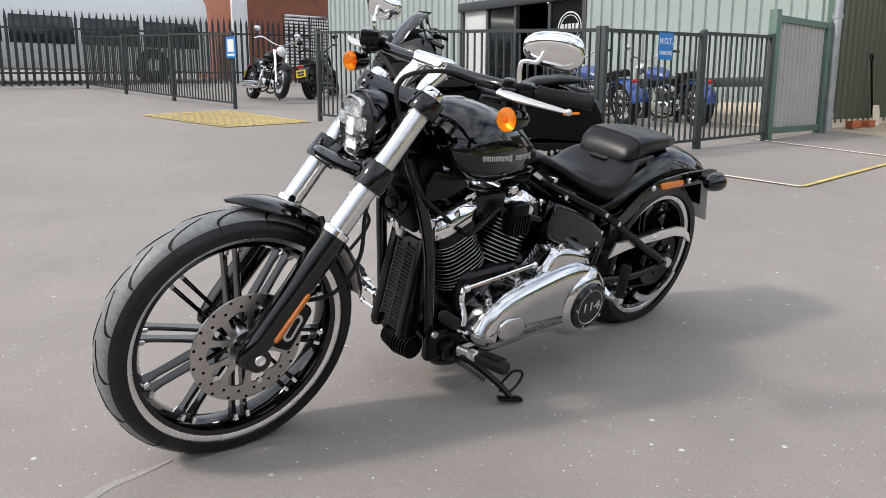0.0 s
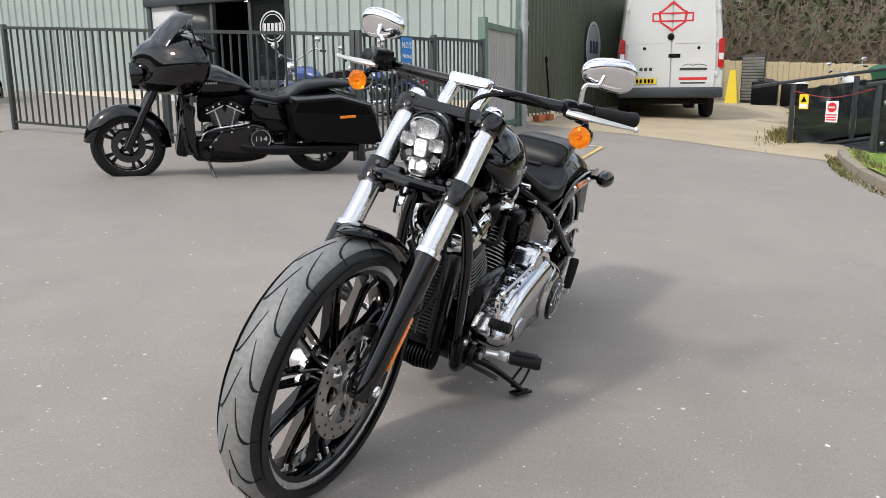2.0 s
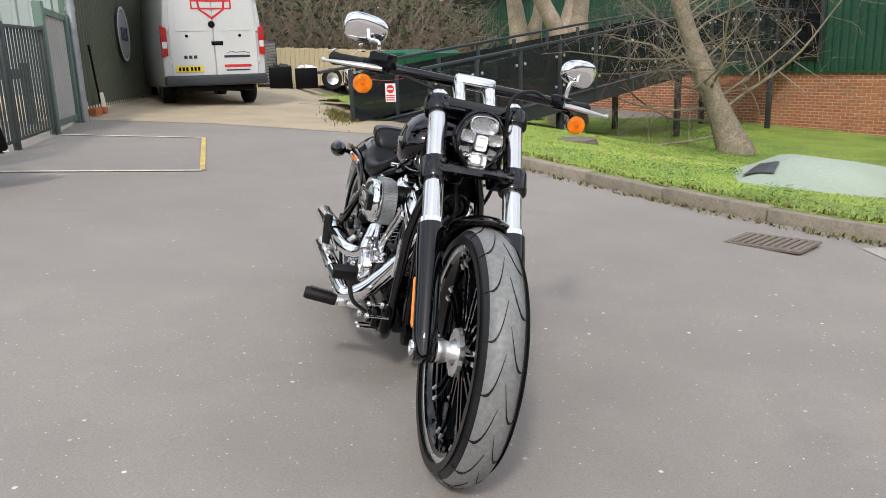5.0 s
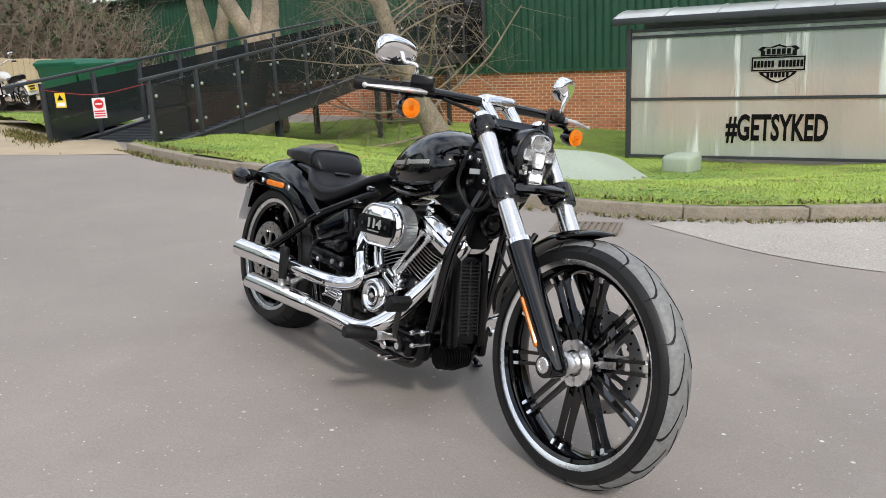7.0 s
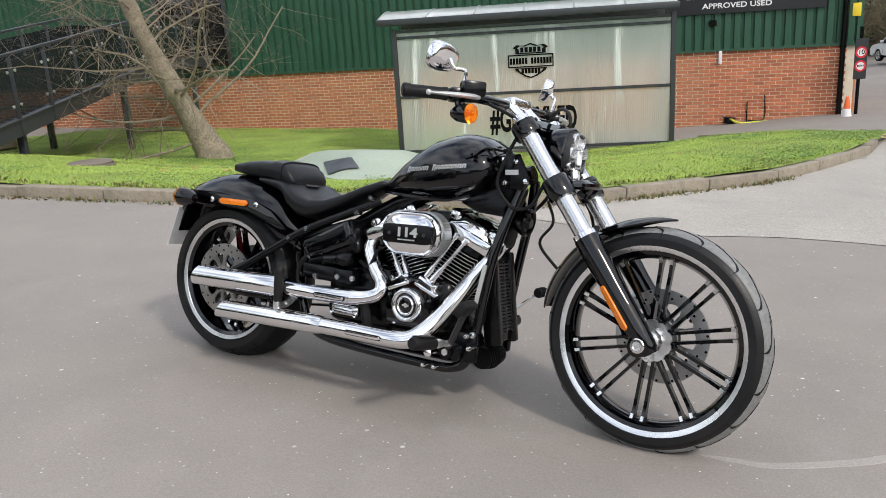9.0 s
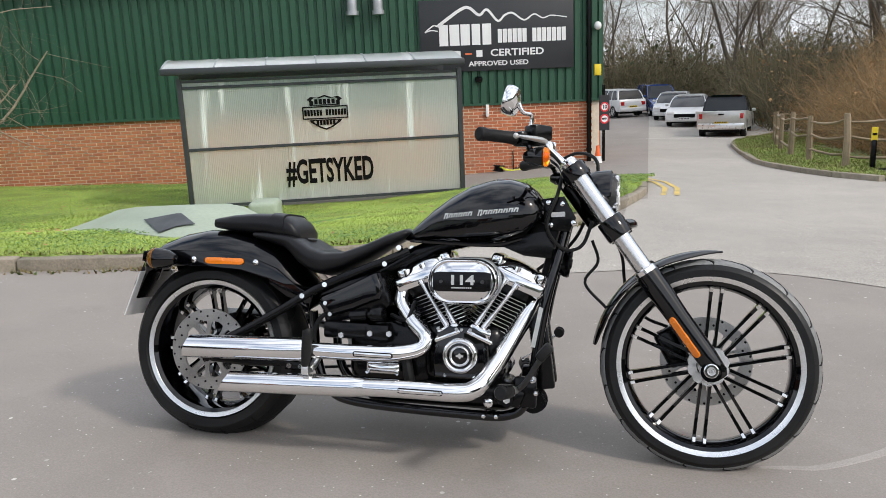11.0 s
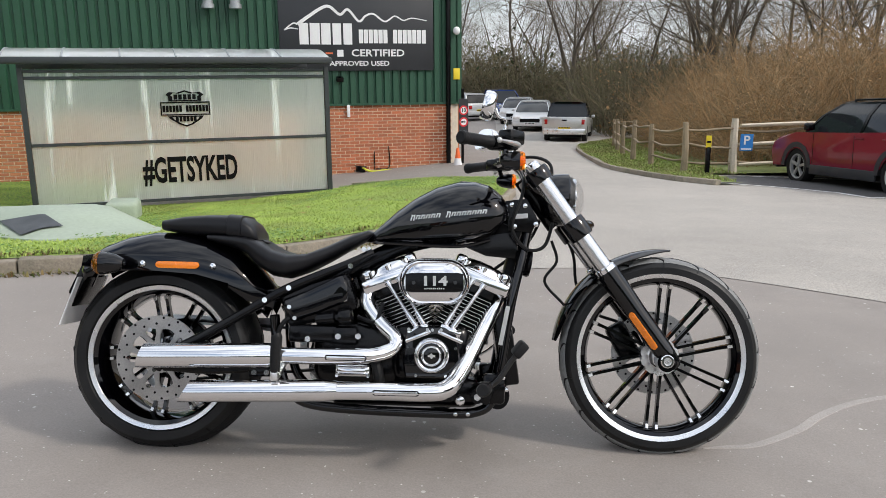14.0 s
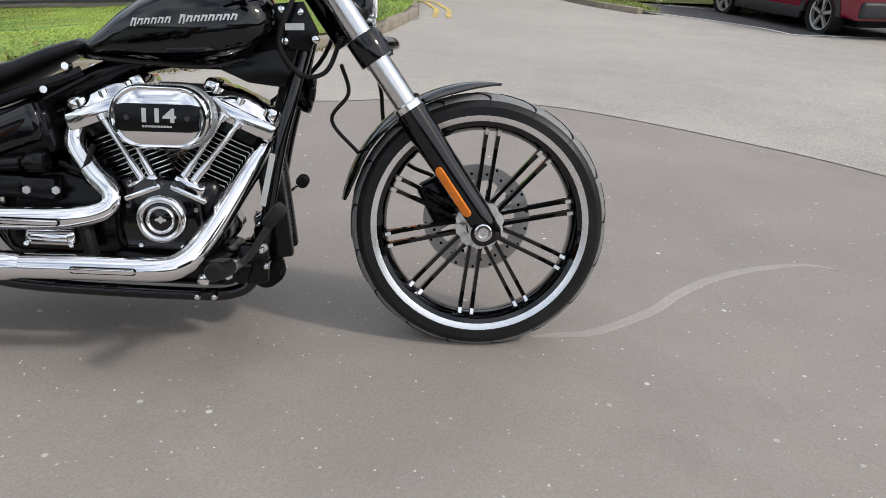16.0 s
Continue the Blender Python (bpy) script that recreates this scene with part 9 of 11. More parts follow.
# air vent slit under the screen, and the seam of the fairing
part("fairing_vent", box(B(), (1.395, 0, 1.135), (0.05, 0.20, 0.016), (0, 25, 0), 0.006), M["black_matt"], fair)
bm = B()
rows = []
for x, t, b, w in ((0.60, 0.78, 0.72, 0.05), (0.68, 0.86, 0.70, 0.10), (0.85, 0.95, 0.68, 0.16), (1.0, 0.985, 0.68, 0.185), (1.12, 0.97, 0.70, 0.18), (1.20, 0.88, 0.74, 0.12)):
    rows.append([Vector((x, w * math.cos(a), (t + b) / 2 + (t - b) / 2 * math.sin(a))) for a in [2 * math.pi * k / 20 for k in range(20)]])
loft(bm, rows)
tk = part("fuel_tank", bm, M["black_gloss"], tour, "glossy black fuel tank", 60)
bm = B()
for i in range(9):
    box(bm, (0.90 + i * 0.02, 0.183, 0.83), (0.013, 0.008, 0.014))
part("tank_badge", bm, M["silver_paint"], tk, "slim silver badge", 0)
bm = pad([(0.66, 0.78, 0.72, 0.07, 0), (0.55, 0.735, 0.66, 0.13, 0.01), (0.42, 0.715, 0.63, 0.175, 0.02), (0.30, 0.73, 0.64, 0.18, 0.02), (0.20, 0.80, 0.68, 0.16, 0.01), (0.12, 0.83, 0.72, 0.15, 0.0), (-0.10, 0.845, 0.76, 0.14, 0), (-0.26, 0.83, 0.77, 0.11, 0), (-0.30, 0.81, 0.78, 0.08, 0)])
ts = part("seat", bm, M["leather"], tour, "black seat with diamond stitching", 60)
bm = B()
for k in range(7):
    tube(bm, [(0.58 - k * 0.045, -0.15, 0.700 + 0.006 * k), (0.52 - k * 0.045, 0, 0.728), (0.46 - k * 0.045, 0.15, 0.700 + 0.006 * k)], 0.0025, 5, 3)
part("stitching", bm, M["dark_metal"], ts)["kind"] = "stuff"
bm = B()
rows = []
for k in range(15):
    a = radians(15 + 165 * k / 14)
    out = [Vector(((0.40 - 0.03 * abs(u) ** 3) * math.cos(a) - 0.02, u * 0.13, 0.36 + (0.40 - 0.03 * abs(u) ** 3) * math.sin(a))) for u in np.linspace(-1, 1, 9)]
    rows.append(out + [p + Vector((0, 0, -0.008)) for p in out[::-1]])
loft(bm, rows)
part("rear_mudguard", bm, M["black_gloss"], tour, "", 50)
for s in (1, -1):
    bm = B()
    prof = lambda k: [Vector((x, 0, z)) for x, z in ((0.30, 0.45), (0.33, 0.62), (0.29, 0.71), (-0.10, 0.735), (-0.38, 0.66), (-0.43, 0.58), (-0.50, 0.34), (-0.46, 0.30), (0.20, 0.36))]
    c0 = Vector((-0.05, 0, 0.5))
    loft(bm, [[c0 + (p - c0) * k + Vector((0, s * y, 0)) for p in prof(1)] for y, k in ((0.16, 0.93), (0.18, 1.0), (0.36, 1.0), (0.39, 0.96), (0.40, 0.90))])
    pn = part("pannier", bm, M["black_matt"] if s > 0 else M["black_gloss"], tour, "hard black pannier", 30)
    bm = B()
    loft(bm, [[c0 + (Vector((x, 0, z)) - c0) * k + Vector((0, s * y, 0)) for x, z in ((0.335, 0.615), (0.295, 0.718), (-0.10, 0.745), (-0.39, 0.668), (-0.435, 0.575))] for y, k in ((0.17, 0.95), (0.185, 1.01), (0.365, 1.01), (0.40, 0.95))])
    part("pannier_lid", bm, M["black_satin"], pn, "", 30)
    bm = B()
    box(bm, (-0.17, s * 0.402, 0.565), (0.14, 0.010, 0.024), (0, 3, 0), 0.004)
    part("reflector", bm, M["amber_reflector"], pn, "amber reflector")
    bm = B()
    box(bm, (-0.44, s * 0.395, 0.325), (0.09, 0.006, 0.008), (0, 0, 0))
    part("trim_strip", bm, M["sign_white"], pn)
    bm = B()
    tube(bm, [(0.86, s * 0.17, 0.33), (0.60, s * 0.24, 0.28), (0.35, s * 0.26, 0.27), (-0.30, s * 0.27, 0.28)], [0.03, 0.04, 0.05, 0.05], 14)
    part("exhaust", bm, M["black_satin"], tour, "satin black exhaust", 60)
    bm = B()
    plate(bm, [(0.0, 0.0), (0.10, 0.02), (0.13, 0.35), (0.10, 0.50), (0.02, 0.42)], 0.03, Matrix(((1, 0, 0, 1.08), (0, 0, s, s * 0.17), (0, 1, 0, 0.22), (0, 0, 0, 1))), 0.01)
    part("leg_fairing", bm, M["black_gloss"], tour)
    bm = B()
    tube(bm, [(1.20, s * 0.10, 1.10), (1.16, s * 0.24, 1.19), (1.05, s * 0.36, 1.17), (0.93, s * 0.43, 1.12)], 0.014, 10)
    rod(bm, (1.0, s * 0.39, 1.15), (0.92, s * 0.44, 1.12), 0.02)
    hb_ = part("handlebar", bm, M["black_satin"], tour)
    bm = B()
    ball(bm, (1.10, s * 0.36, 1.30), 0.075, (0.25, 1, 0.6))
    tube(bm, [(1.06, s * 0.35, 1.18), (1.09, s * 0.36, 1.28)], 0.007, 6)
    box(bm, (1.03, s * 0.37, 1.17), (0.05, 0.05, 0.05), bev=0.01)
    part("mirror", bm, M["black_gloss"], hb_)
bm = B()
o = [(0.98, 0.30), (0.90, 0.40), (0.62, 0.47), (0.50, 0.44), (0.44, 0.34), (0.50, 0.25), (0.70, 0.22), (0.95, 0.25)]
plate(bm, o, 0.07, Matrix(((1, 0, 0, 0), (0, 0, 1, 0.17), (0, 1, 0, 0.02), (0, 0, 0, 1))), 0.02, 3)
tp = part("primary_cover", bm, M["black_gloss"], tour, "glossy black primary cover")
bm = lathe(B(), [(0.0, 0.02), (0.09, 0.018), (0.10, 0.0), (0.0, 0.0)], axis_m((0.56, 0.242, 0.365), (0, 1, 0)), 28)
part("derby_cover", bm, M["black_gloss"], tp)
part("side_panel", casting([(0.30, 0.50), (0.36, 0.66), (0.60, 0.70), (0.64, 0.62), (0.56, 0.52)], ((0.13, 0.0), (0.165, 0.0), (0.175, 0.01), (0.178, 0.025))), M["black_gloss"], tour, "glossy black side panel", 50)
letters("digits", "114", 0.04, M["silver_paint"], tp, Matrix.Translation((0.56, 0.2635, 0.365)) @ Matrix(((-1, 0, 0, 0), (0, 0, 1, 0), (0, 1, 0, 0), (0, 0, 0, 1))), 1.3, 0.01, 0.002)
bm = B()
tube(bm, [(1.0, 0.12, 0.20), (0.97, 0.24, 0.09), (0.94, 0.33, 0.0)], 0.013, 8)
box(bm, (0.94, 0.33, 0.0), (0.08, 0.03, 0.012), (0, 0, -30))
part("side_stand", bm, M["dark_metal"], tour)
bm = B()
tube(bm, [(1.18, 0.10, 0.75), (1.12, 0.12, 0.4), (1.06, 0.12, 0.19), (0.55, 0.12, 0.18), (0.40, 0.13, 0.4)], 0.02, 8)
tube(bm, [(1.18, -0.10, 0.75), (1.12, -0.12, 0.4), (1.06, -0.12, 0.19), (0.55, -0.12, 0.18), (0.40, -0.13, 0.4)], 0.02, 8)
part("frame", bm, M["black_satin"], tour)
for s in (1, -1):
    bm = B()
    rod(bm, (1.02, s * 0.16, 0.24), (1.02, s * 0.36, 0.26), 0.03, seg=10)
    part("footboard", bm, M["rubber_black"], tour)
bm = B()
box(bm, (1.55, 0.075, 0.42), (0.07, 0.05, 0.12), (0, -25, 0), 0.015)
part("front_caliper", bm, M["black_satin"], tour)


# ---- branches and twigs ----
def strands(lines, material, name, sides=3):
    """Tapered many-sided twigs joined into one mesh; lines are (points, radius at the foot, radius at the tip)."""
    v, f = [], []
    for pts, r0, r1 in lines:
        n = len(pts)
        k0 = len(v)
        d = Vector(pts[-1]) - Vector(pts[0])
        s = d.cross(Vector((0.3, 0.2, 0.9)))
        if s.length < 1e-6:
            s = Vector((1, 0, 0))
        s.normalize()
        u = d.normalized().cross(s)
        for i, p in enumerate(pts):
            r = r0 + (r1 - r0) * i / (n - 1)
            for k in range(sides):
                a = 2 * math.pi * k / sides
                c, q = math.cos(a) * r, math.sin(a) * r
                v.append((p[0] + s.x * c + u.x * q, p[1] + s.y * c + u.y * q, p[2] + s.z * c + u.z * q))
        for i in range(n - 1):
            for k in range(sides):
                j = (k + 1) % sides
                f.append((k0 + i * sides + k, k0 + i * sides + j, k0 + (i + 1) * sides + j, k0 + (i + 1) * sides + k))
    return raw(name, v, f, material, 60)


def wander(r, p, d, length, steps, bend, lift=0.0):
    pts, p, d = [Vector(p)], Vector(p), Vector(d).normalized()
    for _ in range(steps):
        d = (d + Vector((r.gauss(0, bend), r.gauss(0, bend), r.gauss(0, bend) + lift))).normalized()
        p = p + d * (length / steps)
        pts.append(p.copy())
    return pts


def grow(r, pts, rad, depth, thick, thin, want, spread, lift, shrink_=0.62, tip=0.3, first=0.25, kid=1.0):
    """Adds side branches along a limb, and theirs in turn."""
    if depth == 0:
        return
    L = sum((b - a).length for a, b in zip(pts, pts[1:]))
    for k in range(want[-depth]):
        t = first + (1 - first) * (k + r.random()) / want[-depth]
        i = min(len(pts) - 2, int(t * (len(pts) - 1)))
        o = pts[i].lerp(pts[i + 1], t * (len(pts) - 1) - i)
        d0 = (pts[i + 1] - pts[i]).normalized()
        side = Vector((r.gauss(0, 1), r.gauss(0, 1), r.gauss(0, 1)))
        side = (side - d0 * side.dot(d0)).normalized()
        d = (d0 * (1 - spread) + side * spread).normalized()
        ln = L * shrink_ * (1.1 - 0.55 * t) * r.uniform(0.6, 1.2)
        rr = rad * (1 - t * (1 - tip)) * r.uniform(0.38, 0.6) * (kid if depth == len(want) else 1.0)
        q = wander(r, o, d, ln, 5 if depth > 1 else 3, 0.16, lift)
        (thick if rr > 0.02 else thin).append((q, rr, rr * 0.35))
        grow(r, q, rr, depth - 1, thick, thin, want, spread, lift, shrink_, tip)


def bare_tree(seed, at_, lean, height, rad, want, label, spread=0.6, lift=0.06, bark="bark", twig="twig", group="", bend=0.07, first=0.3, low=0.0, name="bare_tree", fork=0, kid=1.0, taper=0.85):
    r = random.Random(seed)
    t = thing(name, label, "tree", Matrix.Translation(at_), group=group)
    thick, thin = [], []
    stems = [(Vector(lean), 1.0)] if not fork else [((Vector(lean) + Vector((math.cos(6.28 * k / fork + seed), math.sin(6.28 * k / fork + seed), 0)) * 0.15), r.uniform(0.75, 1)) for k in range(fork)]
    bm = B()
    for d, k in stems:
        off = (d - Vector(lean)) * 0.5
        off.z = 0
        pts = wander(r, Vector((0, 0, -0.12 if not fork else height * 0.16)) + off * rad * 3, d + off * (0.8 if fork else 0), height * k, 9, bend, 0.02)
        radii = [rad * k * (1.55 if i == 0 else 1.12 if i == 1 else 1 - taper * i / 9) for i in range(10)]
        fat = curve_pts(pts, 3)
        rr = np.interp(np.linspace(0, 9, len(fat)), range(10), radii)
        tube(bm, fat, [q * r.uniform(0.90, 1.12) for q in rr], 12, 2)
        grow(r, pts, rad * k, len(want), thick, thin, want, spread, lift, first=first, tip=0.25, kid=kid)
    if fork:
        tube(bm, [(0, 0, -0.15), (0.02, 0, height * 0.08), (0, 0.02, height * 0.15), (0, 0, height * 0.20)], [rad * 2.1, rad * 1.7, rad * 1.75, rad * 1.2], 12, 3)
    for q, r0, r1 in thick:
        if min(p.z for p in q) > low:
            tube(bm, q, [r0 + (r1 - r0) * i / (len(q) - 1) for i in range(len(q))], 6, 2)
    part("trunk", bm, M[bark], t, "", 60)
    ob = new("crown", strands(thin, M[twig], "crown"))
    ob.parent = t
    tagged(ob)
    return t


def brush(name, label, area, count, height, material, seed, r0=0.011, lean=0.35, leaves=0, leaf_mat="ivy", leaf=0.07, ground_z=base_z, category="hedge", low=0.0, steps=4, side_twigs=3):
    """A tangle of bare stems filling an area, with some leaves low in it."""
    r = random.Random(seed)
    lines, v, f = [], [], []
    for _ in range(count):
        x, y, h = area(r)
        h *= height
        z = ground_z(x, y)
        d = Vector((r.gauss(0, lean), r.gauss(0, lean), 1))
        q = wander(r, (x, y, z + low * r.random()), d, h * r.uniform(0.6, 1.1), steps, 0.2)
        lines.append((q, r0 * r.uniform(0.7, 1.4), r0 * 0.35))
        for _ in range(side_twigs):
            i = r.randrange(1, len(q) - 1)
            lines.append((wander(r, q[i], Vector((r.gauss(0, 1), r.gauss(0, 1), r.gauss(0.5, 0.6))), h * r.uniform(0.15, 0.45), 3, 0.25), r0 * 0.5, r0 * 0.25))
    t = tagged(new(name, strands(lines, M[material], name)), label, category, kind="stuff")
    if leaves:
        for _ in range(leaves):
            x, y, h = area(r)
            z = ground_z(x, y) + h * height * r.random() ** 1.4 * 0.85
            a, b, s = r.uniform(0, 6.28), r.gauss(0, 0.6), leaf * r.uniform(0.6, 1.4)
            ux, uy, k = math.cos(a) * s, math.sin(a) * s, len(v)
            v.extend([(x - ux, y - uy, z), (x + uy * 0.6, y - ux * 0.6, z + b * s), (x + ux, y + uy, z + s * 0.4), (x - uy * 0.6, y + ux * 0.6, z - b * s)])
            f.append((k, k + 1, k + 2, k + 3))
        ob = tagged(new("leaves", raw("leaves", v, f, M[leaf_mat])), "", "", kind="stuff")
        ob.parent = t
    return t


# ---- van ----
VAN = Matrix.Translation((-12.475, -1.825, base_z(-12.475, -1.825) + 0.005)) @ Matrix.Rotation(math.atan2(-0.258, -0.966), 4, "Z")
van = thing("van", "white high-roof panel van with grey bumper, seen from behind", "van", VAN)
def van_ring(x, hw, top, low, tum=0.13):
    """Half outline mirrored: slab sides that lean in above the waist."""
    h = [(hw * 0.93, low), (hw, low + 0.12), (hw, 1.05), (hw - tum * 0.35, 1.6), (hw - tum, top - 0.28), (hw - tum - 0.07, top - 0.10), (hw - tum - 0.22, top - 0.02), (0.0, top)]
    return [Vector((x, y, z)) for y, z in h] + [Vector((x, -y, z)) for y, z in h[-2::-1]]
bm = loft(B(), [van_ring(-0.0, 0.90, 2.52, 0.46, 0.16), van_ring(0.03, 0.955, 2.60, 0.42), van_ring(0.12, 0.985, 2.64, 0.40), van_ring(2.0, 0.99, 2.67, 0.36), van_ring(3.7, 0.99, 2.66, 0.36), van_ring(4.2, 0.985, 2.55, 0.36)])
part("body", bm, M["white_paint"], van, "white painted steel body", 40)
bm = loft(B(), [[Vector((4.2, y * 0.985, z)) for y, z in ((1, 0.36), (1, 1.35), (0.86, 2.5), (-0.86, 2.5), (-1, 1.35), (-1, 0.36))], [Vector((4.75, y * 0.95, z)) for y, z in ((1, 0.36), (1, 1.28), (0.80, 1.9), (-0.80, 1.9), (-1, 1.28), (-1, 0.36))], [Vector((5.6, y * 0.85, z)) for y, z in ((1, 0.36), (1, 1.05), (0.9, 1.1), (-0.9, 1.1), (-1, 1.05), (-1, 0.36))]])
part("cab", bm, M["white_paint"], van, "", 40)
for s in (1, -1):
    bm = B()
    loft(bm, [[Vector((-0.006 - 0.028 * k, s * y, z)) for y, z in ((0.012, 0.60), (0.80, 0.60), (0.815, 1.05), (0.80, 1.65), (0.745, 2.36), (0.70, 2.44), (0.012, 2.46))] for k in (0, 1)])
    dr = part("rear_door", bm, M["white_paint"], van, "white rear door with an upper blank panel", 30)
    bm = B()
    loft(bm, [[Vector((-0.035 - 0.008 * k, s * y, z)) for y, z in ((0.09, 1.42), (0.70, 1.42), (0.66, 2.22), (0.60, 2.28), (0.09, 2.28))] for k in (0, 1)])
    part("panel", bm, M["white_paint"], dr, "", 30)
    for z in (0.85, 1.45, 2.05):
        bm = B()
        box(bm, (-0.02, s * 0.835, z), (0.04, 0.05, 0.09), bev=0.01)
        part("hinge", bm, M["white_paint"], dr)
    bm = B()
    lathe(bm, [(0, 0), (0.03, 0), (0.026, 0.012), (0, 0.014)], axis_m((-0.035, s * 0.50, 1.33), (-1, 0, 0)), 16)
    part("lock_knob", bm, M["black_satin"], dr)
    bm = B()
    loft(bm, [[Vector((x, s * y, z)) for y, z in ((0.86, 0.98), (0.97, 0.95), (0.965, 1.52), (0.86, 1.48))] for x in (-0.035, 0.10)])
    tl = part("tail_lamp", bm, M["red_lens"], van, "tall red tail lamp with a clear band", 30)
    bm = B()
    box(bm, (-0.037, s * 0.912, 1.17), (0.008, 0.085, 0.12), bev=0.003, seg=1)
    part("clear_band", bm, M["white_reflector"], tl)
    bm = B()
    box(bm, (-0.113, s * 0.80, 0.50), (0.008, 0.12, 0.04), bev=0.003, seg=1)
    part("reflector", bm, M["charcoal"], van)
    bm = B()
    box(bm, (4.35, s * 1.10, 1.55), (0.10, 0.18, 0.30), bev=0.04, seg=3)
    part("mirror", bm, M["black_satin"], van)
bm = B()
box(bm, (0, 0, 0.50), (0.22, 1.94, 0.20), bev=0.045, seg=3)
part("bumper", bm, M["charcoal"], van, "dark grey plastic rear bumper")
bm = B()
box(bm, (0.5, 0, 0.34), (0.7, 1.5, 0.12), bev=0.02)
box(bm, (1.6, 0.45, 0.33), (2.6, 0.10, 0.14)), box(bm, (1.6, -0.45, 0.33), (2.6, 0.10, 0.14))
part("underframe", bm, M["black_matt"], van)
for x in (1.15, 4.6):
    for s in (1, -1):
        m = axis_m((x, s * 0.82, 0.34), (0, s, 0))
        bm = lathe(B(), [(0.20, -0.11), (0.30, -0.12), (0.34, -0.08), (0.345, 0), (0.34, 0.08), (0.30, 0.12), (0.20, 0.11)], m, 32, True)
        wh = part("wheel", bm, M["rubber_black"], van, "", 50)
        bm = lathe(B(), [(0.0, 0.03), (0.07, 0.06), (0.17, 0.06), (0.21, 0.10)], m, 28)
        part("rim", bm, M["silver_paint"], wh)
bm = B()
box(bm, (-0.05, 0.50, 0.72), (0.008, 0.50, 0.11), bev=0.002, seg=1)
vp = part("number_plate", bm, M["sign_yellow"], van, "yellow number plate with dark bars")
for k in range(6):
    bm = B()
    box(bm, (-0.057, 0.50 - 0.17 + 0.066 * k + (0.02 if k > 2 else 0), 0.72), (0.004, 0.042, 0.07))
    part("bar", bm, M["black_matt"], vp, "", 0)
bm = B()
box(bm, (-0.045, -0.06, 1.19), (0.03, 0.15, 0.035), bev=0.012, seg=3), box(bm, (-0.036, -0.06, 1.19), (0.006, 0.22, 0.075), bev=0.002, seg=1)
part("door_handle", bm, M["black_satin"], van)
bm = lathe(B(), [(0, 0), (0.065, 0), (0.06, 0.012), (0, 0.014)], axis_m((-0.036, 0.02, 1.54), (-1, 0, 0)), 24)
part("round_badge", bm, M["black_satin"], van, "dark round badge")
# red emblem: a shield shape crossed by a bar, drawn plain
em = pose(-0.040, 0.0, 1.90, 90, 0, -90) @ Matrix.Rotation(0, 4, "Z")
sh_o = [(-0.20, 0.13), (0, 0.30), (0.20, 0.13), (0.27, 0.10), (0.24, -0.10), (0, -0.27), (-0.24, -0.10), (-0.27, 0.10)]
bm = B()
ring_plate(bm, sh_o, [(x * 0.84, y * 0.82) for x, y in sh_o], 0.004, em)
part("emblem", bm, M["sign_red"], van, "plain red shield-shaped emblem", 0)
bm = B()
ring_plate(bm, [(-0.38, 0.085), (0.38, 0.085), (0.38, -0.085), (-0.38, -0.085)], [(-0.35, 0.055), (0.35, 0.055), (0.35, -0.055), (-0.35, -0.055)], 0.006, em)
part("emblem_band", bm, M["sign_red"], van, "", 0)
for y, z, w, h, mt in ((-0.42, 0.94, 0.50, 0.045, "charcoal"), (-0.42, 0.76, 0.52, 0.05, "sign_red"), (-0.42, 0.68, 0.46, 0.026, "charcoal"), (0.55, 0.94, 0.06, 0.06, "charcoal"), (0.46, 0.94, 0.06, 0.06, "charcoal"), (0.37, 0.94, 0.06, 0.06, "charcoal")):
    bm = B()
    box(bm, (-0.037, y, z), (0.004, w, h))
    part("print_bar", bm, M[mt], van, "", 0)
bm = tube(B(), [(-0.037, -0.22, 1.0), (-0.037, -0.32, 1.035), (-0.037, -0.40, 1.01), (-0.037, -0.52, 1.03), (-0.037, -0.66, 1.0)], 0.005, 6)
part("hill_line", bm, M["charcoal"], van, "", 0)

# ---- ramp ----
RD, RS = Vector((-0.525, 0.851, 0)), Vector((-0.851, -0.525, 0))
R0 = Vector((-7.44, 1.53, 0))
END, FLAT, WIDE = 11.6, 8.3, 1.9
def rz(s):
    return -0.17 + 0.12 * min(s, FLAT)
def on_ramp(s, side, z=0.0):
    p = R0 + RD * s + RS * side
    return Vector((p.x, p.y, rz(s) + z))
ramp = thing("access_ramp", "charcoal steel access ramp with smoked glass side panels", "ramp", kind="structure")
ss = [0.0, FLAT, END]
for side in (0.0, WIDE):
    for a, b in zip(ss, ss[1:]):
        bm = B()
        k = 0.03
        loft(bm, [[on_ramp(s, side - k, 0), on_ramp(s, side + k, 0), on_ramp(s, side + k, 0.22), on_ramp(s, side - k, 0.22)] for s in (a, b)])
        part("girder", bm, M["charcoal"], ramp, "", 0)
        bm = B()
        loft(bm, [[on_ramp(s, side - k * 1.8, 0.215), on_ramp(s, side + k * 1.8, 0.215), on_ramp(s, side + k * 1.8, 0.24), on_ramp(s, side - k * 1.8, 0.24)] for s in (a, b)])
        part("flange", bm, M["charcoal"], ramp, "", 0)
for side in (0.0, WIDE):
    bm = B()
    up = 0.04 if side else 0.0
    rods = [on_ramp(s, side, 1.135 + up) for s in (-0.6 if side else -0.15, FLAT, END)]
    for a, b in zip(rods, rods[1:]):
        m = axis_m((a + b) / 2, b - a)
        box(bm, (0, 0, 0), (0.065, 0.045, (b - a).length), m=m, bev=0.012)
    part("handrail", bm, M["charcoal"], ramp, "dark steel handrail with a pale worn top", 30)
deck_s = np.arange(0, END, 0.145)
deck_me = None
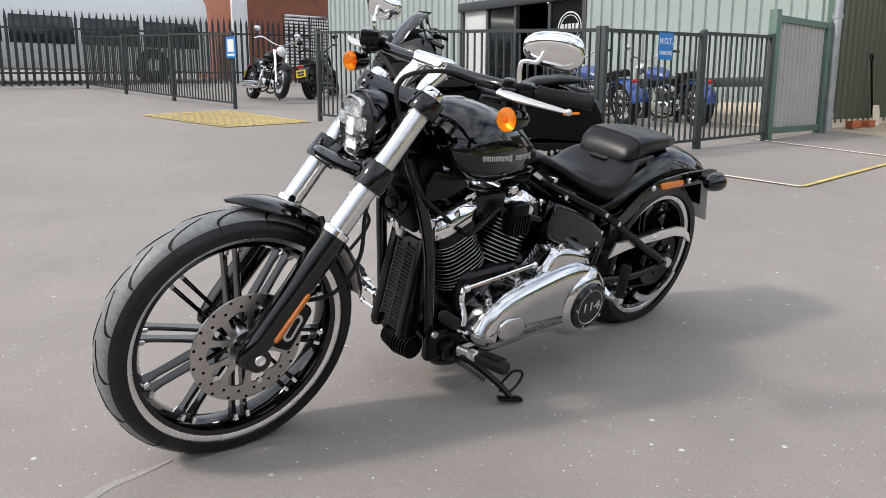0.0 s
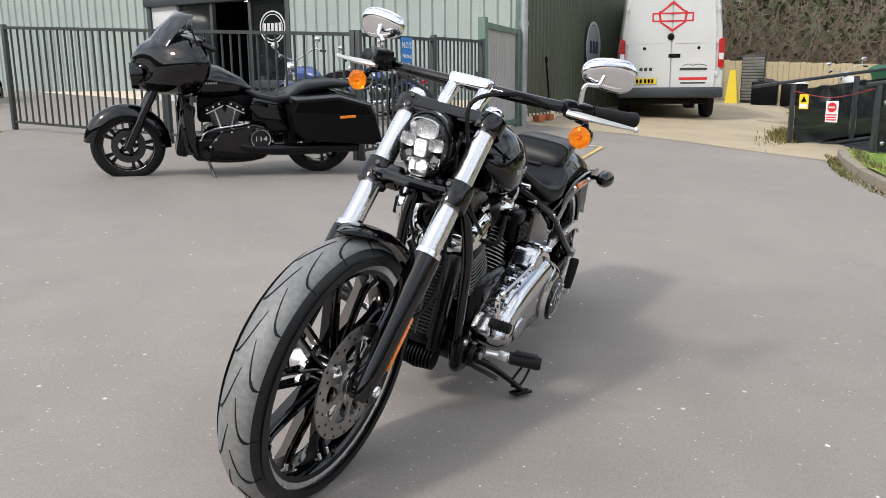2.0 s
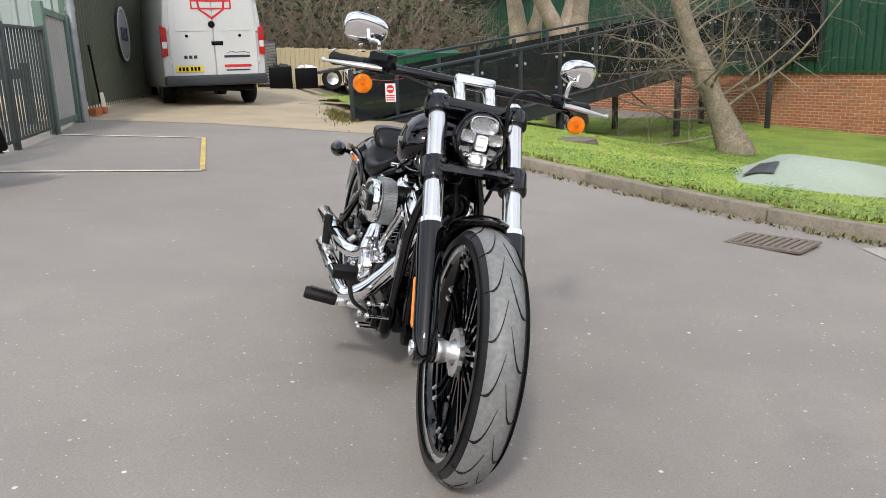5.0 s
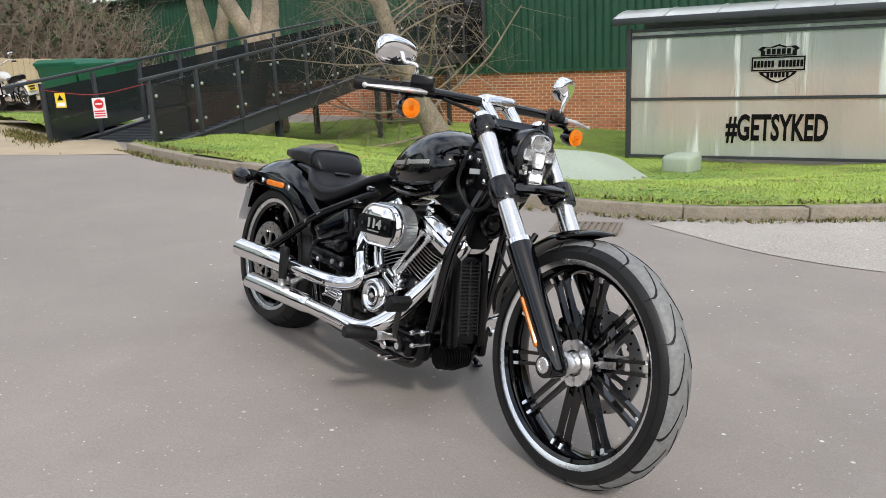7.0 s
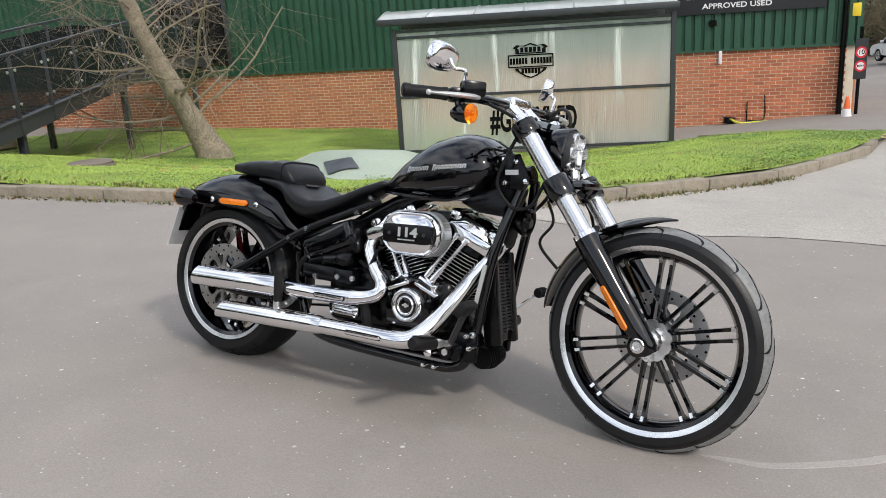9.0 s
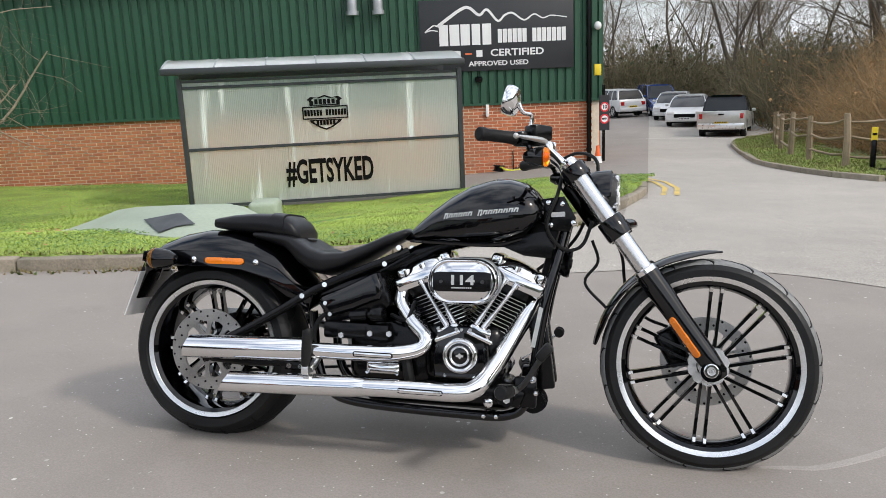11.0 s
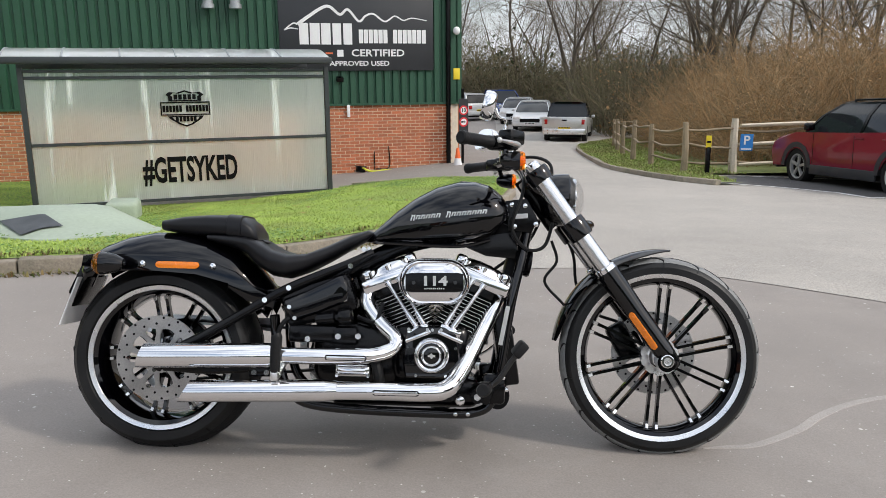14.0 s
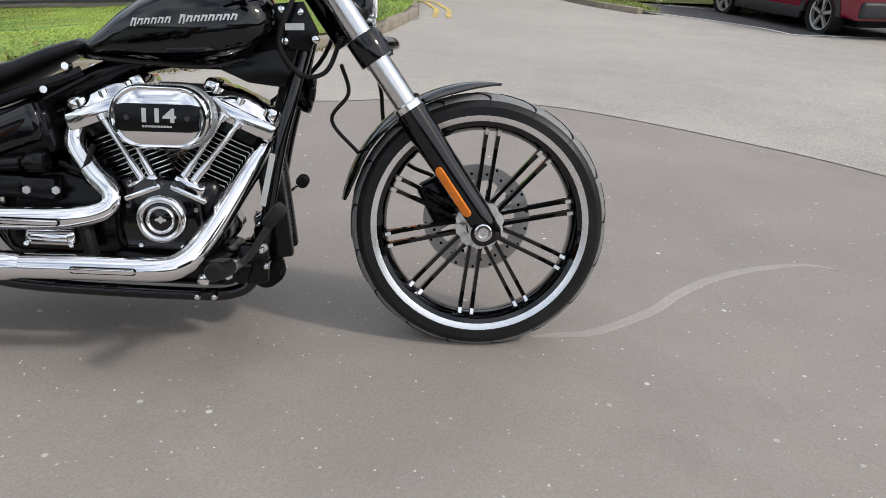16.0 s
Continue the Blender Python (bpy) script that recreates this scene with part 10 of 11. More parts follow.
dv = [on_ramp(0, 0.03, 0.2), on_ramp(0, WIDE - 0.03, 0.2)]
for a, b in zip(ss, ss[1:]):
    bm = B()
    loft(bm, [[on_ramp(s, 0.03, 0.12), on_ramp(s, WIDE - 0.03, 0.12), on_ramp(s, WIDE - 0.03, 0.19), on_ramp(s, 0.03, 0.19)] for s in (a, b)])
    n = int((b - a) / 0.1)
    for i in range(n):
        s = a + (b - a) * (i + 0.5) / n
        p, q = on_ramp(s, 0.05, 0.195), on_ramp(s, WIDE - 0.05, 0.195)
        bar(bm, p, q, 0.02, 0.014)
    part("deck", bm, M["charcoal"], ramp, "dark ribbed ramp deck", 0)
post_bm = B()
box(post_bm, (0, 0, 0.565), (0.055, 0.055, 1.13), bev=0.006)
box(post_bm, (0, -0.04, 0.12), (0.10, 0.012, 0.24), bev=0.003, seg=1)
post_me = finish("post", post_bm, M["charcoal"])
fix_me = finish("fixing", lathe(B(), [(0, 0), (0.024, 0), (0.024, 0.012), (0.015, 0.02), (0, 0.022)], Matrix(), 14), M["alloy"])
M["smoked"] = glassy("smoked_glass", (0.075, 0.085, 0.09), 0.03, 0.75)
yaw = math.degrees(math.atan2(RD.y, RD.x))
for side, out in ((0.0, -1), (WIDE, 1)):
    posts = [0.0] + [0.93 + 0.955 * k for k in range(12)]
    for s in posts:
        p = on_ramp(s, side)
        ob = new("post", post_me)
        ob.parent = ramp
        ob.matrix_world = Matrix.Translation(p) @ Matrix.Rotation(radians(yaw + (180 if side else 0)), 4, "Z")
    for a, b in zip(posts, posts[1:]):
        bm = B()
        loft(bm, [[on_ramp(s, side + e, z) for e, z in ((-0.005, 0.29), (0.005, 0.29), (0.005, 1.05), (-0.005, 1.05))] for s in (a + 0.05, b - 0.05)])
        pane = part("glass_pane", bm, M["smoked"], ramp, "", 0)
        for s in (a + 0.10, b - 0.10):
            for z in (0.42, 0.90):
                ob = new("fixing", fix_me)
                ob.parent = pane
                ob.matrix_world = axis_m(on_ramp(s, side + out * 0.006, z), RS * out)
for s, side in ((3.0, 0.12), (6.6, 0.1), (3.2, WIDE - 0.1), (6.9, WIDE - 0.1), (10.5, 0.1), (10.5, WIDE - 0.1)):
    p = on_ramp(s, side)
    g = land(p.x, p.y) - 0.1
    bm = B()
    box(bm, (p.x, p.y, (g + p.z + 0.06) / 2), (0.10, 0.10, p.z + 0.06 - g), (0, 0, yaw), 0.006)
    part("support_leg", bm, M["charcoal"], ramp)
# doorway at the top of the ramp
dd = on_wall(-14.0, 0, 0.03)
bm = B()
wy = math.degrees(math.atan2(WD.y, WD.x))
box(bm, (dd.x, dd.y, 1.9), (1.9, 0.10, 2.2), (0, 0, wy), 0.01)
entry = solid("door_1", bm, M["dark_glass"], "dark glazed double entrance door", "door", kind="structure")
for u in (-0.95, 0.0, 0.95):
    bm = B()
    q = dd + WD * u + WN * 0.05
    box(bm, (q.x, q.y, 1.9), (0.08, 0.06, 2.2), (0, 0, wy), 0.006)
    part("door_frame", bm, M["charcoal"], entry)
# tape and signs across the ramp's foot
ta, tb = on_ramp(0.0, 0.0, 1.08), on_ramp(0.0, WIDE, 1.04)
tape = solid("barrier_tape", tube(B(), [ta, ta.lerp(tb, 0.5) - Vector((0, 0, 0.10)), tb], 0.010, 6, 8, 0.4), M["sign_red"], "red and white tape hung across the ramp's foot", "tape")
for f_, z_, w_, h_, mt_, nm, lb in ((0.82, 0.93, 0.14, 0.20, "sign_yellow", "yellow_notice", "yellow and white warning notice hanging from the tape"), (0.46, 0.80, 0.17, 0.27, "sign_white", "no_entry_notice", "white no-entry notice with a red disc on the tape")):
    q = ta.lerp(tb, f_)
    nt = notice(nm, (q.x + 0.02, q.y - 0.02, q.z - 1.08 + z_), w_, h_, 58, mt_, lb)
    if mt_ == "sign_white":
        part("red_disc", disc_fill(B(), 0.062, 0.005, Matrix.Translation((0, 0.055, 0)), 24, 0.004), M["sign_red"], nt)
        bm = B()
        box(bm, (0, 0.055, 0.009), (0.085, 0.02, 0.004))
        part("white_bar", bm, M["sign_white"], nt, "", 0)
        for k in range(3):
            bm = B()
            box(bm, (0, -0.04 - 0.032 * k, 0.005), (0.14, 0.016, 0.004))
            part("print_bar", bm, M["sign_red"], nt, "", 0)
    else:
        bm = B()
        box(bm, (0, -0.055, 0.005), (0.11, 0.05, 0.004))
        part("white_field", bm, M["sign_white"], nt, "", 0)
        bm = plate(B(), [(-0.04, 0.0), (0.04, 0.0), (0, 0.075)], 0.004, Matrix.Translation((0, 0, 0.004)))
        part("triangle", bm, M["black_matt"], nt, "", 0)

# ---- trees by the ramp ----
bare_tree(11, (-8.22, 6.8, -0.56), (-0.16, -0.40, 1.0), 4.6, 0.20, (34, 12, 8), "leaning bare tree with rough bark and twiggy low branches", 0.85, 0.015, first=0.10, bend=0.03, kid=0.33, taper=0.6)
bare_tree(5, (-13.5, 5.7, -0.25), (0.0, 0.0, 1.0), 6.0, 0.23, (6, 6, 5), "pale smooth-barked bare tree with several stems", 0.5, 0.05, bark="pale_bark", first=0.45, fork=3, bend=0.10)
bare_tree(8, (-14.95, 5.15, -0.1), (0.0, 0.0, 1.0), 6.0, 0.23, (6, 6, 5), "pale smooth-barked bare tree with several stems", 0.5, 0.05, bark="pale_bark", first=0.45, fork=3, bend=0.10)
# tangle behind the van and fence
def back_area(r):
    x, y = r.uniform(-30, -24.5), r.uniform(-11, 6.5)
    return x, y, 0.75 + 0.25 * math.sin(y * 0.9) * math.sin(x) + 0.35 * (-24.5 - x) / 6
brush("brush", "tall grey-brown tangle of bare brush with ivy", back_area, 2600, 4.6, "twig", 21, 0.016, 0.55, 9000, "ivy", 0.11, category="brush", steps=5)
# added dark leafy backing that keeps sky from showing through the brush
def back_bank(r):
    x, y = r.uniform(-38, -30), r.uniform(-16, 6)
    return x, y, 0.8 + 0.3 * r.random()
brush("hedge", "dark ivy-leaved backing added behind the brush to block the sky", back_bank, 700, 8.0, "dark_twig", 22, 0.03, 0.3, 16000, "ivy", 0.22, category="hedge", steps=4)

# pale board fence
pf = thing("board_fence", "pale new timber board fence behind the parked vehicles", "fence")
board_bm = box(B(), (0, 0, 0.58), (0.022, 0.145, 1.16), bev=0.003, seg=1)
board_me = finish("board", board_bm, M["pale_board"])
for i in range(46):
    y = -3.4 + 0.152 * i
    ob = new("board", board_me)
    ob.parent = pf
    ob.matrix_world = Matrix.Translation((-22.6 - 0.02 * (i % 2), y, base_z(-22.6, y) + 0.03 + 0.012 * math.sin(i * 1.7)))
bm = B()
box(bm, (-22.64, 0, 0.95), (0.04, 7.0, 0.08), (-2.9, 0, 0)), box(bm, (-22.64, 0, 1.35), (0.04, 7.0, 0.08), (-2.9, 0, 0))
part("rail", bm, M["pale_board"], pf)

# clutter by the fence
cs = thing("floor_stand", "yellow folding caution stand by the fence", "stand", Matrix.Translation((-20.6, -1.62, base_z(-20.6, -1.62))))
for s in (1, -1):
    bm = loft(B(), [[Vector((0.015 * k + s * (0.13 - 0.11 * z), y, z)) for y in (-(0.17 - 0.10 * z), 0.17 - 0.10 * z) for k in ((0, 1) if y < 0 else (1, 0))] for z in (0.0, 0.92)])
    part("leaf", bm, M["sign_yellow"], cs, "", 0)
for i, (x, y, h, mt, lb) in enumerate(((-20.6, -0.75, 0.62, "black_matt", "black plastic crate full of scrap"), (-20.7, 0.0, 0.60, "black_matt", "black plastic crate with white sheets in it"))):
    c = thing("crate", lb, "crate", Matrix.Translation((x, y, base_z(x, y) + 0.004)), group="crates by the fence")
    bm = box(B(), (0, 0, h / 2), (0.60, 0.66, h), bev=0.02)
    part("tub", bm, M[mt], c)
    bm = B()
    for k in range(5):
        box(bm, (0.10 - 0.05 * k, -0.2 + 0.1 * k, h - 0.02 + 0.04 * (k % 2)), (0.25, 0.10, 0.10), (15 * k, 10, 25 * k), 0.01)
    part("scrap", bm, M["sign_white" if i else "dark_metal"], c)
wire = thing("louvre_stack", "tall grey louvred metal cabinet by the fence", "cabinet", Matrix.Translation((-21.4, -1.15, base_z(-21.4, -1.15))))
part("body", box(B(), (0, 0, 0.68), (0.4, 0.62, 1.36), bev=0.01), M["dark_metal"], wire)
for k in range(14):
    part("slat", box(B(), (0.205, 0, 0.12 + 0.087 * k), (0.02, 0.58, 0.06), (0, 25, 0)), M["galv"], wire, "", 0)
def wheelie_bin(x, y, yaw_, label):
    b = thing("wheelie_bin", label, "bin", Matrix.Translation((x, y, base_z(x, y) + 0.003)) @ Matrix.Rotation(radians(yaw_), 4, "Z"), group="green wheeled bins")
    bm = loft(B(), [[Vector((u * k, v * k, z)) for u, v in ((-0.38, -0.52), (0.38, -0.52), (0.40, -0.44), (0.40, 0.44), (0.38, 0.52), (-0.38, 0.52))] for z, k in ((0.10, 0.80), (0.95, 1.0), (1.0, 1.06), (1.05, 1.06))])
    part("tub", bm, M["bin_green"], b, "", 30)
    bm = loft(B(), [[Vector((u * k, v * k, z)) for u, v in ((-0.44, -0.56), (0.44, -0.56), (0.44, 0.56), (-0.44, 0.56))] for z, k in ((1.05, 1.0), (1.10, 1.0), (1.17, 0.85))])
    part("lid", bm, M["bin_green"], b, "", 30)
    for u in (-0.3, 0.3):
        for v in (-0.4, 0.4):
            bm = lathe(B(), [(0, -0.03), (0.09, -0.03), (0.09, 0.03), (0, 0.03)], axis_m((u, v, 0.09), (0, 1, 0)), 16)
            part("wheel", bm, M["rubber_black"], b)
wheelie_bin(-16.57, 2.33, -52, "dark green wheeled bin with a closed lid")
wheelie_bin(-15.73, 2.98, -52, "dark green wheeled bin standing beside another")
spare = thing("wheel", "loose car wheel leaning by the fence", "wheel", Matrix.Translation((-20.4, 0.75, base_z(-20.4, 0.75))))
bm = lathe(B(), [(0.18, -0.08), (0.28, -0.09), (0.31, 0), (0.28, 0.09), (0.18, 0.08)], axis_m((0, 0, 0.31), (1, 0.15, 0.1)), 24, True)
part("tyre", bm, M["rubber_black"], spare)
bm = lathe(B(), [(0.0, 0.02), (0.12, 0.04), (0.19, 0.07)], axis_m((0, 0, 0.31), (1, 0.15, 0.1)), 24)
part("rim", bm, M["alloy"], spare)
# rough grass at the ramp's foot
gv, gf = [], []
for _ in range(1500):
    x, y = rng.gauss(-10.3, 0.7), rng.gauss(0.40, 0.12)
    if past_kerb(x, y) < 0 and y < 1.0:
        h = rng.uniform(0.02, 0.09)
        blade(x, y, base_z(x, y), h, 0.014, rng.uniform(0, 6.28), h * rng.uniform(0.2, 0.9))
tagged(new("weed_patch", raw("weed_patch", gv, gf, M["weed"])), "rough tuft of grass and weeds at the ramp's foot", "weeds", kind="stuff")

# ---- things on the lawn ----
def mound(outline, ridge, height, skirt, name, label, category, material):
    """A moulded cover: the outline on the grass rises in steps to a smaller, flatter top."""
    t = thing(name, label, category)
    c = Vector((sum(x for x, y in outline) / len(outline), sum(y for x, y in outline) / len(outline), 0))
    out = [Vector((p.x, p.y, 0)) for p in curve_pts([(x, y, 0) for x, y in outline + outline[:1]], 5)[:-1]]
    cr = Vector((ridge[0], ridge[1], 0))
    rings = []
    for k, h in ((1.0, -0.05), (0.99, 0.05), (0.93, 0.10), (0.72, 0.5), (0.55, 0.86), (0.42, 0.97), (0.12, 1.0)):
        rings.append([Vector((*(cr.lerp(p, k)).xy, lawn_z(*(cr.lerp(p, k)).xy) + height * h)) for p in out])
    part("shell", loft(B(), rings), M[material], t, "", 40)
    return t
cover = mound([(-2.8, 3.5), (-2.35, 3.32), (-1.92, 3.62), (-1.82, 4.2), (-2.6, 5.7), (-3.6, 6.5), (-5.0, 5.7), (-4.9, 4.8)], (-3.2, 4.9), 0.27, 0, "utility_cover", "pale green moulded plastic utility cover on the lawn", "cover", "plastic_cover")
COVER = [(-2.8, 3.5), (-2.35, 3.32), (-1.92, 3.62), (-1.82, 4.2), (-2.6, 5.7), (-3.6, 6.5), (-5.0, 5.7), (-4.9, 4.8)]
_co = [Vector((p.x, p.y)) for p in curve_pts([(x, y, 0) for x, y in COVER + COVER[:1]], 5)[:-1]]
def cover_z(x, y):
    """Height of the moulded shell."""
    c, p = Vector((-3.2, 4.9)), Vector((x, y))
    best = 1.0
    for a, b in zip(_co, _co[1:] + _co[:1]):
        d, e = p - c, b - a
        det = d.x * e.y - d.y * e.x
        if abs(det) > 1e-9:
            s, t = ((a - c).x * e.y - (a - c).y * e.x) / det, ((a - c).x * d.y - (a - c).y * d.x) / det
            if s > 0 and 0 <= t <= 1:
                best = min(1.0, 1 / s)
    return lawn_z(x, y) + 0.27 * float(np.interp(best, (0.12, 0.42, 0.55, 0.72, 0.93, 0.99, 1.0), (1.0, 0.97, 0.86, 0.5, 0.10, 0.05, -0.05)))
pq = [Vector((-3.2, 4.0)), Vector((-2.69, 3.87)), Vector((-2.40, 3.63)), Vector((-2.71, 3.52))]
pv, pfc = [], []
for i in range(9):
    for j in range(9):
        q = pq[0].lerp(pq[1], i / 8).lerp(pq[3].lerp(pq[2], i / 8), j / 8)
        pv.append((q.x, q.y, cover_z(q.x, q.y) + 0.014))
for i in range(8):
    for j in range(8):
        k = i * 9 + j
        pfc.append((k, k + 1, k + 10, k + 9))
ob = new("dark_panel", raw("dark_panel", pv, pfc, M["charcoal"], 60))
ob.parent = cover
tagged(ob, "dark grey panel let into the cover")
# raised end block of the utility cover, built as a piece of its own
lc = thing("marker_box", "small pale green plastic block of the utility cover's raised end", "box", Matrix.Translation((-3.93, 7.85, lawn_z(-3.93, 7.85))) @ Matrix.Rotation(0.3, 4, "Z"))
bm = B()
box(bm, (0, 0, 0.11), (0.42, 0.52, 0.30), bev=0.06, seg=3)
part("shell", bm, M["plastic_cover"], lc)
mz = lawn_z(-6.3, 3.28)
mh = thing("manhole_cover", "rusty round iron manhole cover lying on the lawn", "manhole cover", Matrix.Translation((-6.3, 3.28, mz - 0.01)))
part("lid", lathe(B(), [(0, -0.03), (0.25, -0.03), (0.26, 0.0), (0.26, 0.05), (0.245, 0.06), (0, 0.064)], Matrix(), 32), M["rust"], mh)
part("rim", lathe(B(), [(0.27, -0.03), (0.29, -0.03), (0.29, 0.02), (0.27, 0.025)], Matrix(), 32, True), M["rust"], mh)
st = solid("garden_cane", rod(B(), (-8.35, 2.95, land(-8.35, 2.95) - 0.05), (-8.40, 2.92, 0.95), 0.012, seg=8), M["bark"], "thin bamboo cane stuck in the grass by the ramp", "cane")
# drain in the yard
dm = Matrix.Translation((-0.6, 2.46, base_z(-0.6, 2.46) + 0.006)) @ Matrix.Rotation(radians(35), 4, "Z")
drain = thing("drain_grate", "rusty cast iron drain grate beside the kerb", "drain", dm, kind="structure")
bm = B()
ring_plate(bm, [(-0.23, -0.17), (0.23, -0.17), (0.23, 0.17), (-0.23, 0.17)], [(-0.2, -0.14), (0.2, -0.14), (0.2, 0.14), (-0.2, 0.14)], 0.014, Matrix())
part("frame", bm, M["rust"], drain, "", 0)
part("pit", box(B(), (0, 0, 0.001), (0.42, 0.30, 0.004)), M["rust"], drain, "", 0)
for k in range(9):
    part("grate_bar", box(B(), (-0.18 + 0.045 * k, 0, 0.008), (0.026, 0.29, 0.012)), M["rust"], drain, "", 0)


# ---- verge with its kerb ----
VERGE = [(4.99, 10.75), (4.32, 11.9), (3.75, 14.3), (3.75, 17.0), (3.85, 20.0), (4.1, 23.9), (4.7, 27.5), (5.75, 31.0), (7.5, 33.5), (12.0, 35.0)]
vp_ = curve_pts([(x, y, 0) for x, y in VERGE], 8)
vk = thing("verge_kerb", "low mossy concrete kerb round the grass verge", "kerb", kind="structure")
vs = np.cumsum([0] + [(b - a).length for a, b in zip(vp_, vp_[1:])])
vn = int(vs[-1] / STONE)
for i in range(vn):
    a, b = (Vector((np.interp(vs[-1] * (i + e) / vn, vs, [p.x for p in vp_]), np.interp(vs[-1] * (i + e) / vn, vs, [p.y for p in vp_]), 0)) for e in (0, 1))
    a.z, b.z = base_z(a.x, a.y), base_z(b.x, b.y)
    d = (b - a).normalized()
    n_ = Vector((-d.y, d.x, 0)).normalized()
    stn = new("kerb_stone", kerb_mesh)
    stn.parent = vk
    stn.matrix_world = Matrix.Translation((a + b) / 2 + Vector((0, 0, -0.055))) @ Matrix((d, n_, d.cross(n_))).transposed().to_4x4() @ Matrix.Diagonal(((b - a).length / STONE, 1, 1, 1))
vx = [p.x for p in vp_]
vy = [p.y for p in vp_]
def verge_x(y):
    return float(np.interp(y, vy, vx))
def verge_z(x, y):
    d = max(0.0, x - verge_x(y))
    return base_z(x, y) + 0.06 + 0.45 * smooth((d - 2.4) / 7) + 0.03 * noise.noise((x * 0.6, y * 0.6, 2))
v, f = [], []
ys, us = np.arange(10.8, 35, 0.6), np.concatenate([np.arange(0.06, 3, 0.4), np.arange(3, 26, 1.5)])
for y in ys:
    for u in us:
        v.append((verge_x(y) + u, y, verge_z(verge_x(y) + u, y)))
nu = len(us)
for j in range(len(ys) - 1):
    for i in range(nu - 1):
        if not (us[i] + verge_x(ys[j]) > 5.35 and ys[j] < 12.9):
            k = j * nu + i
            f.append((k, k + 1, k + nu + 1, k + nu))
tagged(new("verge", raw("verge", v, f, M["soil"], 60)), "grassy bank with dead leaves behind the kerb", "verge", kind="structure")
gv, gf = [], []
rng = random.Random(31)
for _ in range(30000):
    y = rng.uniform(11, 33)
    x = verge_x(y) + rng.random() ** 1.6 * (2.2 if y < 22 else 4.0)
    if x > 5.35 and y < 13.0:
        continue
    h = rng.uniform(0.02, 0.06)
    blade(x, y, verge_z(x, y), h, 0.022, rng.uniform(0, 6.28), h * rng.uniform(0.2, 1))
tagged(new("verge_grass", raw("verge_grass", gv, gf, M["verge_grass"])), "short green grass on the verge", "grass", kind="stuff")

sheet("parking_bay", [(5.12, 11.2), (5.95, 10.53), (6.55, 9.72), (6.75, 9.02), (9.5, 9.78), (17.0, 11.6)], [(5.3, 13.0), (6.2, 13.05), (7.0, 13.1), (7.6, 13.1), (9.5, 13.2), (17.0, 13.5)], M["dark_tarmac"], "dark newer tarmac of the parking bay", 0.007, 6)

# ---- post and rail fence ----
FENCE = [(7.9, 13.75), (6.0, 13.35), (5.0, 13.2), (4.72, 15.0), (4.68, 17.0), (4.85, 19.5), (5.15, 22.3), (5.6, 25.8), (6.3, 29.5), (8.6, 31.2), (11.5, 32.0)]
pr = thing("post_and_rail_fence", "weathered split-oak post and rail fence on the verge", "fence")
rr_ = random.Random(4)
tops = []
for i, (x, y) in enumerate(FENCE):
    z = verge_z(x, y) - 0.05
    h = 1.12 if i == 1 else 0.98 + rr_.uniform(-0.05, 0.06)
    k = 1.12 if i == 1 else 0.9
    bm = B()
    tube(bm, [(x, y, z), (x + rr_.uniform(-0.02, 0.02), y, z + h * 0.5), (x + rr_.uniform(-0.03, 0.03), y + rr_.uniform(-0.03, 0.03), z + h)], [0.078 * k, 0.070 * k, 0.060 * k], 8, 4)
    part("post", bm, M["new_rail" if i == 1 else "oak_rail"], pr, "thick pale gate post" if i == 1 else "")
    tops.append((x, y, z + 0.05))
for a, b in zip(tops, tops[1:]):
    for h in (0.24, 0.54, 0.86):
        if rr_.random() < 0.06:
            continue
        p, q = Vector(a) + Vector((0, 0, h + rr_.uniform(-0.04, 0.04))), Vector(b) + Vector((0, 0, h + rr_.uniform(-0.04, 0.04)))
        pts = [p.lerp(q, t) + Vector((0, 0, rr_.uniform(-0.03, 0.03) - 0.22 * t * (1 - t))) for t in (0.02, 0.3, 0.65, 0.98)]
        part("rail", tube(B(), pts, [0.034, 0.044, 0.04, 0.032], 7, 4, 0.6), M["oak_rail"], pr)
# paler rails beside the parked car
gp = thing("rail_fence", "pale new timber rails from the tall fence post", "fence")
for h0, h1 in ((0.93, 0.96), (0.56, 0.60), (0.16, 0.2)):
    a, b = Vector((6.1, 13.36, verge_z(6, 13.35) + h0)), Vector((9.6, 13.9, verge_z(6, 13.35) + h1))
    part("rail", tube(B(), [a, a.lerp(b, 0.4) + Vector((0, 0, 0.02)), a.lerp(b, 0.7) - Vector((0, 0, 0.02)), b], [0.06, 0.07, 0.06, 0.05], 8, 4, 0.6), M["new_rail"], gp)
part("post", tube(B(), [(9.7, 13.9, base_z(9.7, 13.9) - 0.1), (9.7, 13.9, base_z(9.7, 13.9) + 1.5)], 0.08, 8), M["oak_rail"], gp)
ps = notice("parking_sign", (6.20, 13.24, verge_z(6.3, 13.35) + 0.61), 0.24, 0.33, -8, "sign_blue", "blue parking sign with a white letter on the rails")
letters("words", "P", 0.17, M["sign_white"], ps, pose(0.0, 0.035, 0.005), 1.0, 0.02)
part("print_bar", box(B(), (0, -0.13, 0.005), (0.19, 0.03, 0.004)), M["sign_white"], ps, "", 0)
bz = base_z(5.55, 13.1) + 0.03
bo = thing("marker_bollard", "black bollard with a yellow tag beside the fence", "bollard", Matrix.Translation((5.40, 13.0, bz)))
part("post", box(B(), (0, 0, 0.24), (0.09, 0.09, 0.60), bev=0.02), M["black_satin"], bo)
part("yellow_tag", box(B(), (0, -0.005, 0.64), (0.105, 0.02, 0.24), bev=0.003, seg=1), M["sign_yellow"], bo)
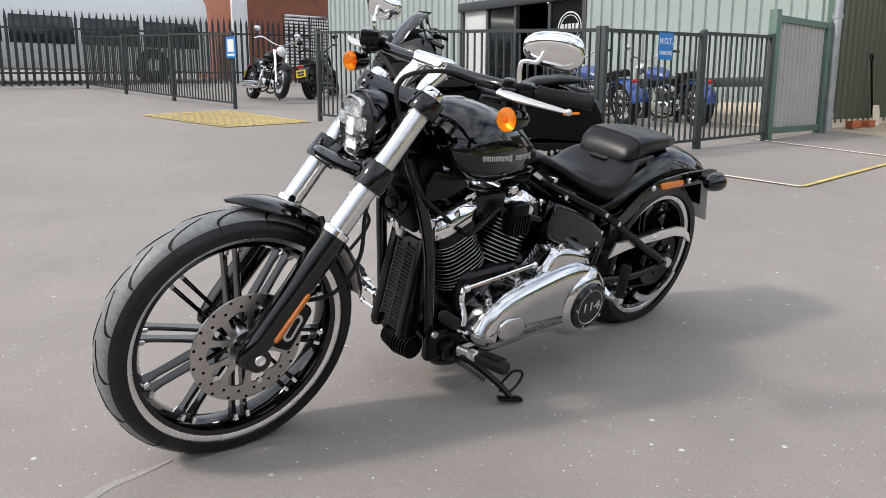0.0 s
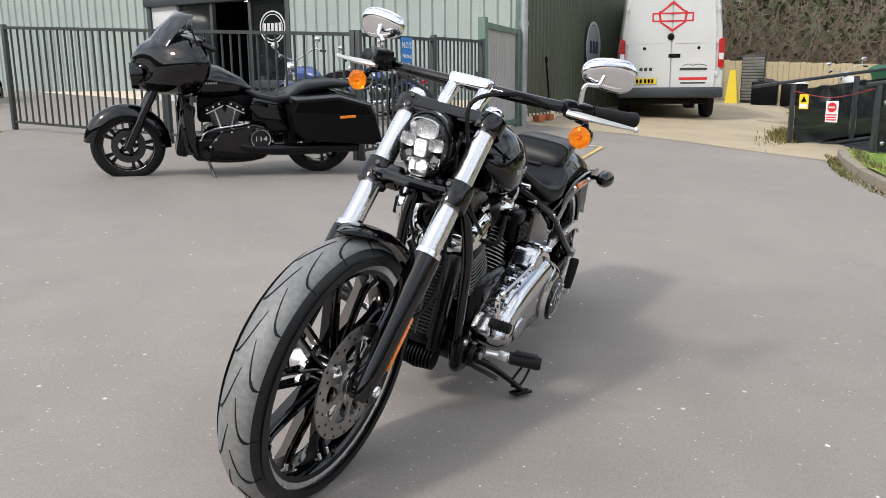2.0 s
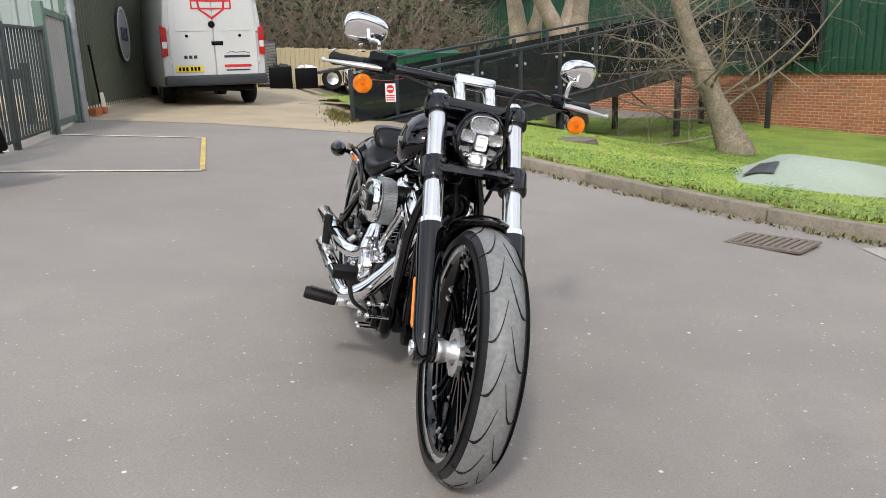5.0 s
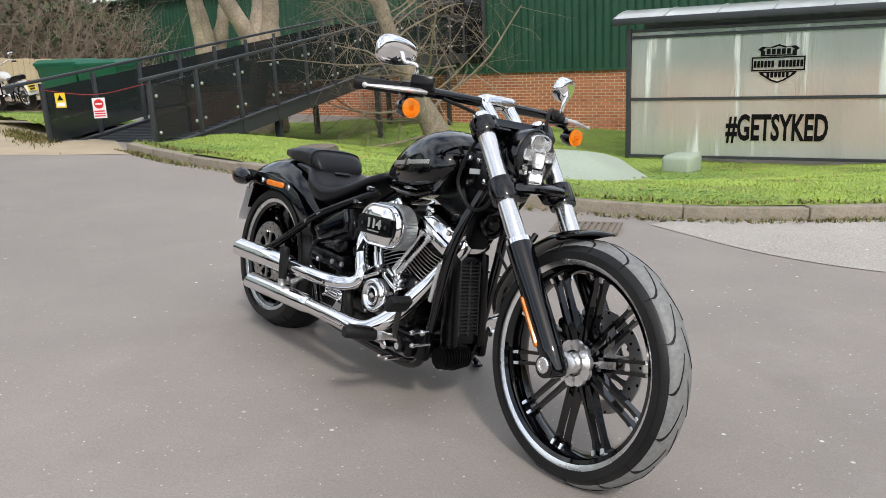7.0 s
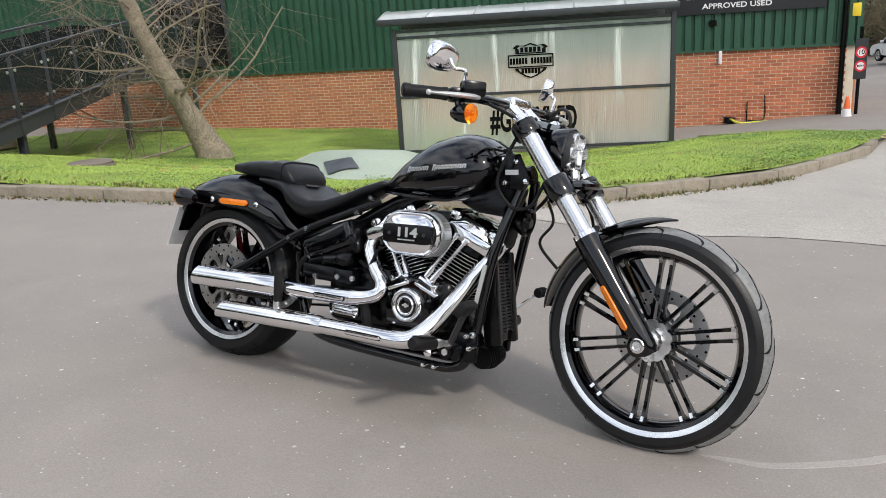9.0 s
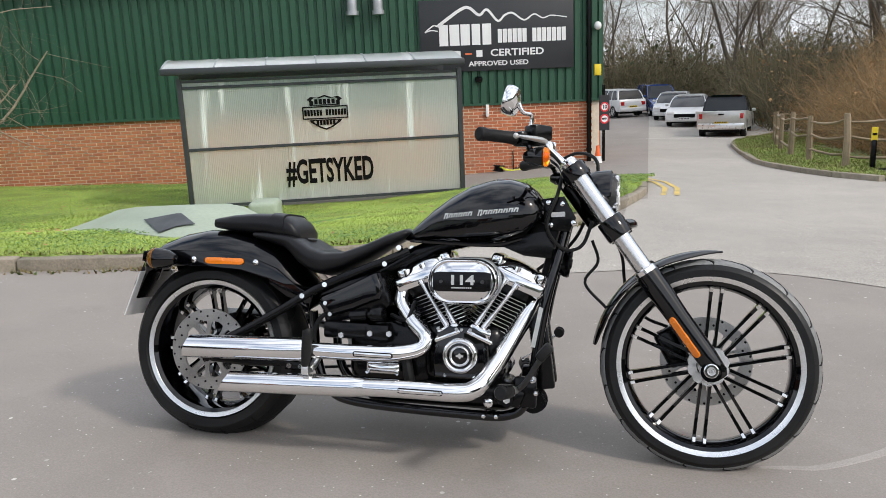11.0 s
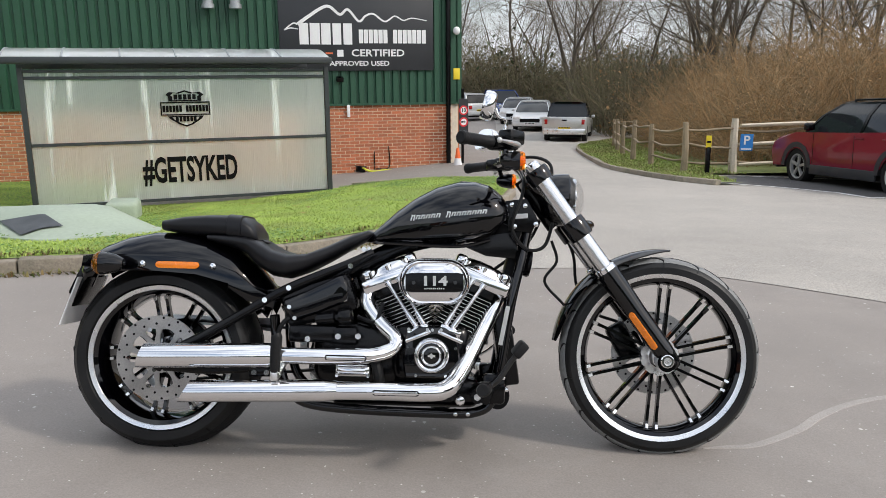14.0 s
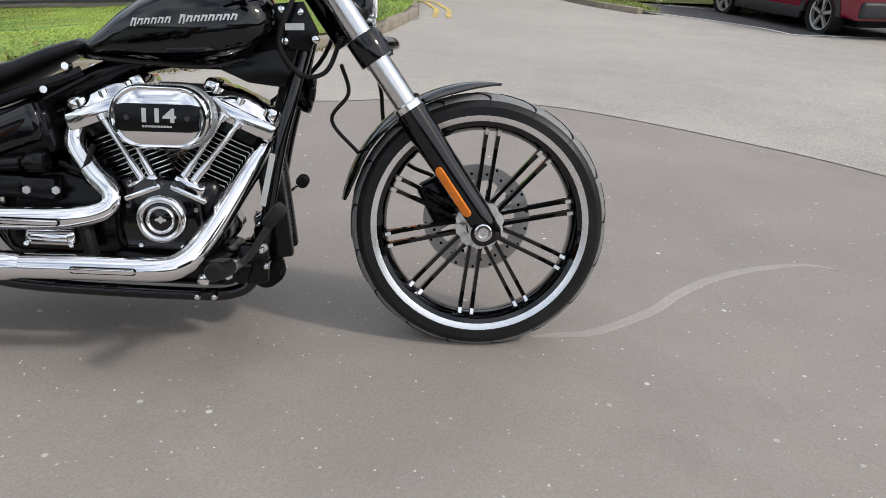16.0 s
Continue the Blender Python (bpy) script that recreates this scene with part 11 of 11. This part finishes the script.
part("tag_bar", box(B(), (0, -0.018, 0.64), (0.075, 0.006, 0.035)), M["black_matt"], bo, "", 0)


# ---- parked cars ----
def road_wheel(x, s, hw, R, w, parent, spokes, rim):
    m = axis_m((x, s * (hw - w * 0.55), R), (0, s, 0))
    bm = lathe(B(), [(R * 0.66, -w * 0.45), (R * 0.9, -w * 0.5), (R, -w * 0.33), (R, w * 0.33), (R * 0.9, w * 0.5), (R * 0.66, w * 0.42)], m, 36, True)
    wh = part("wheel", bm, M["rubber_black"], parent, "", 50)
    part("rim", lathe(B(), [(R * 0.60, w * 0.15), (R * 0.62, w * 0.40), (R * 0.68, w * 0.43), (R * 0.68, w * 0.2)], m, 36, True), M[rim], wh)
    part("wheel_dish", lathe(B(), [(0, w * 0.05), (R * 0.62, w * 0.05), (R * 0.62, w * 0.1), (0, w * 0.1)], m, 24), M["black_matt"], wh)
    for k in range(spokes):
        q = m @ Matrix.Rotation(2 * math.pi * (k + 0.2) / spokes, 4, "Z")
        bm = loft(B(), [[Vector((x_, y_, z_)) for y_, z_ in ((-h_, w * 0.2), (h_, w * 0.2), (h_ * 0.8, w * 0.36), (-h_ * 0.8, w * 0.36))] for x_, h_ in ((R * 0.08, R * 0.06), (R * 0.62, R * 0.085))])
        bmesh.ops.transform(bm, matrix=q, verts=bm.verts)
        part("spoke", bm, M[rim], wh, "", 30)
    return wh


def car(name, label, m, L, W, low, glass, paint, R=0.33, clad=None, spokes=5, rim="silver_paint", rack=False, tailgate=False, nose=True, category="car", plate_col="sign_yellow", bed=False, top=None):
    """low: body side outline from the tail along the top to the nose; glass: belt and roof stations."""
    c = thing(name, label, category, m, group="parked cars")
    hw = W / 2
    xr, xf = 0.19 * L, 0.80 * L
    sill = 0.24
    def arch(x, k=1.16):
        return [(x + R * k * math.cos(a), max(sill, R + R * k * math.sin(a))) for a in (math.pi * i / 10 for i in range(11))]
    bot = [(0.03, 0.45), (0.06, sill + 0.08)] + arch(xr)[::-1] + arch(xf)[::-1] + [(L - 0.08, sill + 0.05), (L - 0.01, 0.45)]
    outline = list(low) + bot[::-1]
    bm = B()
    for s in (1, -1):
        mm = Matrix(((1, 0, 0, 0), (0, 0, s, 0), (0, 1, 0, 0), (0, 0, 0, 1)))
        plate(bm, outline, hw, mm, 0.055, 3)
    part("body", bm, M[paint], c, "", 32)
    (b0, b1, zb), (t0, t1, zt) = glass
    gb, gt = hw - 0.05, hw - 0.22
    zm, f_ = (zb + zt) / 2, 0.55
    rings = [[Vector((x0, y, z)) for x0, y in ((x_0, -h), (x_0 + 0.08, -h - 0.02), (x_1 - 0.2, -h - 0.02), (x_1, -h * 0.8), (x_1, h * 0.8), (x_1 - 0.2, h + 0.02), (x_0 + 0.08, h + 0.02), (x_0, h))] for x_0, x_1, h, z in ((b0, b1, gb, zb - 0.06), (b0 + (t0 - b0) * 0.5, b1 + (t1 - b1) * 0.52, (gb + gt) / 2 + 0.02, zm), (t0, t1, gt, zt - 0.05))]
    part("window_glass", loft(B(), rings), M["car_glass"], c, "dark tinted window glass", 30)
    rf = loft(B(), [[Vector((x, y * h, z)) for x, y in ((t0 - 0.06, -0.86), (t0 + 0.15, -1), (t1 - 0.25, -1), (t1 + 0.03, -0.8), (t1 + 0.03, 0.8), (t1 - 0.25, 1), (t0 + 0.15, 1), (t0 - 0.06, 0.86))] for h, z in ((gt + 0.03, zt - 0.075), (gt + 0.02, zt - 0.03), (gt - 0.10, zt))])
    part("roof", rf, M[top or paint], c, "", 40)
    for s in (1, -1):
        for xb, xt, wd in ((b0 + 0.03, t0 + 0.02, 0.17), (b1 - 0.16, t1 - 0.18, 0.06), ((b0 + b1) / 2 - 0.1, (t0 + t1) / 2 - 0.06, 0.07), (b0 + 0.24 * (b1 - b0), t0 + 0.24 * (t1 - t0), 0.06)):
            bm = loft(B(), [[Vector((x + u, s * (h + e), z)) for u, e in ((-wd / 2, -0.02), (wd / 2, -0.02), (wd / 2, 0.032), (-wd / 2, 0.032))] for x, h, z in ((xb, gb, zb - 0.05), ((xb + xt) / 2, (gb + gt) / 2 + 0.02, zm), (xt, gt, zt - 0.05))])
            part("pillar", bm, M[top or paint], c, "", 30)
        bm = B()
        box(bm, (b1 - 0.42, s * (hw + 0.09), zb + 0.05), (0.13, 0.17, 0.13), bev=0.04, seg=3)
        part("mirror", bm, M["black_satin" if clad else paint], c)
        for x in ((b0 + b1) / 2 - 0.02, b0 + 0.30 * (b1 - b0) - 0.05):
            part("door_handle", box(B(), (x - 0.10, s * (hw + 0.012), zb - 0.12), (0.19, 0.025, 0.03), bev=0.008), M[paint], c)
        for x in (b1 - 0.42, (b0 + b1) / 2 + 0.02, b0 + 0.22 * (b1 - b0)):
            part("door_gap", box(B(), (x, s * (hw - 0.001), (zb + sill) / 2 + 0.05), (0.010, 0.008, zb - sill - 0.25)), M["black_matt"], c, "", 0)
        bm = B()
        box(bm, (0.03, s * (hw - 0.20), 0.80 if not bed else 0.85), (0.06, 0.26, 0.22), bev=0.02)
        part("tail_lamp", bm, M["red_lens"], c)
        bm = B()
        box(bm, (L - 0.10, s * (hw - 0.24), 0.68), (0.16, 0.34, 0.13), bev=0.03, seg=3)
        part("headlamp", bm, M["white_reflector"], c)
        for x in (xr, xf):
            road_wheel(x, s, hw, R, 0.22, c, spokes, rim)
            pts = arch(x, 1.22)
            inn = arch(x, 1.06)
            if clad:
                bm = B()
                mm = Matrix(((1, 0, 0, 0), (0, 0, s, s * (hw - 0.05)), (0, 1, 0, 0), (0, 0, 0, 1)))
                k = len(pts)
                vv = [[bm.verts.new(mm @ Vector((u, w_, z))) for u, w_ in o] for z in (0, 0.062) for o in (arch(x, 1.34), inn)]
                for i in range(k - 1):
                    for aa, bb in ((0, 2), (2, 3), (3, 1)):
                        bm.faces.new((vv[aa][i], vv[aa][i + 1], vv[bb][i + 1], vv[bb][i]))
                part("arch_trim", bm, M[clad], c, "black plastic wheel-arch trim", 30)
        if clad:
            part("sill_trim", box(B(), ((xr + xf) / 2, s * (hw - 0.012), sill + 0.07), (xf - xr - 2.5 * R, 0.05, 0.17), bev=0.015), M[clad], c)
        if rack:
            part("roof_rail", tube(B(), [(t0 + 0.15, s * (gt - 0.06), zt - 0.02), (t0 + 0.25, s * (gt - 0.05), zt + 0.012), (t1 - 0.5, s * (gt - 0.05), zt + 0.012), (t1 - 0.35, s * (gt - 0.06), zt - 0.01)], 0.016, 6), M["black_satin"], c)
    for x, mt in ((-0.012, plate_col), (L + 0.012, "sign_white")):
        z = 0.62 if x < 1 else 0.42
        bm = box(B(), (x, 0, z), (0.012, 0.52, 0.11), bev=0.002, seg=1)
        np_ = part("number_plate", bm, M[mt], c, "number plate with plain dark bars")
        for k in range(7):
            part("bar", box(B(), (x + (-0.007 if x < 1 else 0.007), -0.20 + 0.066 * k, z), (0.004, 0.04, 0.07)), M["black_matt"], np_, "", 0)
    part("rear_bumper", box(B(), (0.05, 0, 0.46), (0.16, W - 0.06, 0.22), bev=0.05, seg=3), M[clad or ("alloy" if bed else paint)], c)
    part("front_bumper", box(B(), (L - 0.09, 0, 0.38), (0.18, W - 0.10, 0.22), bev=0.05, seg=3), M[clad or paint], c)
    part("grille", box(B(), (L - 0.02, 0, 0.55), (0.06, W * 0.55, 0.18), bev=0.02), M["black_matt"], c)
    part("underbody", box(B(), (L / 2, 0, 0.33), (L - 0.5, W - 0.45, 0.24)), M["black_matt"], c)
    if bed:
        part("load_bed", box(B(), (0.75, 0, 1.02), (1.36, W - 0.16, 0.05), bev=0.01), M["black_matt"], c, "dark load-bed cover")
        part("tailgate", box(B(), (0.0, 0, 0.83), (0.05, W - 0.42, 0.40), bev=0.015), M[paint], c)
        part("tailgate_handle", box(B(), (-0.03, 0, 0.92), (0.03, 0.22, 0.06), bev=0.01), M["black_satin"], c)
    return c


def park(x, y, dx, dy, back=0.0):
    """Tail at x, y; nose along dx, dy."""
    a = math.atan2(dy, dx)
    fx, fy = math.cos(a), math.sin(a)
    slope = -0.0187 * fx - 0.0509 * fy if y < 31 else -0.0187 * fx
    return Matrix.Translation((x - fx * back, y - fy * back, base_z(x, y))) @ Matrix.Rotation(a, 4, "Z") @ Matrix.Rotation(-math.atan(slope), 4, "Y")


SUV = [(0.02, 0.62), (0.0, 0.78), (0.06, 0.98), (0.10, 1.04), (0.6, 1.02), (1.8, 0.98), (2.9, 0.96), (3.4, 0.95), (3.95, 0.86), (4.12, 0.76), (4.18, 0.62)]
HATCH = [(0.02, 0.60), (0.0, 0.76), (0.08, 0.95), (0.5, 0.98), (1.8, 0.93), (2.9, 0.92), (3.35, 0.90), (4.1, 0.76), (4.3, 0.64), (4.35, 0.52)]
VANL = [(0.02, 0.62), (0.0, 0.85), (0.03, 1.12), (0.6, 1.12), (1.9, 1.08), (2.9, 1.06), (3.3, 1.02), (3.95, 0.88), (4.2, 0.74), (4.25, 0.55)]
PICK = [(0.02, 0.56), (0.0, 0.80), (0.01, 1.04), (0.08, 1.06), (1.5, 1.06), (1.9, 1.04), (3.3, 1.02), (4.0, 1.02), (4.9, 0.96), (5.15, 0.86), (5.2, 0.6)]
# the red one stands nose away from the yard
rw = Vector((7.30, 9.80))
hd = Vector((-0.2, 0.98)).normalized()
car("suv", "dark red compact suv with black trim and roof", park(rw.x + 0.85, rw.y, hd.x, hd.y, 0.19 * 4.18), 4.18, 1.80, SUV, ((0.22, 3.28, 1.01), (0.55, 2.55, 1.50)), "red_paint", 0.335, "grey_clad", 5, "dark_rim", True, top="black_satin")
car("pickup", "silver pickup truck with a yellow plate, seen from behind", park(4.3, 30.9, 0.18, 0.98), 5.2, 1.85, PICK, ((1.55, 3.75, 1.05), (1.75, 3.1, 1.72)), "silver_paint", 0.37, None, 6, "silver_paint", bed=True, top="black_gloss")
car("hatchback", "white hatchback car in the car park", park(3.75, 41.0, -0.14, -0.99), 4.35, 1.80, HATCH, ((0.35, 3.25, 0.97), (0.75, 2.3, 1.46)), "white_paint")
car("hatchback", "white hatchback car parked beside another", park(3.1, 46.0, -0.12, -0.99), 4.35, 1.80, HATCH, ((0.35, 3.25, 0.97), (0.75, 2.3, 1.46)), "white_paint")
car("small_van", "dark blue small van with its nose towards the yard", park(1.5, 49.8, 0.25, -0.97), 4.25, 1.80, VANL, ((0.15, 3.2, 1.12), (0.25, 2.45, 1.82)), "blue_paint")
car("suv", "white compact suv in the far car park", park(0.6, 45.3, -0.55, 0.83), 4.18, 1.80, SUV, ((0.22, 3.28, 1.02), (0.55, 2.55, 1.60)), "white_paint", 0.335, None, 5, "silver_paint")
# painted bay lines
stripe("bay_line", [(6.0, 13.0), (9.5, 12.2)], 0.09, M["white_line"], "worn white parking-bay line")
stripe("bay_line", [(1.2, 29.6), (4.2, 30.2)], 0.10, M["white_line"], "worn white parking-bay line")

# ---- by the building's end ----
cz = -1.15
cone = thing("traffic_cone", "orange traffic cone with a white sleeve", "cone", Matrix.Translation((0.41, 15.38, cz)))
part("base", box(B(), (0, 0, 0.02), (0.36, 0.36, 0.04), bev=0.01), M["black_matt"], cone)
part("body", lathe(B(), [(0.14, 0.04), (0.03, 0.70), (0.022, 0.715), (0, 0.715)], Matrix(), 24), M["cone_orange"], cone)
part("white_sleeve", lathe(B(), [(0.104, 0.28), (0.072, 0.48), (0.068, 0.48), (0.10, 0.28)], Matrix(), 24, True), M["sign_white"], cone)
spz = land(0.5, 16.25)
sg = thing("speed_sign", "black and red speed-limit sign on a post by the wall", "sign", Matrix.Translation((0.50, 16.05, spz)))
part("post", rod(B(), (0, 0, -0.05), (0, 0, 1.75), 0.035, seg=12), M["black_satin"], sg)
sm = pose(0.02, -0.05, 1.12, 90, 0, 28)
part("board", box(B(), (0, 0, 0), (0.25, 0.80, 0.012), bev=0.004, seg=1, m=sm), M["sign_black"], sg)
for k, txt in ((0.13, "10"), (-0.14, "MPH")):
    part("red_ring", lathe(B(), [(0.078, 0.008), (0.112, 0.008), (0.112, 0.013), (0.078, 0.013)], sm @ Matrix.Translation((0, k, 0)), 28, True), M["sign_red"], sg)
    part("white_disc", disc_fill(B(), 0.078, 0.009, sm @ Matrix.Translation((0, k, 0)), 28, 0.004), M["sign_white"], sg)
    letters("words", txt, 0.09 if txt == "10" else 0.045, M["black_matt"], sg, sm @ pose(0, k, 0.013), 1.0, 0.02)
hz = on_wall(-1.95, 0, 0.35)
hs = thing("hose_reel", "coiled yellow hose on a black reel by the wall", "hose reel", Matrix.Translation((hz.x, hz.y, land(hz.x, hz.y) + 0.01)))
part("reel", lathe(B(), [(0.04, -0.07), (0.15, -0.07), (0.155, -0.05), (0.11, -0.04), (0.11, 0.04), (0.155, 0.05), (0.15, 0.07), (0.04, 0.07)], axis_m((0, 0, 0.075), (0.10, 0.08, 0.99)), 24, True), M["black_satin"], hs)
part("hose", tube(B(), [(0.05, -0.1, 0.12), (0.25, -0.15, 0.04), (0.6, 0.02, 0.025), (1.0, 0.0, 0.025), (1.2, 0.16, 0.025), (0.9, 0.25, 0.025), (0.45, 0.10, 0.03)], 0.022, 8, 6), M["hose_yellow"], hs)
pc = on_wall(-1.25, 0, 0.02)
part("feed_pipe", tube(B(), [(pc.x - hz.x - 0.3, pc.y - hz.y - 0.1, 0.02), (pc.x - hz.x, pc.y - hz.y, 0.05), (pc.x - hz.x, pc.y - hz.y, 0.55)], 0.012, 6), M["black_satin"], hs)

# ---- hedge, scrub and woods ----
def hedge_area(r):
    y = r.uniform(14.6, 33)
    u = r.random()
    x = verge_x(y) + 2.0 + (0.8 if y < 17 else 0.4) + u * 9
    return x, y, 0.50 + 0.5 * smooth(u * 2.5) + 0.10 * math.sin(y * 1.3) + 0.16 * math.sin(y * 0.55 + x * 0.8)
brush("hedge", "overgrown hedge of rusty brown bare stems", hedge_area, 5600, 3.7, "rust_twig", 41, 0.009, 0.62, 9000, "dead_leaf", 0.028, verge_z, steps=5, side_twigs=7)
def scrub_area(r):
    x, y = r.uniform(8, 42), r.uniform(11.0, 20)
    x += 6
    return x, y, 0.7 + 0.4 * r.random()
brush("scrub", "tall brown scrub behind the parked cars", scrub_area, 1500, 4.2, "rust_twig", 42, 0.018, 0.3, 0, steps=4, side_twigs=4, category="scrub")
def thicket_area(r):
    x, y = r.uniform(6.5, 17), r.uniform(34, 46)
    return x, y, 0.6 + 0.4 * r.random() + 0.15 * math.sin(x + y)
brush("thicket", "dark brown thicket of bare stems behind the fence", thicket_area, 2200, 5.0, "thicket_twig", 44, 0.022, 0.4, 2500, "dead_leaf", 0.07, category="thicket", steps=4, side_twigs=4)
def wood_area(r):
    x, y = r.uniform(-18, 38), r.uniform(52, 72)
    y -= max(0, x - 8) * 0.45
    return x, y, 0.55 + 0.45 * r.random() + 0.15 * math.sin(x * 0.7)
brush("undergrowth", "dark bare undergrowth below the far trees", wood_area, 6200, 6.4, "thicket_twig", 43, 0.034, 0.42, 9000, "ivy", 0.13, category="undergrowth", steps=4, side_twigs=4)
far_trees = []
for k in range(4):
    far_trees.append(bare_tree(60 + k, (-200 - 30 * k, 300, 0), (0.02, 0.03, 1), 11 + 1.5 * (k % 2), 0.125, (17, 10, 8, 6), "tall bare winter tree beyond the car park", 0.60, 0.045, "dark_bark", "far_twig", "bare trees beyond the car park", 0.11, 0.16, fork=0 if k % 2 else 3, kid=0.75))
rt = random.Random(9)
spots = [(-1.2, 56), (3.5, 60), (6.6, 52), (-7, 60), (-14, 62), (10, 58), (13.5, 46), (16, 52), (20, 40), (19, 33), (23, 45), (26, 36), (31, 40), (24, 27), (30, 29), (36, 32), (28, 21), (37, 23), (-22, 64), (2, 72), (9, 70), (18, 62), (-3, 68), (15.5, 27), (44, 26), (42, 38), (-10, 72), (27, 52), (12.5, 36), (17, 22), (5.5, 66), (11, 50), (8.5, 62), (-5, 54), (13, 41), (21, 26)]
spots += [(14.5, 41), (18.5, 46), (22, 34), (25.5, 41), (21, 28), (27, 31), (33, 35), (34, 27), (39, 29), (31, 47), (17, 36), (25, 60), (40, 45)]
for i, (x, y) in enumerate(spots):
    big = i in (0, 2, 9, 13, 23, 29)
    m = Matrix.Translation((x, y, base_z(x, y) - 0.1)) @ Matrix.Rotation(rt.uniform(0, 6.28), 4, "Z") @ Matrix.Scale(rt.uniform(0.8, 1.2) * (1.05 if big else 1), 4)
    if i < 4:
        far_trees[i].matrix_world = m
    else:
        copy_thing(far_trees[i % 4], m)



# ---- bricks of the long wall, laid last ----
bm = B()
box(bm, (0, 0, 0), (0.208, 0.014, 0.0585), bev=0.002, seg=1)
brick_me = finish("brick", bm, M["brick"], 0)
WALL_YAW = Matrix.Rotation(math.atan2(WD.y, WD.x), 4, "Z")
near = sorted((b for b in BRICKS if b[0] > -2.35 and land(b[0], 16.3 + 0.3485 * b[0] - 0.3) < b[1] - 0.02), key=lambda b: -b[0])[:300]
kept = set(near)
for x, z in near:
    ob = new("brick", brick_me)
    ob.parent = brickwork
    ob.matrix_world = Matrix.Translation(on_wall(x, z, 0.004)) @ WALL_YAW
v, f = [], []
c0 = [Vector((sx * 0.1045, sy * 0.007, sz * 0.0293)) for sx, sy, sz in ((-1, -1, -1), (1, -1, -1), (1, -1, 1), (-1, -1, 1), (-0.98, -1.45, -0.94), (0.98, -1.45, -0.94), (0.98, -1.45, 0.94), (-0.98, -1.45, 0.94))]
for b in BRICKS:
    if b in kept:
        continue
    x, z = b
    o, k = on_wall(x, z, 0.0), len(v)
    v.extend(o + WD * q.x - WN * q.y + Vector((0, 0, q.z)) for q in c0)
    f.extend([(k + 4, k + 5, k + 6, k + 7), (k, k + 1, k + 5, k + 4), (k + 1, k + 2, k + 6, k + 5), (k + 2, k + 3, k + 7, k + 6), (k + 3, k, k + 4, k + 7)])
ob = new("bricks", raw("bricks", v, f, M["brick_isle"]))
ob.parent = brickwork
tagged(ob, "", "", kind="stuff")
